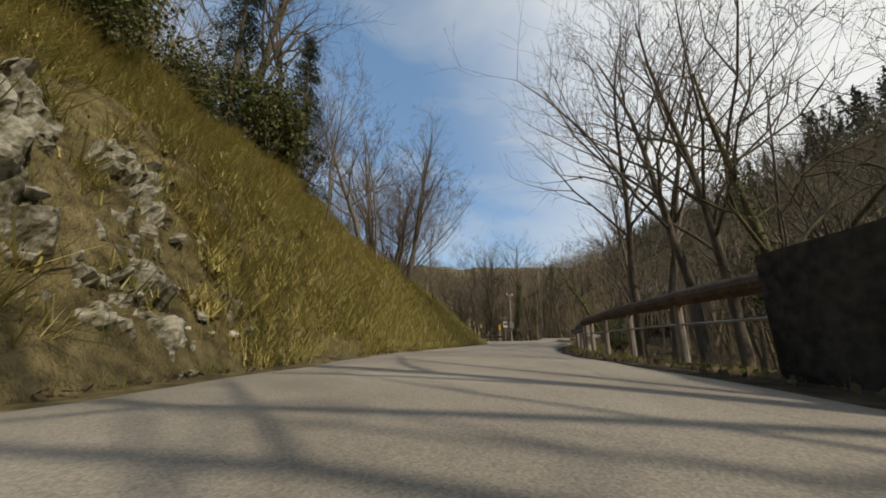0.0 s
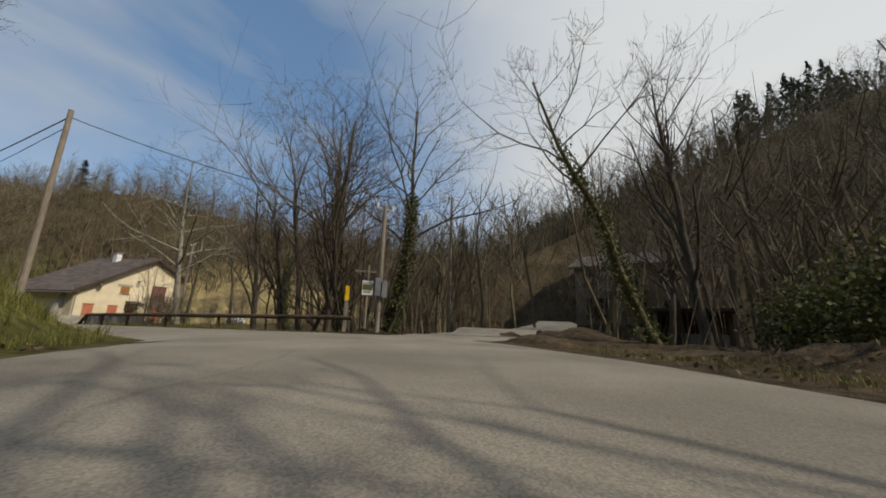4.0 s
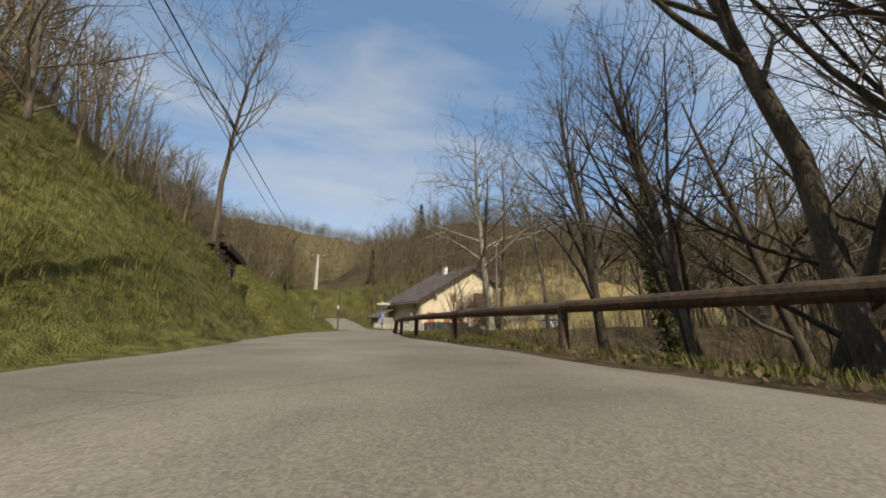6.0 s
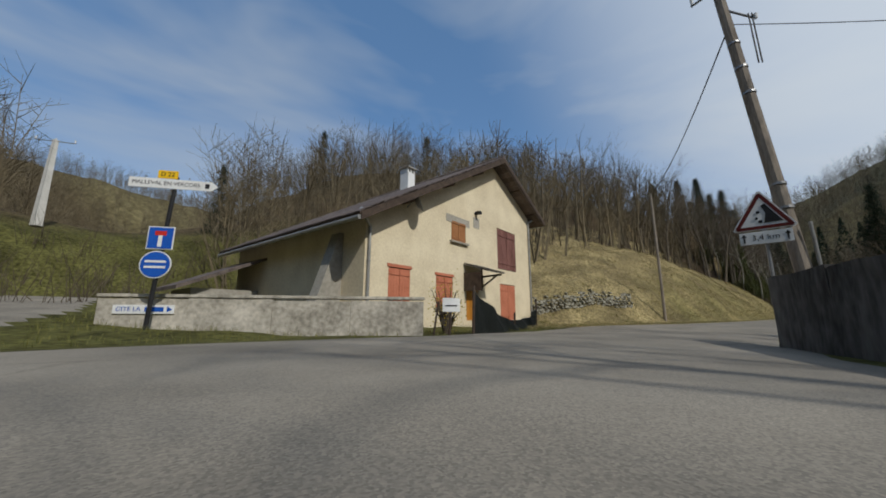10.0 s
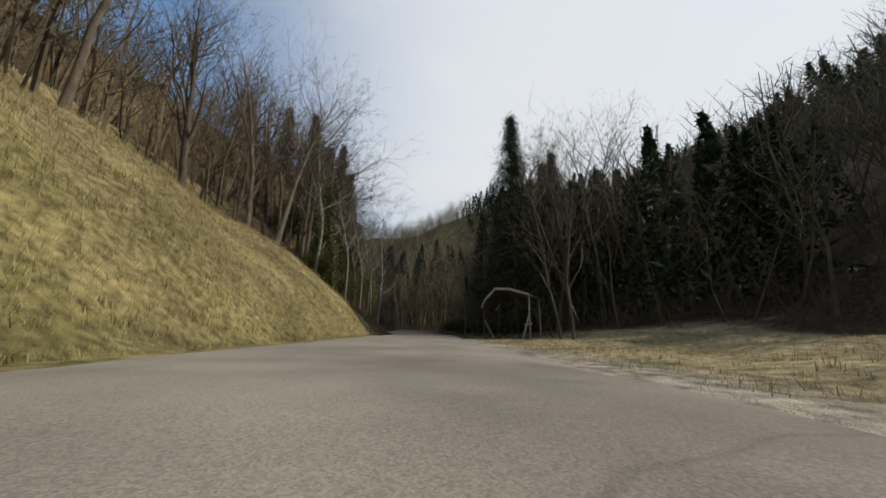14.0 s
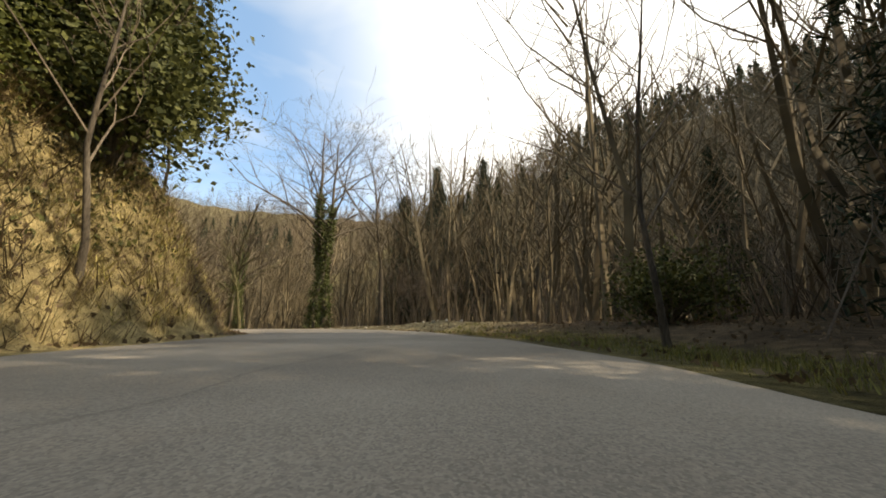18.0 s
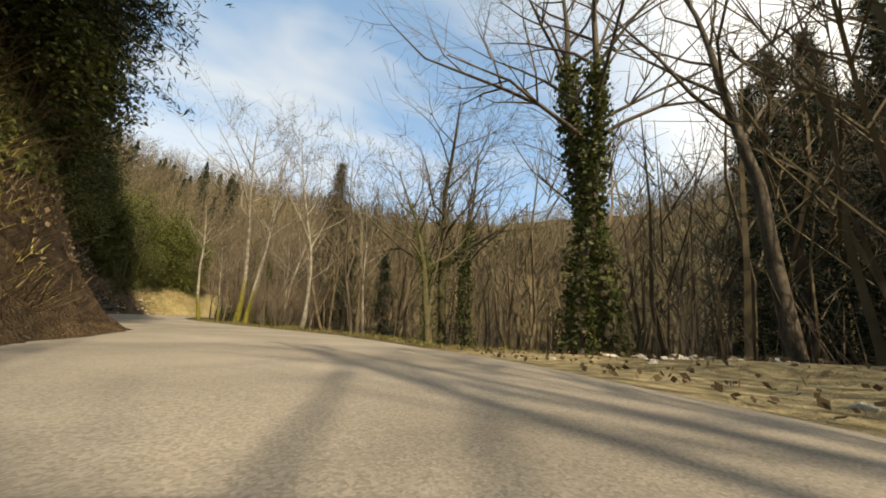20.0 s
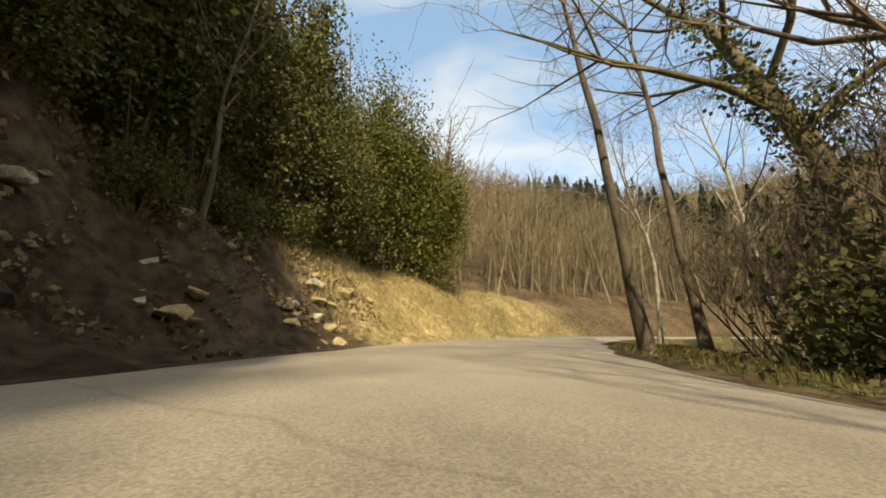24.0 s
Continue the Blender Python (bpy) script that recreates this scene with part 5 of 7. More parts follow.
sq = part("dead_end_sign", box(-0.26, 0.20, -0.06, -0.045, 1.72, 2.18, 0.005), M_WHITE, o, "square blue dead end sign")
part("blue_field", box(-0.24, 0.18, -0.067, -0.062, 1.74, 2.16), M_BLUE, sq)
part("white_stem", box(-0.065, 0.005, -0.073, -0.069, 1.77, 2.0), M_WHITE, sq)
part("red_bar", box(-0.13, 0.07, -0.073, -0.069, 2.0, 2.09), M_RED, sq)
rd = part("round_sign", disc(0.27, -0.05, 0.02, 1.42), M_WHITE, o, "round blue sign with two lines of small writing")
part("blue_field", disc(0.25, -0.064, 0.006, 1.42), M_BLUE, rd)
for z in (1.48, 1.37):
    part("writing_bar", box(-0.18, 0.18, -0.073, -0.069, z - 0.022, z + 0.022), M_WHITE, rd)
rd.location.x -= 0.05
o = thing("name_board", pose(-25.27, 69.20, -1.72 + 0.46, 0, 0, 21.6), "small white board with blue lettering on the garden wall", "sign")
part("board", box(-0.55, 0.55, -0.02, 0.0, 0.02, 0.20, 0.004), M_WHITE, o)
text_plate("GITE LA", 0.125, Matrix.Translation((-0.27, -0.024, 0.11)) @ FACE, o, M_BLUE)
part("name_bar", box(0.02, 0.36, -0.026, -0.022, 0.065, 0.155), M_BLUE, o)
part("arrow", hexplate([(0.42, 0.05), (0.52, 0.11), (0.42, 0.17)], -0.027, 0.004), M_BLUE, o)

o = thing("warning_sign", pose(-13.75, 70.15, -1.05, 0, 0, -34), "triangular falling rocks sign with a distance plate on a post", "road sign")
o.scale = (0.76, 0.76, 0.76)
part("post", rod((0, 0, -1.0), (0, 0, 2.1), 0.035), M_STEEL, o)
tri = part("triangle", prism([(-0.50, 1.62), (0.50, 1.62), (0.53, 1.66), (0.03, 2.50), (-0.03, 2.50), (-0.53, 1.66)], -0.06, -0.04), M_WHITE, o, "white triangle with dark red rim")
for a, b in (((-0.47, 1.66), (0.47, 1.66)), ((0.47, 1.66), (0.0, 2.44)), ((0.0, 2.44), (-0.47, 1.66))):
    A, B = Vector((a[0], -0.064, a[1])), Vector((b[0], -0.064, b[1]))
    nrm = Vector((-(B - A).z, 0, (B - A).x)).normalized() * 0.045
    bm = bmesh.new()
    q = [bm.verts.new(v + Vector((0, y, 0))) for y in (0, 0.004) for v in (A - nrm * 0.6, B - nrm * 0.6, B + nrm, A + nrm)]
    for k in ((0, 1, 2, 3), (7, 6, 5, 4), (0, 4, 5, 1), (1, 5, 6, 2), (2, 6, 7, 3), (3, 7, 4, 0)):
        bm.faces.new([q[i] for i in k])
    bmesh.ops.recalc_face_normals(bm, faces=bm.faces)
    part("rim", bm, M_MAROON, tri)
part("cliff_symbol", prism([(0.02, 1.76), (0.33, 1.76), (0.07, 2.20), (0.0, 2.16), (0.06, 1.98)], -0.068, -0.062), M_BLACK, tri)
for x, z, r in ((-0.06, 2.02, 0.035), (-0.10, 1.88, 0.03), (-0.04, 1.80, 0.04)):
    part("stone_symbol", disc(r, -0.066, 0.006, z, 8), M_BLACK, tri).location.x = x
pl8 = part("distance_plate", box(-0.44, 0.44, -0.06, -0.045, 1.30, 1.58, 0.005), M_WHITE, o, "white distance plate")
text_plate("3,4 km", 0.17, Matrix.Translation((0, -0.064, 1.44)) @ FACE, pl8, M_BLACK)
for x in (-0.36, 0.36):
    part("arrow_stem", box(x - 0.015, x + 0.015, -0.068, -0.063, 1.34, 1.48), M_BLACK, pl8)
    part("arrow_head", prism([(x - 0.05, 1.47), (x + 0.05, 1.47), (x, 1.545)], -0.068, -0.063), M_BLACK, pl8)

o = thing("marker_post", pose(6.08, 38.05, -0.95, 0, 0, 0), "grey post with a tall yellow marker plate behind the rail", "road sign")
part("post", box(-0.07, 0.07, -0.05, 0.05, -0.3, 1.95, 0.01), M_POLE, o)
part("marker_plate", box(-0.075, 0.075, -0.075, -0.055, 1.38, 1.92, 0.004), M_YELLOW, o, "yellow plate")
o = thing("footpath_sign", pose(6.9, 39.2, -1.0, 0, 0, 0), "green and white footpath board on a post", "sign")
part("post", rod((0, 0, -0.3), (0, 0, 3.0), 0.05), M_POLE, o)
bd = part("board", box(-0.22, 0.22, -0.08, -0.055, 1.75, 2.35, 0.006), M_WHITE, o, "white board with a green field")
part("green_field", box(-0.2, 0.2, -0.086, -0.081, 1.95, 2.2), M_IVY, bd)
for z in (1.85, 1.9, 2.25):
    part("writing_bar", box(-0.16, 0.16, -0.087, -0.082, z - 0.012, z + 0.012), M_BLACK, bd)
part("cross_board", box(-0.55, 0.35, -0.03, 0.03, 2.7, 2.78), M_GREYWOOD, o)


# ---- slatted timber post by the barn ----
pp = Vector((-11.9, 43.05, 0))
o = thing("slatted_post", pose(pp.x, pp.y, 0.1, 0, 0, 115), "dark leaning post with cross boards beside the barn", "post")
part("post", rod((0, 0, -1.2), (0.10, 0, 3.05), 0.075), M_DARKWOOD, o)
for z, w in ((1.50, 0.36), (1.72, 0.34), (1.94, 0.30), (2.55, 0.14)):
    part("cross_board", box(0.12 - w, 0.16 + w, -0.10, -0.06, z, z + 0.13, 0.008), M_DARKWOOD, o)


# ---- shade net, notice and bits in front of the house ----
hm = Matrix.Translation((-22.66, 73.79, -1.72)) @ Matrix.Rotation(radians(62.6), 4, "Z")
o = thing("shade_net_fence", pose(-18.95, 71.9, -1.74), "sagging black shade net strung on posts before the house", "fence")
nx, nz = 34, 6
verts, faces = [], []
for i in range(nx + 1):
    f = i / nx
    x, y = 1.9 * f, 7.6 * f
    top = 1.12 - 0.72 * math.sin(min(f * 2.2, 1.0) * math.pi / 2) + 0.05 * math.sin(f * 9.0) + 0.35 * max(0, f - 0.8) / 0.2
    for k in range(nz + 1):
        g = k / nz
        verts.append((x + 0.06 * math.sin(i * 0.9 + 2 * g) + 0.22 * (1 - g) * math.sin(f * 3), y, -0.05 + g * (top + 0.05)))
for i in range(nx):
    for k in range(nz):
        a = i * (nz + 1) + k
        faces.append((a, a + nz + 1, a + nz + 2, a + 1))
bm = bmesh.new()
vs = [bm.verts.new(v) for v in verts]
for fc in faces:
    bm.faces.new([vs[i] for i in fc])
r = bmesh.ops.solidify(bm, geom=bm.faces[:], thickness=0.012)
part("net", bm, M_NET, o, "black woven net")
for x, y, hgt in ((0.0, 0.0, 1.2), (0.95, 3.8, 0.6), (1.9, 7.6, 1.25)):
    part("post", rod((x, y, -0.3), (x + 0.04, y, hgt), 0.035, n=7), M_DARKWOOD, o)
o = thing("notice_board", pose(-19.45, 71.75, -1.72, 0, 0, 30), "small white notice on crossed sticks beside the garden wall", "sign")
part("board", box(-0.22, 0.22, -0.02, 0.0, 0.55, 0.88, 0.005), M_WHITE, o)
part("writing_bar", box(-0.15, 0.15, -0.026, -0.022, 0.68, 0.71), M_BLACK, o)
part("stick", rod((-0.05, 0.03, -0.2), (0.02, 0.03, 0.75), 0.03, n=6), M_DARKWOOD, o)
part("stick", rod((-0.45, 0.05, -0.2), (-0.3, 0.05, 0.8), 0.025, n=6), M_DARKWOOD, o)


# ---- the parked car ----
def build_car():
    zc = ground_z(-6.4, 76.0)
    c = thing("parked_car", pose(-7.3, 76.9, zc + 0.02, 0, -1.5, -58), "small white three-door hatchback parked on the gravel", "car")
    c.scale = (0.85, 0.85, 0.85)
    # local x forward from the rear axle, y to its left
    WB, HW = 2.37, 0.80
    side = [(-0.62, 0.32), (-0.66, 0.55), (-0.60, 0.92), (-0.50, 1.02), (2.55, 0.98), (2.95, 0.86), (3.02, 0.62), (3.0, 0.30), (2.74, 0.20), (-0.45, 0.22)]
    bm = prism(side, -HW, HW)
    bmesh.ops.bevel(bm, geom=[e for e in bm.edges if abs(e.verts[0].co.y - e.verts[1].co.y) < 0.01], offset=0.07, segments=3, affect="EDGES")
    body = part("body", bm, M_CAR, c, "white lower body")
    bm = bmesh.new()
    lo = [(-0.54, 0.98), (0.0, 1.0), (1.0, 1.0), (1.6, 1.0), (2.28, 0.98)]
    hi = [(-0.26, 1.36), (0.08, 1.48), (0.6, 1.52), (1.0, 1.48), (1.32, 1.38)]
    rows = []
    for y0, y1 in ((-0.77, -0.60), (0.77, 0.60)):
        rows.append([bm.verts.new((x, y0, z)) for x, z in lo])
        rows.append([bm.verts.new((x, y1, z)) for x, z in hi])
    for i in range(4):
        bm.faces.new((rows[0][i], rows[0][i + 1], rows[1][i + 1], rows[1][i]))
        bm.faces.new((rows[2][i + 1], rows[2][i], rows[3][i], rows[3][i + 1]))
        bm.faces.new((rows[1][i], rows[1][i + 1], rows[3][i + 1], rows[3][i]))
    bm.faces.new((rows[0][0], rows[1][0], rows[3][0], rows[2][0]))
    bm.faces.new((rows[0][4], rows[2][4], rows[3][4], rows[1][4]))
    bmesh.ops.recalc_face_normals(bm, faces=bm.faces)
    bmesh.ops.bevel(bm, geom=bm.edges[:], offset=0.03, segments=2, affect="EDGES")
    part("cabin", bm, M_CAR, c, "white roof and pillars")
    def pane(nm, pts, lab=""):
        bm = bmesh.new()
        v = [bm.verts.new(p) for p in pts]
        f = bm.faces.new(v)
        nr = f.normal.copy() if f.normal.length else Vector((0, 0, 1))
        bm.normal_update()
        nr = f.normal.copy()
        r = bmesh.ops.extrude_face_region(bm, geom=[f])
        for q in r["geom"]:
            if isinstance(q, bmesh.types.BMVert):
                q.co += nr * 0.012
        bmesh.ops.recalc_face_normals(bm, faces=bm.faces)
        return part(nm, bm, M_GLASS, c, lab)
    for sgn in (-1, 1):
        def y_at(z):
            return sgn * (0.79 - 0.17 * (z - 0.98) / 0.5)
        for pts in (((-0.30, 1.04), (0.40, 1.04), (0.40, 1.41), (0.0, 1.38), (-0.14, 1.28)), ((0.50, 1.04), (1.92, 1.04), (1.24, 1.38), (0.50, 1.42))):
            pane("side_window", [(x, y_at(z), z) for x, z in (pts if sgn < 0 else pts[::-1])], "dark side window")
        part("mirror", box(1.75, 1.92, sgn * 0.80 - 0.09, sgn * 0.80 + 0.09, 1.0, 1.14, 0.03), M_CAR, c)
        part("tail_lamp", box(-0.665, -0.52, sgn * 0.70 - 0.09, sgn * 0.70 + 0.09, 0.72, 1.0, 0.02), M_TAIL, c)
        part("headlamp", box(2.72, 2.99, sgn * 0.60 - 0.14, sgn * 0.60 + 0.14, 0.66, 0.84, 0.04), M_GLASS, c)
        part("door_handle", box(0.62, 0.80, sgn * 0.805 - 0.02, sgn * 0.805 + 0.02, 0.86, 0.90, 0.008), M_BLACK, c)
        part("sill_trim", box(0.35, 2.0, sgn * 0.81 - 0.012, sgn * 0.81 + 0.012, 0.42, 0.50, 0.006), M_CAR, c)
        for x in (0.0, WB):
            arch = part("wheel_arch", rod((x, sgn * 0.70, 0.30), (x, sgn * 0.806, 0.30), 0.345, n=24), M_BLACK, c, "dark wheel arch")
            wh = part("wheel", rod((x, sgn * 0.64, 0.29), (x, sgn * 0.815, 0.29), 0.285, n=26), M_TYRE, c, "black tyre with silver hubcap")
            part("rim", rod((x, sgn * 0.81, 0.29), (x, sgn * 0.826, 0.29), 0.19, 0.175, 20), M_RIM, wh)
            for k in range(6):
                a = k * math.pi / 3
                part("spoke_gap", box(x + 0.115 * math.cos(a) - 0.024, x + 0.115 * math.cos(a) + 0.024, sgn * 0.828 - 0.003, sgn * 0.828 + 0.003, 0.29 + 0.115 * math.sin(a) - 0.024, 0.29 + 0.115 * math.sin(a) + 0.024), M_BLACK, wh)
    pane("windscreen", [(2.20, -0.68, 1.03), (2.20, 0.68, 1.03), (1.40, 0.54, 1.37), (1.40, -0.54, 1.37)], "dark windscreen")
    pane("rear_window", [(-0.56, 0.62, 1.06), (-0.56, -0.62, 1.06), (-0.33, -0.52, 1.32), (-0.33, 0.52, 1.32)], "dark rear window")
    part("bumper", box(-0.72, -0.56, -0.74, 0.74, 0.34, 0.58, 0.05), M_CAR, c)
    part("bumper", box(2.92, 3.08, -0.74, 0.74, 0.28, 0.55, 0.05), M_CAR, c)
    part("registration_plate", box(-0.735, -0.722, -0.26, 0.26, 0.60, 0.71), M_WHITE, c)
    part("plate_bar", box(-0.742, -0.737, -0.2, 0.2, 0.63, 0.68), M_BLACK, c)
    return c


build_car()


# ---- the open timber shelter ----
def build_shelter():
    p = Vector((18.4, 108.6, 0))
    z = ground_z(p.x, p.y)
    o = thing("timber_shelter", pose(p.x, p.y, z + 0.28, 0, 0, -69), "open roadside timber shelter with a pale edged gambrel roof", "shelter")
    # local x across the front, y to the back
    prof = [(-1.10, 1.15), (-0.90, 1.50), (-0.42, 1.95), (0.30, 1.88), (1.08, 1.62)]
    for (x0, z0), (x1, z1) in zip(prof, prof[1:]):
        part("roof_board", prism([(x0, z0), (x1, z1), (x1, z1 + 0.07), (x0, z0 + 0.07)], 0.0, 2.2), M_DARKWOOD, o, "dark boarded roof")
        part("roof_edge", prism([(x0, z0 - 0.03), (x1, z1 + 0.0), (x1, z1 + 0.09), (x0, z0 + 0.09)], -0.05, -0.003), M_SHELTER, o, "pale roof edge board")
    for x, h in ((-1.02, 1.2), (1.05, 1.62)):
        for y in (0.05, 2.1):
            part("post", rod((x, y, -0.7), (x, y, h), 0.035, n=7), M_DARKWOOD if x < 0 else M_GREYWOOD, o)
    part("brace", rod((-0.45, 0.05, -0.45), (-1.02, 0.05, 0.6), 0.03, n=6), M_GREYWOOD, o)
    part("brace", rod((0.66, 0.05, -0.45), (1.05, 0.05, 0.85), 0.035, n=6), M_SHELTER, o)
    part("brace", rod((0.82, 0.05, 0.38), (1.12, 0.05, 0.40), 0.035, n=6), M_SHELTER, o)
    for i in range(5):
        part("rafter", rod((-0.42, 0.3 + i * 0.4, 1.90), (1.0, 0.3 + i * 0.4, 1.60), 0.03, n=5), M_DARKWOOD, o)
    return o


build_shelter()


# ---- houses and shed up the lane ----
def far_house(name, xy, z, ang, w, d, h, pitch, wall, roof, label, windows, ridge_x=True):
    o = thing(name, pose(xy[0], xy[1], z, 0, 0, ang), label, "house", "houses up the lane")
    t = 0.3
    part("front_wall", box(0, w, 0, t, -1.5, h), wall, o)
    part("back_wall", box(0, w, d - t, d, -1.5, h), wall, o)
    rise = pitch * d / 2
    for x0 in (0, w - t):
        part("gable_wall", prism([(0, -1.5), (d - 2 * t, -1.5), (d - 2 * t, h + 0.2), (d / 2 - t, h + rise), (0, h + 0.2)], 0, t), wall, o).matrix_basis = Matrix.Translation((x0 + t, t, 0)) @ Matrix.Rotation(radians(90), 4, "Z")
    for sgn, y0 in ((1, -0.6), (-1, d + 0.6)):
        z0 = h - 0.6 * pitch + 0.05
        bm = bmesh.new()
        v = [bm.verts.new(q) for q in ((-0.5, y0, z0), (w + 0.5, y0, z0), (w + 0.5, d / 2, h + rise + 0.05), (-0.5, d / 2, h + rise + 0.05))]
        v += [bm.verts.new(q.co + Vector((0, 0, 0.18))) for q in v]
        for k in ((0, 1, 2, 3), (7, 6, 5, 4), (0, 4, 5, 1), (1, 5, 6, 2), (2, 6, 7, 3), (3, 7, 4, 0)):
            bm.faces.new([v[i] for i in k])
        bmesh.ops.recalc_face_normals(bm, faces=bm.faces)
        part("roof_slope", bm, roof, o)
    part("ridge", rod((-0.5, d / 2, h + rise + 0.24), (w + 0.5, d / 2, h + rise + 0.24), 0.12), roof, o)
    for x0, x1, z0, z1, m in windows:
        wn_ = part("window", box(x0, x1, -0.03, -0.003, z0, z1), M_GLASS, o, "dark window")
        part("window_frame", box(x0 - 0.08, x0 - 0.002, -0.05, -0.003, z0 - 0.08, z1 + 0.08), m, wn_)
        part("window_frame", box(x1 + 0.002, x1 + 0.08, -0.05, -0.003, z0 - 0.08, z1 + 0.08), m, wn_)
        part("window_sill", box(x0 - 0.12, x1 + 0.12, -0.14, -0.003, z0 - 0.16, z0 - 0.082), m, wn_)
    return o


bh = far_house("house", (30.5, 56.5), 0.6, -52, 10.5, 8.5, 5.6, 0.42, M_BROWNWALL, M_TILE, "large grey-brown house with a pale tiled roof above the lane",
               ((1.0, 2.1, 3.6, 4.9, M_DARKWOOD), (3.8, 6.2, 3.4, 5.0, M_DARKWOOD), (8.0, 9.2, 3.6, 4.9, M_DARKWOOD), (1.2, 3.4, 0.2, 2.2, M_DARKWOOD), (5.5, 6.6, 0.6, 2.0, M_DARKWOOD), (8.2, 9.3, 0.6, 2.0, M_DARKWOOD)))
part("balcony", box(3.2, 7.0, -1.1, -0.004, 2.9, 3.08), M_CONCRETE, bh)
far_house("house", (34.5, 69.0), 1.6, -42, 6.5, 6.0, 2.9, 0.55, M_WHITE, M_STEEL, "small white house with a blue-grey sheet roof up the lane",
          ((0.8, 2.6, 0.1, 2.2, M_DARKWOOD), (4.0, 5.0, 1.0, 2.1, M_DARKWOOD)))
p0 = (21.3, 38.6)
o = thing("timber_shed", pose(p0[0], p0[1], gz_at(*p0) - 0.05, 0, 0, -58), "low open brown timber shed among brushwood", "shed")
for x in (0.0, 1.1, 3.1):
    for y in (0.0, 1.9):
        part("post", box(x - 0.07, x + 0.07, y - 0.07, y + 0.07, -0.3, 2.0, 0.01), M_DARKWOOD, o)
part("roof", prism([(-0.35, 2.0), (3.45, 2.0), (3.45, 2.14), (-0.35, 2.14)], -0.4, 2.3), M_DARKWOOD, o, "flat brown board roof")
for i in range(10):
    part("board", box(0.05 + i * 0.31, 0.33 + i * 0.31, 1.97, 2.0, 0.0, 1.98), M_DARKWOOD, o)
part("front_board", box(1.2, 3.1, -0.02, 0.02, 0.0, 0.95), M_GREYWOOD, o)


# ---- squared stone by the junction ----
bx = thing("stone_block", pose(-11.45, 73.0, ground_z(-11.45, 73.0), 0, 0, 25), "pale squared stone block on the grass verge", "stone")
part("block", box(-0.42, 0.42, -0.3, 0.3, -0.1, 0.46, 0.04), M_STONE, bx)

# ---- leaning posts on the grass slope above the lane ----
for x, y, hgt, lx in ((-31.5, 57.4, 2.3, 1.6), (-24.4, 58.2, 1.4, 0.5), (-25.4, 59.2, 1.1, 0.2), (-27.5, 60.6, 1.3, 0.1)):
    o = thing("fence_post", pose(x, y, ground_z(x, y)), "weathered leaning timber post on the grass slope", "post", "posts on the slope")
    part("shaft", rod((0, 0, -0.3), (lx * 0.6, lx * 0.5, hgt), 0.055, 0.045, 8), M_POLE, o)
    part("top", rod((lx * 0.6, lx * 0.5, hgt), (lx * 0.61, lx * 0.51, hgt + 0.05), 0.045, 0.02, 8), M_POLE, o)


# ---- roadside trees ----
T1 = bare_tree(11, "tall bare deciduous tree with slender trunk", M_BARK, height=15, r=0.20, nb=18, branch_from=0.4, spread=0.5, up=0.6)
T2 = bare_tree(12, "tall bare tree forking into many upright limbs", M_BARK, height=13, r=0.24, nb=20, branch_from=0.22, spread=0.4, up=0.9)
T3 = bare_tree(13, "bare tree with wide spreading crown", M_BARK, height=10, r=0.18, nb=18, branch_from=0.25, spread=0.8, up=0.45)
T4 = bare_tree(14, "slim pale-barked birch without leaves", M_BARK_PALE, height=10, r=0.10, nb=16, branch_from=0.4, spread=0.45, up=0.6, wander=0.05)
T5 = bare_tree(15, "bare tree with trunk clad in ivy", M_BARK, ivy=4200, ivy_size=0.12, height=13, r=0.22, nb=15, branch_from=0.45, spread=0.6, up=0.55)
T6 = bare_tree(16, "leaning bare tree with mossy bark", M_BARK_MOSS, ivy=2600, ivy_size=0.07, height=10, r=0.19, nb=13, branch_from=0.35, spread=0.7, up=0.5, wander=0.09)
T7 = bare_tree(17, "leaning bare tree hung with ivy", M_BARK_MOSS, ivy=1500, ivy_size=0.09, height=8.5, r=0.16, nb=12, branch_from=0.55, spread=0.7, up=0.6, lean=(-0.55, 0.1), wander=0.08)
T8 = bare_tree(18, "thin bare sapling at the roadside", M_BARK, height=6.5, r=0.055, nb=12, branch_from=0.25, spread=0.5, up=0.7, twigs=4, sub=3)
T9 = bare_tree(19, "stout bare tree with pale grey bark and low wide limbs", M_BARK_PALE, twig=M_TWIG, height=14, r=0.27, nb=22, branch_from=0.28, spread=0.85, up=0.4, wander=0.05)
T10 = bare_tree(20, "slender bare tree with long limbs reaching over the road", M_BARK_PALE, height=9, r=0.11, nb=11, branch_from=0.3, spread=0.9, up=0.35, wander=0.07)
T11 = bare_tree(21, "slim grey-barked tree standing on the verge", M_BARK, height=11, r=0.13, nb=10, branch_from=0.62, spread=0.6, up=0.6, wander=0.04)
T12 = bare_tree(22, "pale-barked bare tree with a mossy foot beside the road", M_BARK_PALE, moss=2, height=12, r=0.15, nb=12, branch_from=0.5, spread=0.55, up=0.55, wander=0.05)
CP3 = coppice(63, 34, 8.5, "large hazel of many arching stems on the bank", r=0.05, fan=1.15)
CP1 = coppice(61, 22, 8.0, "bushy bare tree of many stems fanning from one stool", r=0.055)
CP2 = coppice(62, 16, 4.2, "bare many-stemmed bush on the grass verge", r=0.03, name="bare_bush", fan=0.9)
used = set()


def tree(master, s=None, lat=None, xy=None, turn=0, size=1.0, tilt=(0, 0), label="", lean=None):
    if master.name not in used:
        used.add(master.name)
        o = plant(master, s, lat, xy, turn, size, tilt, copy=False, lean=lean)
        if label:
            tagged(o, label)
        return o
    return plant(master, s, lat, xy, turn, size, tilt, label=label, lean=lean)


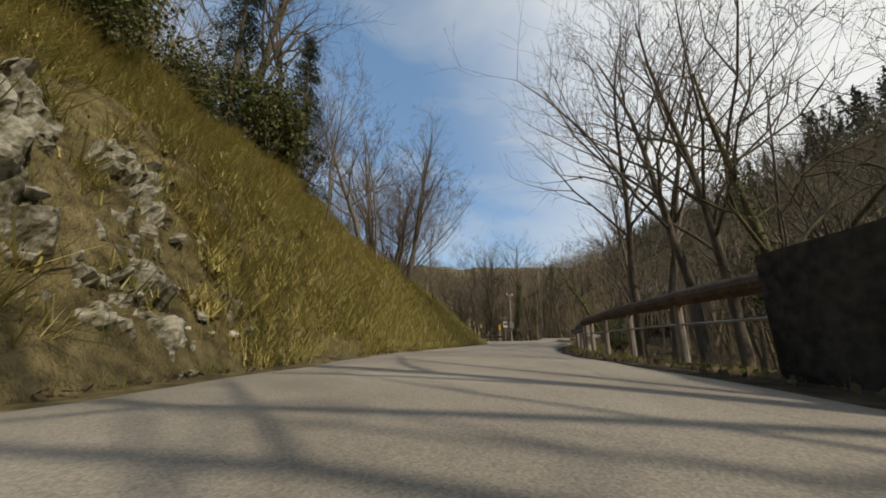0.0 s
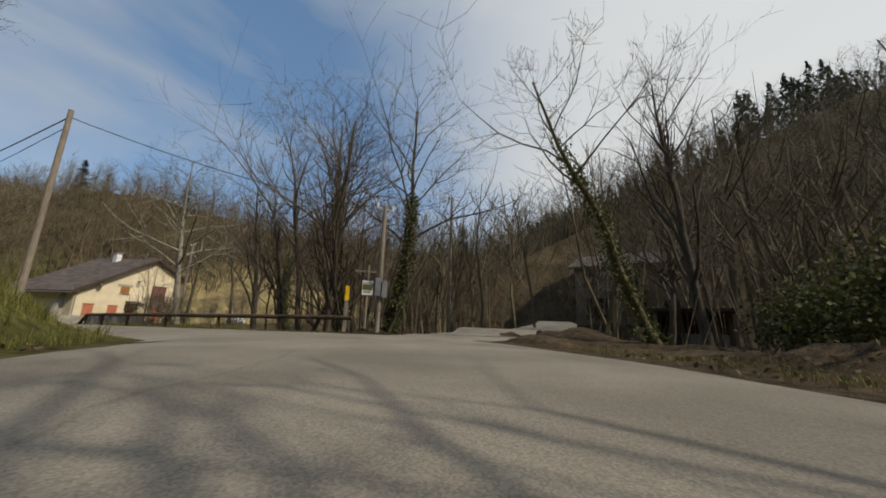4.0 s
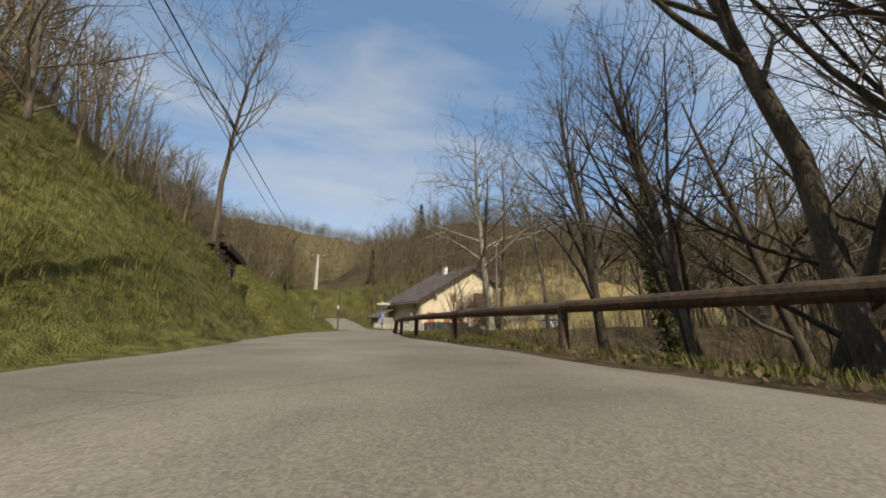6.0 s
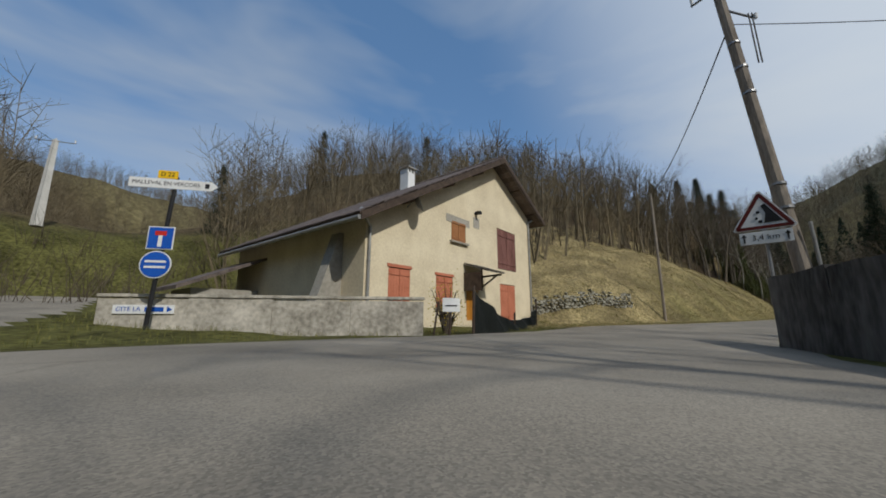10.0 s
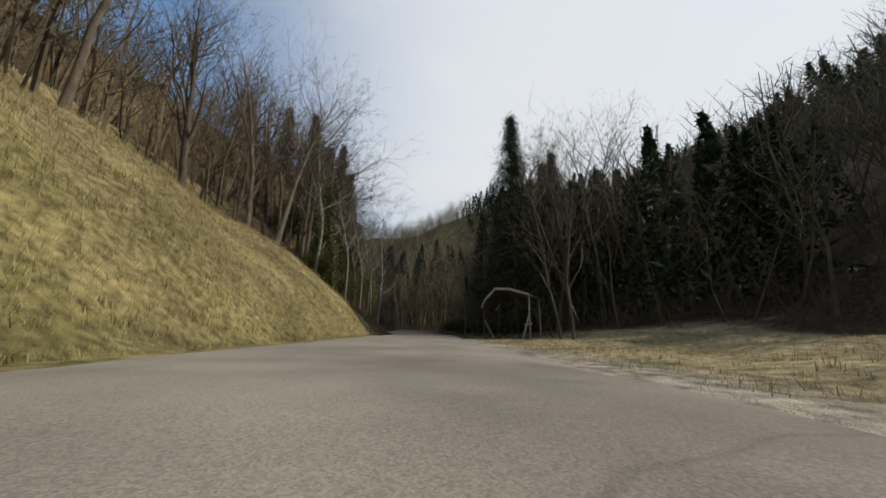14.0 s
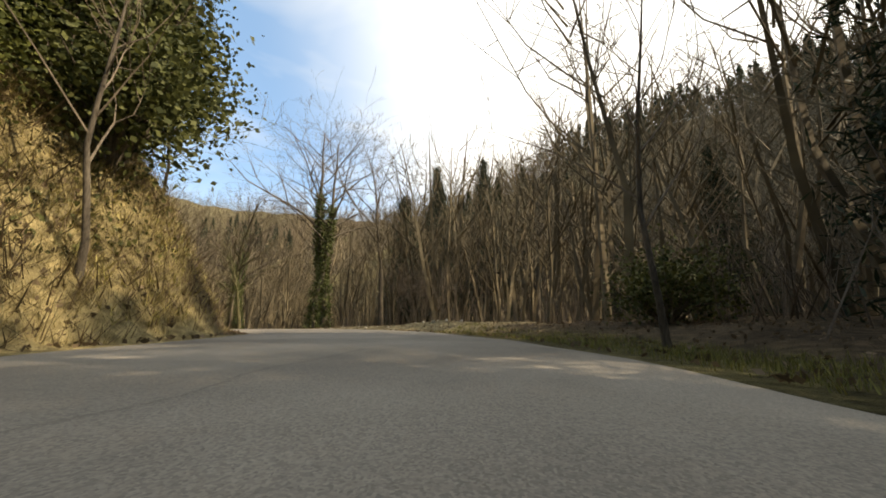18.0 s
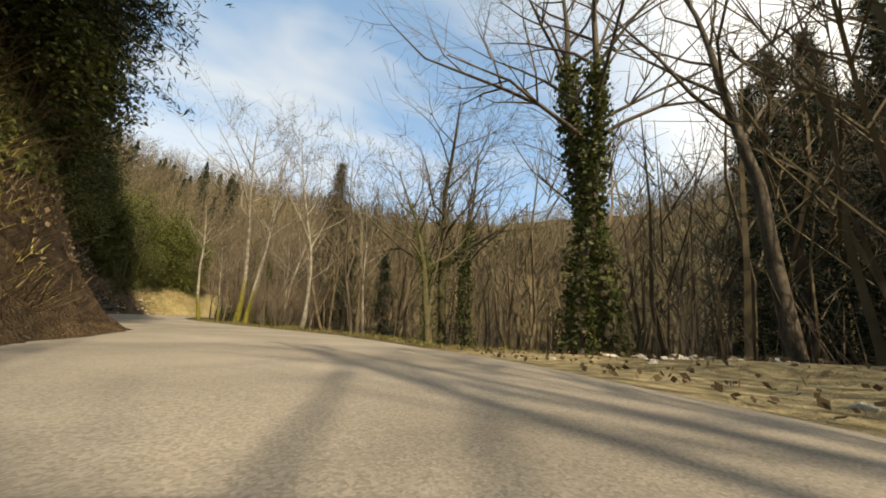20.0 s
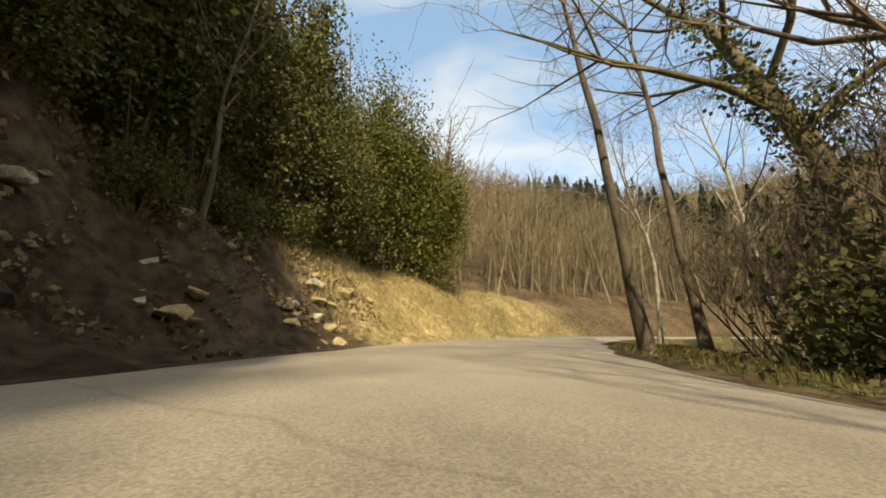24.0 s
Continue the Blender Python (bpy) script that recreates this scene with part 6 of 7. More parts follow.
for args in ((T1, 18, -13, 33, .8, (0, 3)), (T2, 21, -15, 120, .8, (0, 0)), (T3, 26, -15, 60, 1.0, (0, 0)), (T1, 16, -14, 190, 1.0, (0, 0)), (T2, 10, -15, 80, 1.1, (0, 0)), (T3, 23, -16, 150, 1.1, (0, 0)),
             (T2, 9, 8.5, 10, .8, (0, 5)), (T1, 12, 9.5, 100, .85, (0, 5)), (T3, 16, 7.5, 200, .85, (0, 8)), (T2, 20, 7.0, 300, .8, (0, 4)), (T3, 22, 9, 40, .8, (0, 0)), (T2, 25, 11, 140, .9, (0, 0)), (T1, 5, 11, 30, .8, (0, 0)),
             (T2, 31, 9.5, 20, .8, (0, 0)), (T1, 36, 11, 50, .75, (0, 0)), (T3, 40, 9, 160, .85, (0, 0)), (T1, 38, 8, 210, .8, (0, 0)), (T2, 46, 10, 260, .8, (0, 0)), (T1, 52, 12, 90, .9, (0, 0)),
             (CP1, 38.6, -6.9, 110, 1.15, (0, 0)), (T2, 39.4, -6.8, 110, .85, (0, 0)), (T5, 39.6, -6.6, 40, 1.0, (0, 0)), (T2, 39.2, -5.4, 230, .85, (0, 3)), (T5, 38.0, -7.6, 150, 1.0, (0, -4)), (T3, 42.4, -6.6, 10, .85, (0, 8)), (T2, 43.5, -6.8, 130, .75, (0, 5)), (T1, 40.7, -5.2, 20, .8, (0, -3)),
             (T5, 46, -9, 0, .8, (0, 0)), (T2, 48, -8, 90, .9, (0, 0)), (T3, 44, -11, 190, 1.0, (0, 0)),
             (CP1, 12.5, 9.2, 80, .8, (0, 0)), (CP1, 41.0, 7.6, 50, .8, (0, 0)), (CP2, 60.5, -6.6, 0, .6, (0, 0)), (CP1, 69.0, -11.5, 0, .4, (0, 0)), (T1, 71.5, -13.5, 70, .9, (0, 0)), (CP1, 66.0, -14.0, 140, .5, (0, 0)), (CP2, 62.5, -7.8, 90, .6, (0, 0)), (CP2, 58.5, -6.4, 200, .6, (0, 0)), (CP2, 168.5, -7.5, 0, .9, (0, 0)), (CP2, 143.0, -3.6, 0, .8, (0, 0)), (CP2, 152.5, -4.0, 60, .9, (0, 0)), (CP2, 188, -5.2, 30, .9, (0, 0)), (CP2, 196.5, -4.8, 70, 1.0, (0, 0)), (CP2, 203.5, -5.5, 10, 1.1, (0, 0)), (CP1, 198, -9, 10, .9, (0, 0)), (CP1, 206, -8, 100, 1.0, (0, 0)), (T3, 96, -15, 30, 1.15, (0, 0)), (T2, 99, -14, 130, .9, (0, 0)), (T3, 92, -16, 200, 1.1, (0, 0)), (T1, 104, -15, 50, .9, (0, 0)), (T2, 88, -19, 100, .9, (0, 0)),
             (T1, 117, -19, 210, 1.0, (0, 0)), (T1, 111, -20, 260, 1.1, (0, 0)), (T4, 124, -18, 260, 1.1, (0, 0)),
             (T5, 140.2, 7.3, 0, .95, (0, 0)), (T1, 135.3, 11, 40, .85, (0, 0)), (T2, 131, 12, 140, .8, (0, 0)), (T1, 127, 13, 200, .85, (0, 0)), (T2, 122, 14, 20, .8, (0, 0)), (T1, 118, 15, 90, .8, (0, 0)), (T4, 145, 6.2, 30, 1.0, (0, 0)), (T3, 147, 7.0, 120, .95, (0, 0)), (T4, 143, 8, 10, 1.1, (0, 0)),
             (T4, 149.5, 5.6, 90, .9, (0, 14)), (T4, 152.5, 6.2, 190, .9, (0, 10)), (T4, 141, 6.6, 40, .9, (0, 0)), (T4, 155, 6.8, 20, 1.0, (0, 8)), (T4, 138.4, 8.0, 80, 1.0, (0, 0)), (T4, 149, 12.5, 80, 1.0, (0, 0)), (T2, 152, 13, 130, 1.0, (0, 0)), (T4, 155, 12, 210, .9, (0, 0)), (T1, 147, 14, 20, 1.0, (0, 0)), (T2, 150.5, 16, 70, 1.0, (0, 0)), (T11, 147.5, 5.8, 0, .8, (0, 0)), (T1, 139, 9, 300, .8, (0, 0)), (T5, 157.2, -6.2, 60, .8, (0, 0)), (T4, 151.9, -4.0, 10, .7, (0, 0)), (T5, 175.8, -12.2, 90, 1.0, (0, 0)),
             (T2, 156, -8, 40, .9, (0, 0)), (T1, 150, -9, 140, .9, (0, 0)), (T2, 145, -8, 250, .9, (0, 0)), (T1, 170.8, -9, 0, .9, (0, 0)), (T5, 172.8, -5.8, 200, .95, (0, 0)), (T5, 172.9, -7.3, 20, 1.1, (0, 0)),
             (T6, 175.1, -3.5, 70, .55, (0, 0)), (T2, 167, -15, 330, .9, (0, 4)), (T1, 166, -17, 30, .9, (0, 4)), (T4, 180.0, -4.9, 0, .7, (0, 0)), (T5, 182.7, -11.3, 120, .8, (0, 0)), (T5, 178.3, -9.1, 330, .9, (0, 0)), (T6, 177.6, -6.3, 200, 1.0, (0, 0)),
             (T4, 184.8, -4.7, 100, 1.0, (0, 0)), (T4, 189.8, -6.2, 300, .95, (0, 0)), (T4, 192.5, -7.0, 20, .9, (0, 0)), (T3, 203.1, -4.2, 10, .9, (0, 0)),
             (T5, 200, -7, 80, .8, (0, 0)), (T4, 192, -8, 140, 1.0, (0, 0)), (T4, 212, -6, 0, .9, (0, 0)), (T4, 198, -10, 240, 1.0, (0, 0)), (T4, 216, -3.5, 90, .9, (0, 0))):
    tree(args[0], s=args[1], lat=args[2], turn=args[3], size=args[4], tilt=args[5])
for m_, xy_, turn_, size_, lean_ in ((T1, (8.5, 11.4), 0, 1.1, (.0, 0)), (T1, (9.3, 10.9), 70, 1.05, (.03, 0)), (T1, (8.1, 14.6), 140, .95, (.0, 0)), (T1, (8.8, 13.9), 200, .95, (.02, 0)), (T6, (8.6, 8.6), 90, 1.2, (.22, .05)),
                                    (T2, (10.6, 18.8), 60, .9, (.08, .06)), (T1, (7.4, -3.0), 30, 1.0, (-.1, 0)), (T2, (8.2, -7.0), 80, 1.0, (-.1, 0)), (T1, (6.8, -10.5), 150, 1.0, (-.1, 0)), (T1, (10.5, 1.5), 220, 1.0, (-.05, 0)),
                                    (T1, (-18.4, 46.2), 300, .95, (.05, -.1)), (T9, (-6.4, 57.3), 0, 1.0, (-.10, .0)), (T11, (-5.9, 57.8), 50, 1.1, (.03, .0)), (T10, (21.4, 124.4), -60, 1.0, (.10, .08)),
                                    (T2, (22.0, 130.5), 30, .8, (.05, 0)), (T1, (17.5, 127.0), 80, .8, (.1, 0)), (T2, (14.0, 122.5), 120, .75, (.1, 0)), (T1, (19.0, 131.0), 200, .8, (.05, 0)), (T3, (15.5, 125.0), 20, .9, (.15, -.05)), (T1, (11.5, 119.5), 260, .8, (.1, 0)),
                                    (T2, tuple(along(139.5, -9.5)[:2]), 10, 1.0, (-.05, 0)), (T2, tuple(along(141.6, -8.0)[:2]), 70, 1.0, (-.05, 0)), (T2, tuple(along(143.6, -9.6)[:2]), 130, 1.05, (-.05, 0)), (T1, tuple(along(141, -11.5)[:2]), 190, 1.0, (0, 0)), (T2, tuple(along(145.4, -9.0)[:2]), 250, 1.0, (0, 0)), (T1, tuple(along(137.8, -10.5)[:2]), 310, .9, (0, 0)),
                                    (T12, (10.96, 159.2), 0, .68, (-.13, -.04)), (T12, (11.25, 160.3), 80, .5, (-.03, 0)), (T12, (15.2, 157.8), 150, 1.0, (-.03, 0)), (T12, (15.5, 158.1), 200, .9, (.05, 0)), (T12, (16.4, 157.2), 260, .75, (.02, 0)),
                                    (T11, (3.47, 168.0), 0, 1.0, (-.16, -.05)), (T11, (4.2, 168.7), 120, .8, (-.02, .0)), (T6, (6.7, 167.5), 35, 1.25, (-.12, .02)), (CP3, (-3.6, 24.6), 0, 1.0, (.12, 0)), (CP2, (5.6, 168.9), 0, .9, (0, 0)), (CP2, (6.4, 169.4), 90, .9, (0, 0))):
    tree(m_, xy=xy_, turn=turn_, size=size_, lean=lean_)
tree(T7, xy=(15.0, 32.6), turn=0, size=1.05, label="leaning bare tree hung with moss beside the lane")
tree(T2, xy=(17.5, 33.0), turn=90, size=0.8)
tree(T3, xy=(20.5, 37.0), turn=40, size=0.9)
for i, (s, lat) in enumerate(((13, -3.9), (16.5, -4.2), (24.5, -6.5), (27, -7.5), (38.8, -5.4), (42, -4.6), (50, -4.2), (53, -3.8), (60, -7), (63, -6.5), (128, -5), (131, -5.5), (148, -3.4), (154, -3.2), (150, -6), (158, -3.0), (176.5, -4.5), (179, -3.6),
                               (186.5, -3.6), (191.5, -3.2), (198.5, -3.4), (200.6, -3.0), (203, -3.0), (182, -5.8), (169, -8), (166.5, -7.5), (5, -4.4), (20, 5.2), (10, 5.4), (14, 5.6), (86, 9), (144, 3.8), (151, 5.0), (160, 4.6), (205, 4.4), (170, 4.2))):
    tree(T8, s=s, lat=lat, turn=i * 67, size=0.6 + 0.1 * (i % 6), tilt=(5 * math.sin(i), 6 * math.cos(i * 2)))

SP1 = spruce(31, 16, 3.2, "tall dark spruce at the edge of the wood", dense=3.4)
SP2 = spruce(32, 11, 2.2, "smaller dark spruce in the wood", dense=1.7)
for i, (m, s, lat, sc) in enumerate(((SP1, 138.4, -5.2, 1.0), (SP2, 139.6, -7.8, .8), (SP2, 141.6, -8.8, 1.0), (SP2, 143.6, -8.4, 1.1), (SP2, 140.4, -11, .95), (SP2, 143, -12, 1.1), (SP2, 138.2, -9.6, .85), (SP2, 142.2, -6.4, .9), (SP2, 145.2, -6.6, 1.2), (SP2, 148.4, -7.2, 1.3), (SP2, 151.4, -7.6, 1.35), (SP1, 144.6, -10.6, 1.0), (SP1, 148, -11.2, 1.05), (SP1, 151.6, -12, 1.05), (SP2, 154.0, -7.0, 1.3), (SP2, 157.5, -8.5, 1.3), (SP2, 162, -14, .8), (SP1, 170.5, -17, .9), (SP1, 173, -20, .95), (SP1, 168.5, -15.5, .9), (SP2, 171.5, -13.5, 1.1), (SP2, 155, -11, 1.3), (SP1, 145, -15, .85), (SP1, 150, -16, .9), (SP1, 155, -16, 1.1), (SP1, 172.3, -25.9, 1.3), (SP2, 182.0, -7.4, .55),
                                      (SP1, 203, -11.5, 1.15), (SP2, 166, -22, 1.0), (SP1, 128, -22, .65), (SP1, 118, -25, .65), (SP2, 112, -27, .9), (SP2, 195, -12, .9), (SP1, 108, -30, .65), (SP1, 169.5, 6.4, .95), (SP1, 172.2, 6.0, 1.25), (SP1, 174.8, 5.8, 1.25), (SP1, 177.0, 6.2, 1.2), (SP1, 179.5, 5.8, 1.2), (SP1, 182, 6.2, 1.2), (SP1, 184.5, 6.0, 1.2), (SP1, 187, 6.2, 1.2), (SP1, 190, 6.4, 1.2), (SP1, 193, 6.6, 1.1), (SP1, 196, 6.8, 1.1), (SP1, 176.5, 8.6, 1.3), (SP1, 181.5, 8.8, 1.3), (SP1, 186, 9.0, 1.3), (SP2, 188, 11, 1.0), (SP2, 196, 10.5, 1.0), (SP2, 203, 10.5, 1.0), (SP2, 172, 10, .9), (SP2, 207.5, 9.0, .9))):
    tree(m, s=s, lat=lat, turn=i * 50, size=sc)
for xy, sc in (((-5.9, 12.9), .75), ((-7.4, 10.5), .8), ((-52, 118), 1.1), ((-33, 122), 1.0), ((-47, 92), .7)):
    tree(SP2, xy=xy, size=sc)

SH1 = shrub(41, 1.7, 1.5, 2.6, 6000, "dense dark evergreen shrub on the bank", leaf=0.11)
SH2 = shrub(42, 1.2, 1.2, 1.5, 4500, "low evergreen bush with small leaves", name="low_bush", leaf=0.08)
for i, (m, s, lat, sc) in enumerate(((SH1, 139, 8.2, .8), (SH1, 142, 7.2, .75), (SH1, 144.5, 7.4, .8), (SH1, 147.5, 7.4, .85), (SH1, 163, 5.4, 1.2), (SH1, 166, 6.0, 1.6), (SH1, 169, 6.4, 1.7), (SH1, 172, 6.6, 1.8), (SH1, 175, 6.6, 1.7),
                                      (SH1, 178, 6.8, 1.8), (SH1, 181, 6.9, 1.7), (SH1, 184, 7.0, 1.8), (SH1, 187.5, 7.0, 1.7), (SH1, 191, 7.2, 1.8), (SH1, 194, 7.0, 1.8), (SH1, 197, 7.0, 1.6), (SH1, 201, 9.5, 2.3), (SH1, 206, 9.5, 2.2), (SH1, 209, 9.0, 1.8), (SH1, 198, 9.5, 2.3), (SH1, 177, 9.5, 2.2), (SH1, 185, 9.8, 2.2), (SH1, 193, 9.8, 2.2), (SH1, 170, 9.5, 2.0),
                                      (SH1, 203.0, 4.7, .5), (SH1, 204.2, 4.4, .4), (SH1, 205.6, 4.6, .45), (SH1, 206.8, 4.4, .4), (SH1, 193.5, 5.4, .7), (SH1, 196.5, 5.5, .75), (SH1, 199.5, 5.4, .7), (SH1, 201.5, 5.2, .6), (SH2, 4, 6.5, 1.1), (SH2, 7, 8.0, 1.2), (SH1, 9.5, 7.6, 1.2), (SH1, 1.0, 8.6, 1.4), (SH2, 36.5, -10.5, .4), (SH2, 25.5, -6.2, 1.0), (SH2, 27.5, -7.0, 1.1), (SH2, 29, -9.0, 1.2), (SH2, 186, -5.0, .6), (SH2, 200.5, -4.6, 1.1), (SH2, 204.5, -4.4, 1.2),
                                      (SH2, 62, -8.5, .9), (SH1, 137, -6.5, .9), (SH1, 142, -5.5, .8), (SH2, 155, -4.6, 1.0), (SH2, 147, -4.2, .9), (SH2, 160, -5.6, 1.1), (SH2, 178, -6, .9), (SH2, 190, -5.4, .9), (SH1, 76, 34, 1.2))):
    tree(m, s=s, lat=lat, turn=i * 77, size=sc)


SH3 = shrub(43, 2.3, 2.1, 6.2, 12500, "tall dark evergreen thicket on the bank", name="evergreen_thicket", leaf=0.14)
for i, (s, lat, sc) in enumerate(((148.5, 10.5, .8), (151.5, 10.4, .9), (154.5, 10.8, .8), (151, 14, .8), (164.5, 6.6, 1), (167.5, 6.6, 1.1), (170.5, 6.8, 1.15), (173.8, 7.2, 1.15), (177, 5.8, 1.2),
                                  (180.5, 6.0, 1.2), (184, 6.0, 1.2), (187.5, 6.0, 1.2), (177.5, 8.4, 1.7), (180.5, 8.2, 1.8), (183.5, 8.2, 1.8), (186.5, 8.4, 1.8), (189.5, 8.4, 1.6), (191, 6.6, 0.85), (194.5, 6.4, 0.85), (198, 6.2, 0.85), (201.0, 5.2, .9), (199.2, 5.4, .95), (202.8, 5.3, .9), (204.5, 5.7, .9), (206.0, 6.0, .8), (205.2, 4.9, .6), (206.8, 4.9, .6), (208.2, 5.2, .6), (207.6, 6.6, .9), (203.2, 5.4, .55), (204.4, 5.0, .5), (205.6, 5.5, .5), (202.2, 4.9, .45), (209.6, 5.4, .6), (197.5, 5.6, 1.0), (200.2, 7.4, 1.2), (203.6, 7.8, 1.2), (213, 7.6, 0.95), (216, 8.4, 0.9), (203.5, 9.8, 1.3), (208.5, 10.0, 1.2), (212.5, 10.5, 1.1), (2, 7.6, 0.7), (5, 8.6, 0.8), (-1.5, 7.8, .8))):
    tree(SH3, s=s, lat=lat, turn=i * 71, size=sc)


SH4 = shrub(45, 2.6, 2.4, 9.5, 30000, "tall feathery evergreen with drooping sprays above the cut slope", name="tall_evergreen", leaf=0.15, material=M_BOX)
for i, (s, lat, sc) in enumerate(((203.5, 7.8, .7), (206.0, 7.2, .7), (208.8, 6.6, 0.8), (211.5, 6.8, 0.85), (213.6, 6.2, .85), (215.4, 5.8, .75), (200.5, 8.2, .8))):
    tree(SH4, s=s, lat=lat, turn=i * 71, size=sc)
SH5 = shrub(46, 2.1, 1.9, 4.4, 9000, "airy evergreen bush with small yellow-green leaves on the bank", name="airy_bush", leaf=0.11, material=M_BOX)
for i, (s, lat, sc) in enumerate(((151.2, 7.0, 0.8), (153.6, 6.8, 0.95), (156.2, 6.8, 1.0), (158.8, 7.2, 0.8), (148.6, 8.4, .8))):
    tree(SH5, s=s, lat=lat, turn=i * 71, size=sc)


# ---- woods on the hillsides ----
def woods():
    rng = np.random.default_rng(77)
    kinds = []
    for k in range(6):
        g = np.random.default_rng(100 + k)
        seg, p = [], np.zeros(3)
        for i in range(3):
            q = p + np.array([g.normal(0, .25), g.normal(0, .25), 3.3])
            seg.append((*p, *q, .11 - .03 * i, .08 - .03 * i))
            p = q
        for i in range(11):
            zb, an = g.uniform(2.8, 8.6), g.random() * 6.283
            ln = (11 - zb) * g.uniform(.28, .45)
            r0 = np.array([0, 0, zb])
            m1 = r0 + np.array([math.cos(an), math.sin(an), 1.1]) * ln * .55
            e1 = m1 + np.array([math.cos(an) * .6, math.sin(an) * .6, 1.3]) * ln * .6
            seg += [(*r0, *m1, .032, .02), (*m1, *e1, .02, .008)]
            for j in range(4):
                q1 = m1 + (e1 - m1) * g.random() * .7
                t2 = q1 + np.array([g.normal(0, .7), g.normal(0, .7), g.uniform(.3, 1.3)]) * ln * .5
                seg.append((*q1, *t2, .014, .006))
        kinds.append(tubes(np.array(seg), 3))
    plain = []
    for k in range(4):
        g = np.random.default_rng(140 + k)
        top = np.array([g.normal(0, .5), g.normal(0, .5), 9.4])
        mid = top * .48 + np.array([g.normal(0, .2), g.normal(0, .2), 0])
        seg = [(0, 0, 0, *mid, .050, .034), (*mid, *top, .034, .009)]
        for i in range(15):
            f = .22 + .75 * i / 15
            q1 = mid * f / .48 if f < .48 else mid + (top - mid) * (f - .48) / .52
            an, ln = g.random() * 6.283, g.uniform(1.6, 3.6) * (1.15 - .6 * f)
            q2 = q1 + np.array([math.cos(an), math.sin(an), .85]) * ln * .75
            seg.append((*q1, *q2, .028, .009))
            q3 = (q1 + q2) / 2
            seg.append((*q3, *(q3 + np.array([g.normal(0, .6), g.normal(0, .6), 1.0]) * ln * .5), .014, .006))
        plain.append(tubes(np.array(seg), 3))
    n = 100000
    x, y = rng.uniform(-230, 200, n), rng.uniform(-40, 330, n)
    z, s, e, left = land(x, y)
    dist = near_road(x, y)[2]
    keep = np.where(left, dist > np.where((s > 72) & (s < 94), 24, np.where((s > 50) & (s <= 72), 16.5, np.where((s >= 94) & (s < 142), 14.5, np.where(s > 208, 7.5, 12.5)))), dist > np.where((s > 84) & (s < 130), 16, np.where((s > 130) & (s < 172), 6.5, np.where(s > 172, 9.0, np.where((s > 50) & (s < 84), 26, 15)))))
    keep &= (dist < np.where(x < -40, 230, 150)) & (rng.random(n) < np.clip(1.2 - dist / 110, 0.25, 1))
    keep &= ~((s > 66) & (s < 90) & left & (dist < 24) & (y < 100))
    keep &= (np.hypot(x - 25, y - 50) > 9) & (np.hypot(x - 37, y - 60) > 7)
    lane = np.min(np.hypot(x[:, None] - side_a[None, :, 0], y[:, None] - side_a[None, :, 1]), 1)
    keep &= lane > 8
    k_ = np.clip((x + 21) * -0.79 + (y - 63) * 0.61, 0, 260)
    keep &= (np.hypot(x + 21 + 0.79 * k_, y - 63 - 0.61 * k_) > 5 + 0.05 * k_) | (k_ > 120) | (k_ < 1)
    more = left & (s > 92) & (s < 168) & (dist > 13) & (dist < 55) & (rng.random(n) < 0.9)
    far = (x < -100) & (y > 100) & (rng.random(n) < 0.5)
    near_lane = (x > 28) & (x < 60) & (y > 48) & (y < 84) & (np.hypot(x - 37, y - 60) > 7) & (lane > 6)
    ii = np.concatenate([np.nonzero(keep)[0][:19500], np.nonzero(more & ~keep)[0][:1500], np.nonzero(far & ~keep & ~more)[0][:2600], np.nonzero(near_lane & ~keep)[0][:500]])
    V, F, off = [], [], 0
    for i in ii:
        v, f = kinds[i % 6] if dist[i] < 32 else plain[i % 4]
        a, sc = rng.random() * 6.283, rng.uniform(0.5, 1.3)
        c, d = math.cos(a) * sc, math.sin(a) * sc
        hx, hy = rng.normal(0, 0.11, 2)
        w = np.empty_like(v)
        w[:, 0], w[:, 1], w[:, 2] = v[:, 0] * c - v[:, 1] * d + x[i] + v[:, 2] * hx, v[:, 0] * d + v[:, 1] * c + y[i] + v[:, 2] * hy, v[:, 2] * sc + z[i] - 0.3
        V.append(w), F.append(f + off)
        off += len(v)
    o = arr("bare_woods", np.concatenate(V), np.concatenate(F), M_WOODS)
    tagged(o, "bare brown deciduous woods covering the hillsides", "woods", kind="stuff")
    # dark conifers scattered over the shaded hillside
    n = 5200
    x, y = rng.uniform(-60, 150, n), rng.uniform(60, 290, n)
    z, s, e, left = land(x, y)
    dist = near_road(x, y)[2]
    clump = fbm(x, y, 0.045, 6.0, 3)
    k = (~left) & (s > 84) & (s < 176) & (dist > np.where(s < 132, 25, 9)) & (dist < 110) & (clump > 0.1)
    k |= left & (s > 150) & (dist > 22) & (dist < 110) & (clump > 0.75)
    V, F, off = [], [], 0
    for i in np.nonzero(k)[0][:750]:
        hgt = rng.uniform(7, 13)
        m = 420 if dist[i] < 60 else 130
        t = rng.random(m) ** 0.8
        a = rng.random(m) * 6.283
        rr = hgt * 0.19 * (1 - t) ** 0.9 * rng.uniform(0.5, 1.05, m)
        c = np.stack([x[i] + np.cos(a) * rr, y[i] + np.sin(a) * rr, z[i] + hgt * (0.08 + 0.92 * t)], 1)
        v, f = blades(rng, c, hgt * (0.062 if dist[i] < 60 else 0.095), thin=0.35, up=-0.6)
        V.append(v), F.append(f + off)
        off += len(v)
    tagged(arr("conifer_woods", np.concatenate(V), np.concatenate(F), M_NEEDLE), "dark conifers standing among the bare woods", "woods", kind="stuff")
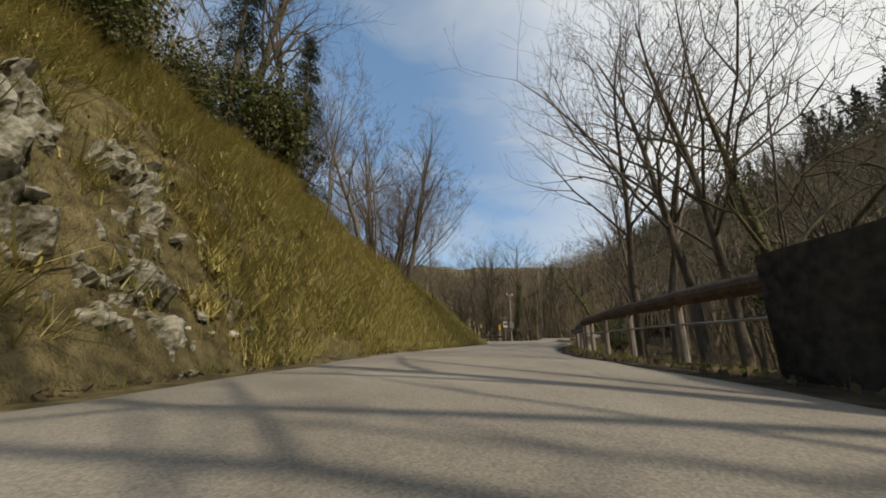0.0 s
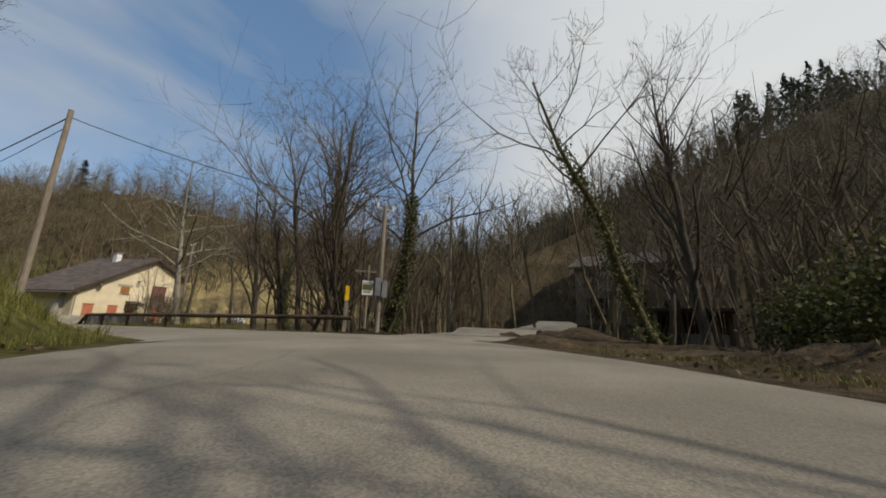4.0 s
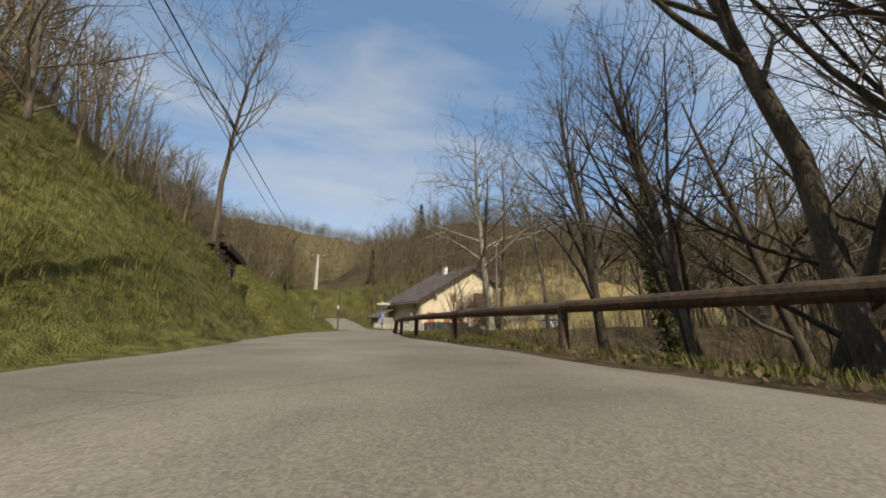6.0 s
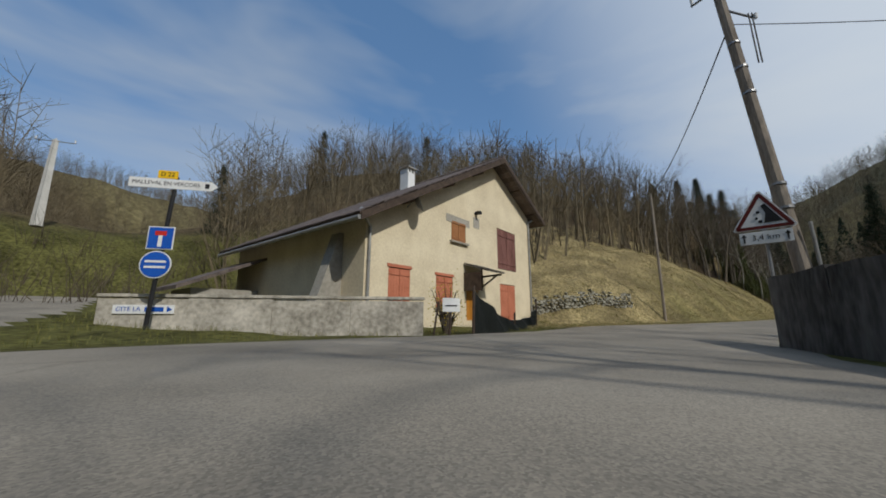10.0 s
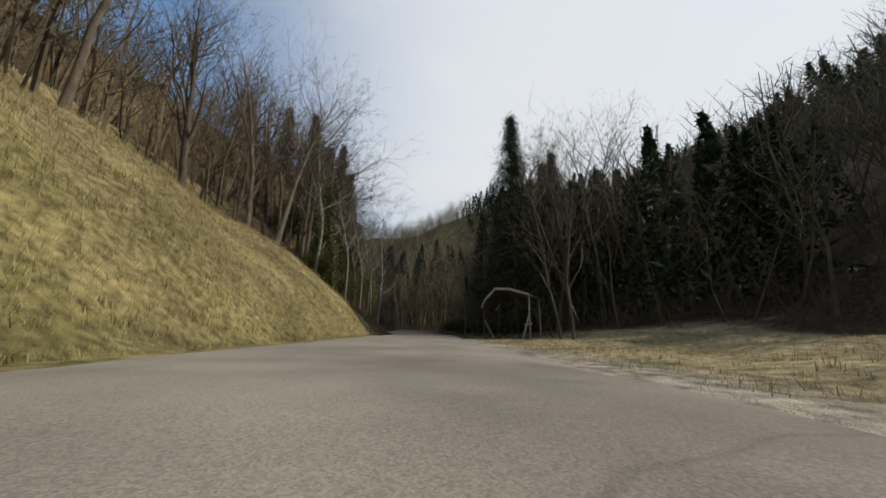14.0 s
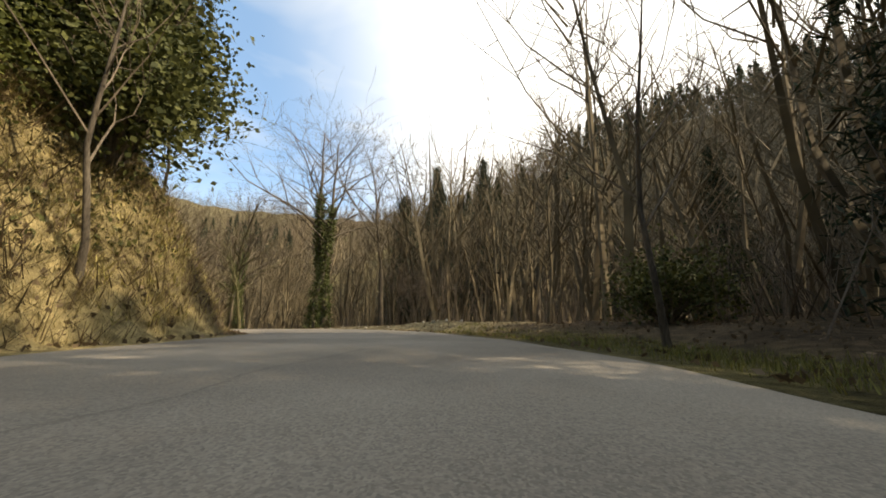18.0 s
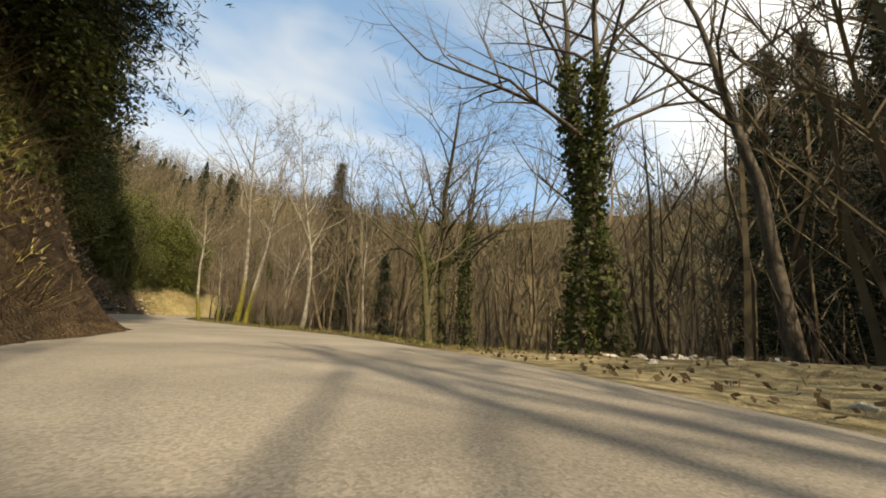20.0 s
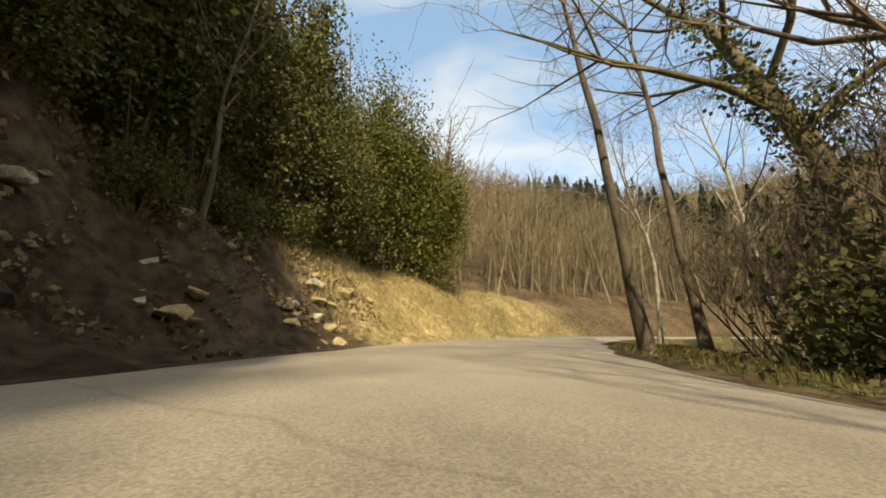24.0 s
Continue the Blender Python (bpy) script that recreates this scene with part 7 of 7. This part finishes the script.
    # thickets of saplings and brush
    n = 9000
    x, y = rng.uniform(-60, 70, n), rng.uniform(-20, 220, n)
    z, s, e, left = land(x, y)
    k = np.where(left, (e > 7) & (e < 30) & ((s < 84) | (s > 140)) & ((s < 58) | (s > 84) | (e > 14)), (e > 3.0) & (e < 26) & ((s < 30) | ((s > 38) & (s < 58)) | (s > 132)))
    k |= (~left) & (s > 82) & (s < 132) & (e > 12) & (e < 26)
    k |= left & (s > 90) & (s < 141) & (e > 10.5) & (e < 24)
    k &= np.hypot(x - 20, y - 46) > 7
    x, y, z = x[k], y[k], z[k]
    m = 9
    bx = np.repeat(x, m) + rng.normal(0, 0.35, len(x) * m)
    by, bz = np.repeat(y, m) + rng.normal(0, 0.35, len(x) * m), np.repeat(z, m) - 0.1
    hgt = rng.uniform(0.7, 2.6, len(bx))
    dx, dy = rng.normal(0, 0.28, len(bx)) * hgt, rng.normal(0, 0.28, len(bx)) * hgt
    seg = np.stack([bx, by, bz, bx + dx, by + dy, bz + hgt, np.full(len(bx), 0.016), np.full(len(bx), 0.004)], 1)
    j = rng.integers(0, len(bx), len(bx))
    t = rng.uniform(0.4, 0.8, len(bx))
    q = seg[j, :3] + (seg[j, 3:6] - seg[j, :3]) * t[:, None]
    tip = q + rng.normal(0, 0.3, q.shape) + np.array([0, 0, 0.35])
    seg2 = np.concatenate([q, tip, np.full((len(q), 1), 0.008), np.full((len(q), 1), 0.003)], 1)
    v, f = tubes(np.concatenate([seg, seg2]), 3)
    tagged(arr("brushwood", v, f, M_TWIG), "bare brushwood and saplings under the trees", "brush", kind="stuff")


woods()


# ---- grass, leaves and stones ----
def grass(name, n, area, test, material, label, h0, h1, per=5, droop=0.5, seed=5, width=0.0045):
    rng = np.random.default_rng(seed)
    s0, s1, l0, l1 = area
    ss, ll = rng.uniform(s0, s1, n), rng.uniform(l0, l1, n)
    i = np.interp(ss, CS, np.arange(len(CS)))
    j = np.arange(len(CS))
    tx, ty = np.interp(i, j, CT[:, 0]), np.interp(i, j, CT[:, 1])
    x, y = np.interp(i, j, CL[:, 0]) - ty * ll, np.interp(i, j, CL[:, 1]) + tx * ll
    z, s, e, left = land(x, y)
    k = test(s, e, left, x, y) & (e > 0.12)
    x, y, z = x[k], y[k], z[k]
    m = len(x)
    bx, by, bz = (np.repeat(q, per) for q in (x, y, z))
    bx, by = bx + rng.normal(0, 0.05, m * per), by + rng.normal(0, 0.05, m * per)
    hh = np.repeat(rng.uniform(h0, h1, m), per) * rng.uniform(0.5, 1.1, m * per)
    a = rng.random(m * per) * 6.283
    dx, dy = np.cos(a), np.sin(a)
    w = width * (0.6 + rng.random(m * per))
    dr = droop * hh * rng.uniform(0.2, 1.0, m * per)
    dz = hh * (1 - 0.35 * droop)
    P0 = np.stack([bx - dy * w, by + dx * w, bz - 0.03], 1)
    P1 = np.stack([bx + dy * w, by - dx * w, bz - 0.03], 1)
    P2 = np.stack([bx + dx * dr + dy * w * 0.25, by + dy * dr - dx * w * 0.25, bz + dz], 1)
    P3 = np.stack([bx + dx * dr - dy * w * 0.25, by + dy * dr + dx * w * 0.25, bz + dz], 1)
    v = np.stack([P0, P1, P2, P3], 1).reshape(-1, 3)
    return tagged(arr(name, v, np.arange(len(v)).reshape(-1, 4), material), label, "grass", kind="stuff")


grass("dry_bank_grass", 52000, (-4, 27, 2.3, 10), lambda s, e, l, x, y: l & (e > 0.2) & ((s > 3.8) | (e > 2.6) | (np.sin(x * 9) + np.sin(y * 7) > 1.2)), M_DRYDARK, "dry yellow-green grass hanging on the steep bank", .22, .52, 7, 1.1, 1, 0.007)
grass("hanging_tufts", 4200, (-5, 27, 2.4, 10), lambda s, e, l, x, y: l & (e > 0.35) & (fbm(x, y, 1.1, 2.0, 2) > 0.1), M_DRYDARK, "long hanging tufts of yellowed grass on the bank", .35, .75, 18, 1.3, 33, 0.008)
grass("hanging_tufts", 1500, (26, 68, 2.4, 9), lambda s, e, l, x, y: l & (e > 0.3) & (fbm(x, y, 1.1, 2.0, 2) > 0.1), M_GRASS, "long green tufts on the bank", .2, .45, 16, 1.2, 34, 0.006)
grass("green_bank_grass", 42000, (0, 72, 2.3, 11), lambda s, e, l, x, y: l & (e > 0.2), M_GRASS, "green turf on the roadside bank", .10, .26, 5, .6, 2)
grass("dry_hill_grass", 46000, (84, 142, 2.0, 16), lambda s, e, l, x, y: l & (e > 0.25), M_DRY, "dry winter grass on the hill beside the road", .08, .22, 5, .7, 3)
grass("bank_brush", 7000, (139, 199, 2.6, 8.5), lambda s, e, l, x, y: l & (e > 0.35) & ~((s > 177) & (s < 198) & (e < 4.5)), M_LITTER, "dead stems and bramble hanging on the earthy bank", .3, .9, 6, 1.2, 31, 0.007)
grass("bank_fern", 3000, (160, 190, 2.6, 8.5), lambda s, e, l, x, y: l & (e > 0.5) & (s < 175), M_DRYDARK, "withered tussocks hanging on the cut bank", .18, .4, 7, 1.2, 32, 0.007)
grass("green_hill_grass", 8000, (84, 138, 2.2, 9), lambda s, e, l, x, y: l & (e > 0.2), M_GRASS, "green tufts at the foot of the hill", .08, .18, 5, .6, 4)
grass("lot_grass", 9000, (100, 136, -12, -1.6), lambda s, e, l, x, y: (~l) & (e > 0.3), M_DRY, "short dry grass on the gravel lot", .03, .10, 5, .8, 5)
grass("verge_grass", 9000, (55, 84, -9, -1.5), lambda s, e, l, x, y: (~l) & (e > 0.15), M_GRASS, "green verge grass", .05, .16, 5, .6, 6)
grass("verge_grass", 9000, (172, 214, -5, -1.6), lambda s, e, l, x, y: (~l) & (e > 0.15) & (e < 2.2), M_GRASS, "thin green verge grass", .04, .13, 5, .7, 7)
grass("bank_tussocks", 9000, (152, 166, 2.5, 9), lambda s, e, l, x, y: l & (e > 0.3), M_DRY, "golden tussocks on the cut bank", .12, .35, 5, .9, 8)
grass("bank_tussocks", 9000, (206.5, 222, 2.0, 9), lambda s, e, l, x, y: l & (e > 0.3) & (e < 4.4), M_DRY, "pale tussocks at the end of the rock face", .12, .40, 5, .9, 9)
grass("verge_grass", 6000, (-6, 30, -4.5, -2.0), lambda s, e, l, x, y: (~l) & (e > 0.3), M_GRASS, "patchy verge grass under the rail", .04, .14, 5, .7, 10)
grass("lawn_grass", 9000, (66, 92, 2.0, 16), lambda s, e, l, x, y: l & (e > 0.3) & (np.hypot(x + 24, y - 80) > 7) & (np.min(np.hypot(x[:, None] - side_a[None, :, 0], y[:, None] - side_a[None, :, 1]), 1) > 2.2), M_GRASS, "grass round the house and junction", .05, .18, 5, .6, 11)
grass("shade_grass", 7000, (134, 164, -3.6, -1.4), lambda s, e, l, x, y: (~l) & (e > 0.1), M_GRASS, "sparse grass under the wood's edge", .04, .14, 5, .7, 12)
grass("verge_grass", 5000, (36, 58, -3.6, -1.3), lambda s, e, l, x, y: (~l) & (e > 0.15), M_GRASS, "verge grass below the log rail", .05, .16, 5, .7, 13)


def litter(name, n, area, test, label, seed, size=0.07, material=M_LITTER):
    rng = np.random.default_rng(seed)
    s0, s1, l0, l1 = area
    ss, ll = rng.uniform(s0, s1, n), rng.uniform(l0, l1, n)
    i = np.interp(ss, CS, np.arange(len(CS)))
    j = np.arange(len(CS))
    tx, ty = np.interp(i, j, CT[:, 0]), np.interp(i, j, CT[:, 1])
    x, y = np.interp(i, j, CL[:, 0]) - ty * ll, np.interp(i, j, CL[:, 1]) + tx * ll
    z, s, e, left = land(x, y)
    k = test(s, e, left) & (e > 0.0)
    v, f = blades(rng, np.stack([x, y, z + 0.03], 1)[k], size, up=0.0, thin=0.7)
    tagged(arr(name, v, f, material), label, "leaves", kind="stuff")


litter("dead_leaves", 14000, (-6, 60, -6, -1.5), lambda s, e, l: ~l & ((s < 29) | (s > 38)), "fallen brown leaves along the verge", 21)
litter("dead_leaves", 14000, (134, 215, -7, -1.2), lambda s, e, l: ~l, "fallen leaves under the trees", 22)
litter("dead_leaves", 16000, (138, 206, 2.2, 9), lambda s, e, l: l, "leaf litter on the earthy bank", 23, 0.10)
litter("dead_leaves", 6000, (-6, 30, 2.2, 4.5), lambda s, e, l: l, "leaf litter at the foot of the bank", 24)


def outcrop(name, s0, s1, l0, l1, material, label, seed, ns=140, nl=80, dip=0.0, swell=1.0, nb=620):
    """Broken bedrock showing through the bank: cracked blocks pushed out by different amounts."""
    rng = np.random.default_rng(seed)
    S, Lt = np.meshgrid(np.linspace(s0, s1, ns), np.linspace(l0, l1, nl))
    i, j = np.interp(S.ravel(), CS, np.arange(len(CS))), np.arange(len(CS))
    tx, ty = np.interp(i, j, CT[:, 0]), np.interp(i, j, CT[:, 1])
    x, y = np.interp(i, j, CL[:, 0]) - ty * Lt.ravel(), np.interp(i, j, CL[:, 1]) + tx * Lt.ravel()
    z = land(x, y)[0]
    u, v = S.ravel() * (1.0 - dip * .5) + 0.12 * fbm(x, y, 4.0, 1.0, 2), z * 1.25 + dip * (S.ravel() - s0) + 0.10 * fbm(x, y, 5.0, 2.0, 2)
    c = np.stack([rng.uniform(u.min() - .3, u.max() + .3, nb), rng.uniform(v.min(), v.max(), nb)], 1)
    amt, tilt = rng.uniform(-0.12, 0.15, nb) * swell, rng.normal(0, 0.35, (nb, 2))
    d = np.hypot(u[:, None] - c[None, :, 0], v[:, None] - c[None, :, 1])
    k = np.argpartition(d, (0, 1), 1)[:, :2]
    q = np.arange(len(u))
    gapw = d[q, k[:, 1]] - d[q, k[:, 0]]
    push = amt[k[:, 0]] + tilt[k[:, 0], 0] * (u - c[k[:, 0], 0]) + tilt[k[:, 0], 1] * (v - c[k[:, 0], 1]) - 0.16 * swell * np.exp(-gapw / (0.03 * swell)) + 0.02 * fbm(x, y, 11.0, 3.0, 2)
    a, b = (S.ravel() - s0) / (s1 - s0), (Lt.ravel() - l0) / (l1 - l0)
    edge = np.minimum.reduce([a, 1 - a, b * 2, 1 - b]) + 0.10 * fbm(x, y, 2.2, 5.0, 2)
    push = push * smoothstep(0.0, 0.10, edge) - 0.22 * (1 - smoothstep(0.0, 0.12, edge))
    x, y, z = x + ty * push * 0.85, y - tx * push * 0.85, z + push * 0.5
    g = np.arange(ns * nl).reshape(nl, ns)
    f = np.stack([g[:-1, :-1], g[:-1, 1:], g[1:, 1:], g[1:, :-1]], -1).reshape(-1, 4)
    return tagged(arr(name, np.stack([x, y, z], 1), f, material), label, "rock", kind="structure")


outcrop("rock_outcrop", -2.5, 4.2, 2.45, 4.1, M_CRAG, "broken mossy limestone showing through the grassy bank", 71)
# the cliff's shade is part of this rock's dark colour
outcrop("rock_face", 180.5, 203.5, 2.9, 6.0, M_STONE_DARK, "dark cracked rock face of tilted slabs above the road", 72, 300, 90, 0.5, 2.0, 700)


def stones(n, area, size, material, label, group, seed, name="stone", inset=0.0, flat=0.6):
    """Loose stones, each its own thing."""
    rng = np.random.default_rng(seed)
    shapes = []
    for k in range(5):
        bm = rock_bm(rng, 1, rng.uniform(.6, .9), rng.uniform(flat * .7, flat), 2)
        me = bpy.data.meshes.new(name)
        bm.to_mesh(me), bm.free()
        me.materials.append(material)
        shapes.append(me)
    s0, s1, l0, l1 = area
    for i in range(n):
        p = along(rng.uniform(s0, s1), rng.uniform(l0, l1))
        z = ground_z(p.x, p.y)
        sc = size * rng.uniform(0.5, 1.4)
        if inset:
            s_, l_ = near_road([p.x], [p.y])[:2]
            p = along(float(s_[0]), float(l_[0]) + inset * sc)
        o = new(name, shapes[rng.integers(0, 5)])
        o.matrix_basis = Matrix.LocRotScale((p.x, p.y, z + sc * 0.12), Euler((rng.uniform(-.4, .4), rng.uniform(-.4, .4), rng.random() * 6.28)), (sc, sc, sc))
        tagged(o, label, "stone", group)


stones(75, (169.5, 173.2, -8.0, -4.4), 0.15, M_STONE, "pale broken limestone heaped on the verge", "stones by the road", 60)
stones(40, (164, 171, -7.0, -2.6), 0.08, M_STONE, "pale broken limestone lying on the verge", "stones by the road", 51)
stones(50, (-1.5, 4.4, 2.5, 3.4), 0.10, M_STONE_MOSS, "mossy broken limestone in the foot of the bank", "stones in the bank", 52, name="rock", flat=0.8)
stones(26, (-1.0, 4.2, 2.45, 3.0), 0.08, M_STONE, "pale limestone lump in the foot of the bank", "stones in the bank", 57, name="rock", flat=0.8)
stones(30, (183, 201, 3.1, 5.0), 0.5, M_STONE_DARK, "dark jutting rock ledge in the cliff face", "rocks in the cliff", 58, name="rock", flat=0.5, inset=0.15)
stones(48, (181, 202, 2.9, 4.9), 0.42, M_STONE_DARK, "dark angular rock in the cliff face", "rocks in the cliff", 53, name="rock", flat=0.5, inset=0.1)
stones(34, (204, 209.5, 2.5, 4.0), 0.20, M_OCHRE, "ochre broken rock at the end of the cliff", "rocks in the cliff", 54, name="rock")
stones(7, (36.5, 40.5, -7.5, -5.5), 0.13, M_STONE_MOSS, "mossy pale boulder beside the lane", "boulders by the lane", 55, name="boulder")
stones(20, (10, 20, 2.5, 3.4), 0.11, M_STONE, "pale stone at the foot of the bank", "stones in the bank", 56)
litter("cliff_ivy", 30000, (174, 200, 3.4, 7.2), lambda s, e, l: l & (e > 1.3), "dark ivy and evergreen leaves hanging over the rock face", 25, 0.15, M_SHRUB)
litter("dead_leaves", 14000, (196, 209, 2.6, 8.0), lambda s, e, l: l & (e > 0.3), "brown leaves lying on the shaded cut slope", 27, 0.09)
stones(45, (197, 207, 2.9, 6.5), 0.20, M_STONE_MOSS, "grey-brown rock half buried in the cut slope", "rocks in the cut slope", 59, name="rock", flat=0.6)
litter("bank_ivy", 9000, (139, 175, 3.6, 8.0), lambda s, e, l: l & (e > 1.2), "dark evergreen leaves trailing over the earthy bank", 26, 0.13, M_SHRUB)
for i, (s_, lat_, sc) in enumerate(((177.5, 4.6, .9), (180, 4.9, 1.0), (182.6, 4.7, .9), (185, 4.8, 1.1), (188.2, 4.6, .8), (190.5, 4.9, 1.1), (193.4, 4.7, 1.0), (196, 4.8, 1.1), (198.6, 5.2, .8))):
    tree(SH1, s=s_, lat=lat_, turn=i * 60, size=sc)
for i, (s_, lat_, sc) in enumerate(((198.4, 3.6, .35), (200.9, 3.7, .35))):
    tree(CP2, s=s_, lat=lat_, turn=i * 50, size=sc, label="tangled bare brush on the shaded bank")
M_BLOOM = leafy("yellow_blossom", (0.30, 0.22, 0.03), (0.62, 0.48, 0.06))
FB = shrub(44, 0.55, 0.45, 1.35, 700, "small shrub in yellow bloom by the garden wall", name="flowering_shrub", leaf=0.045, material=M_BLOOM)
tree(FB, xy=(-19.7, 72.5), turn=0, size=1.0)
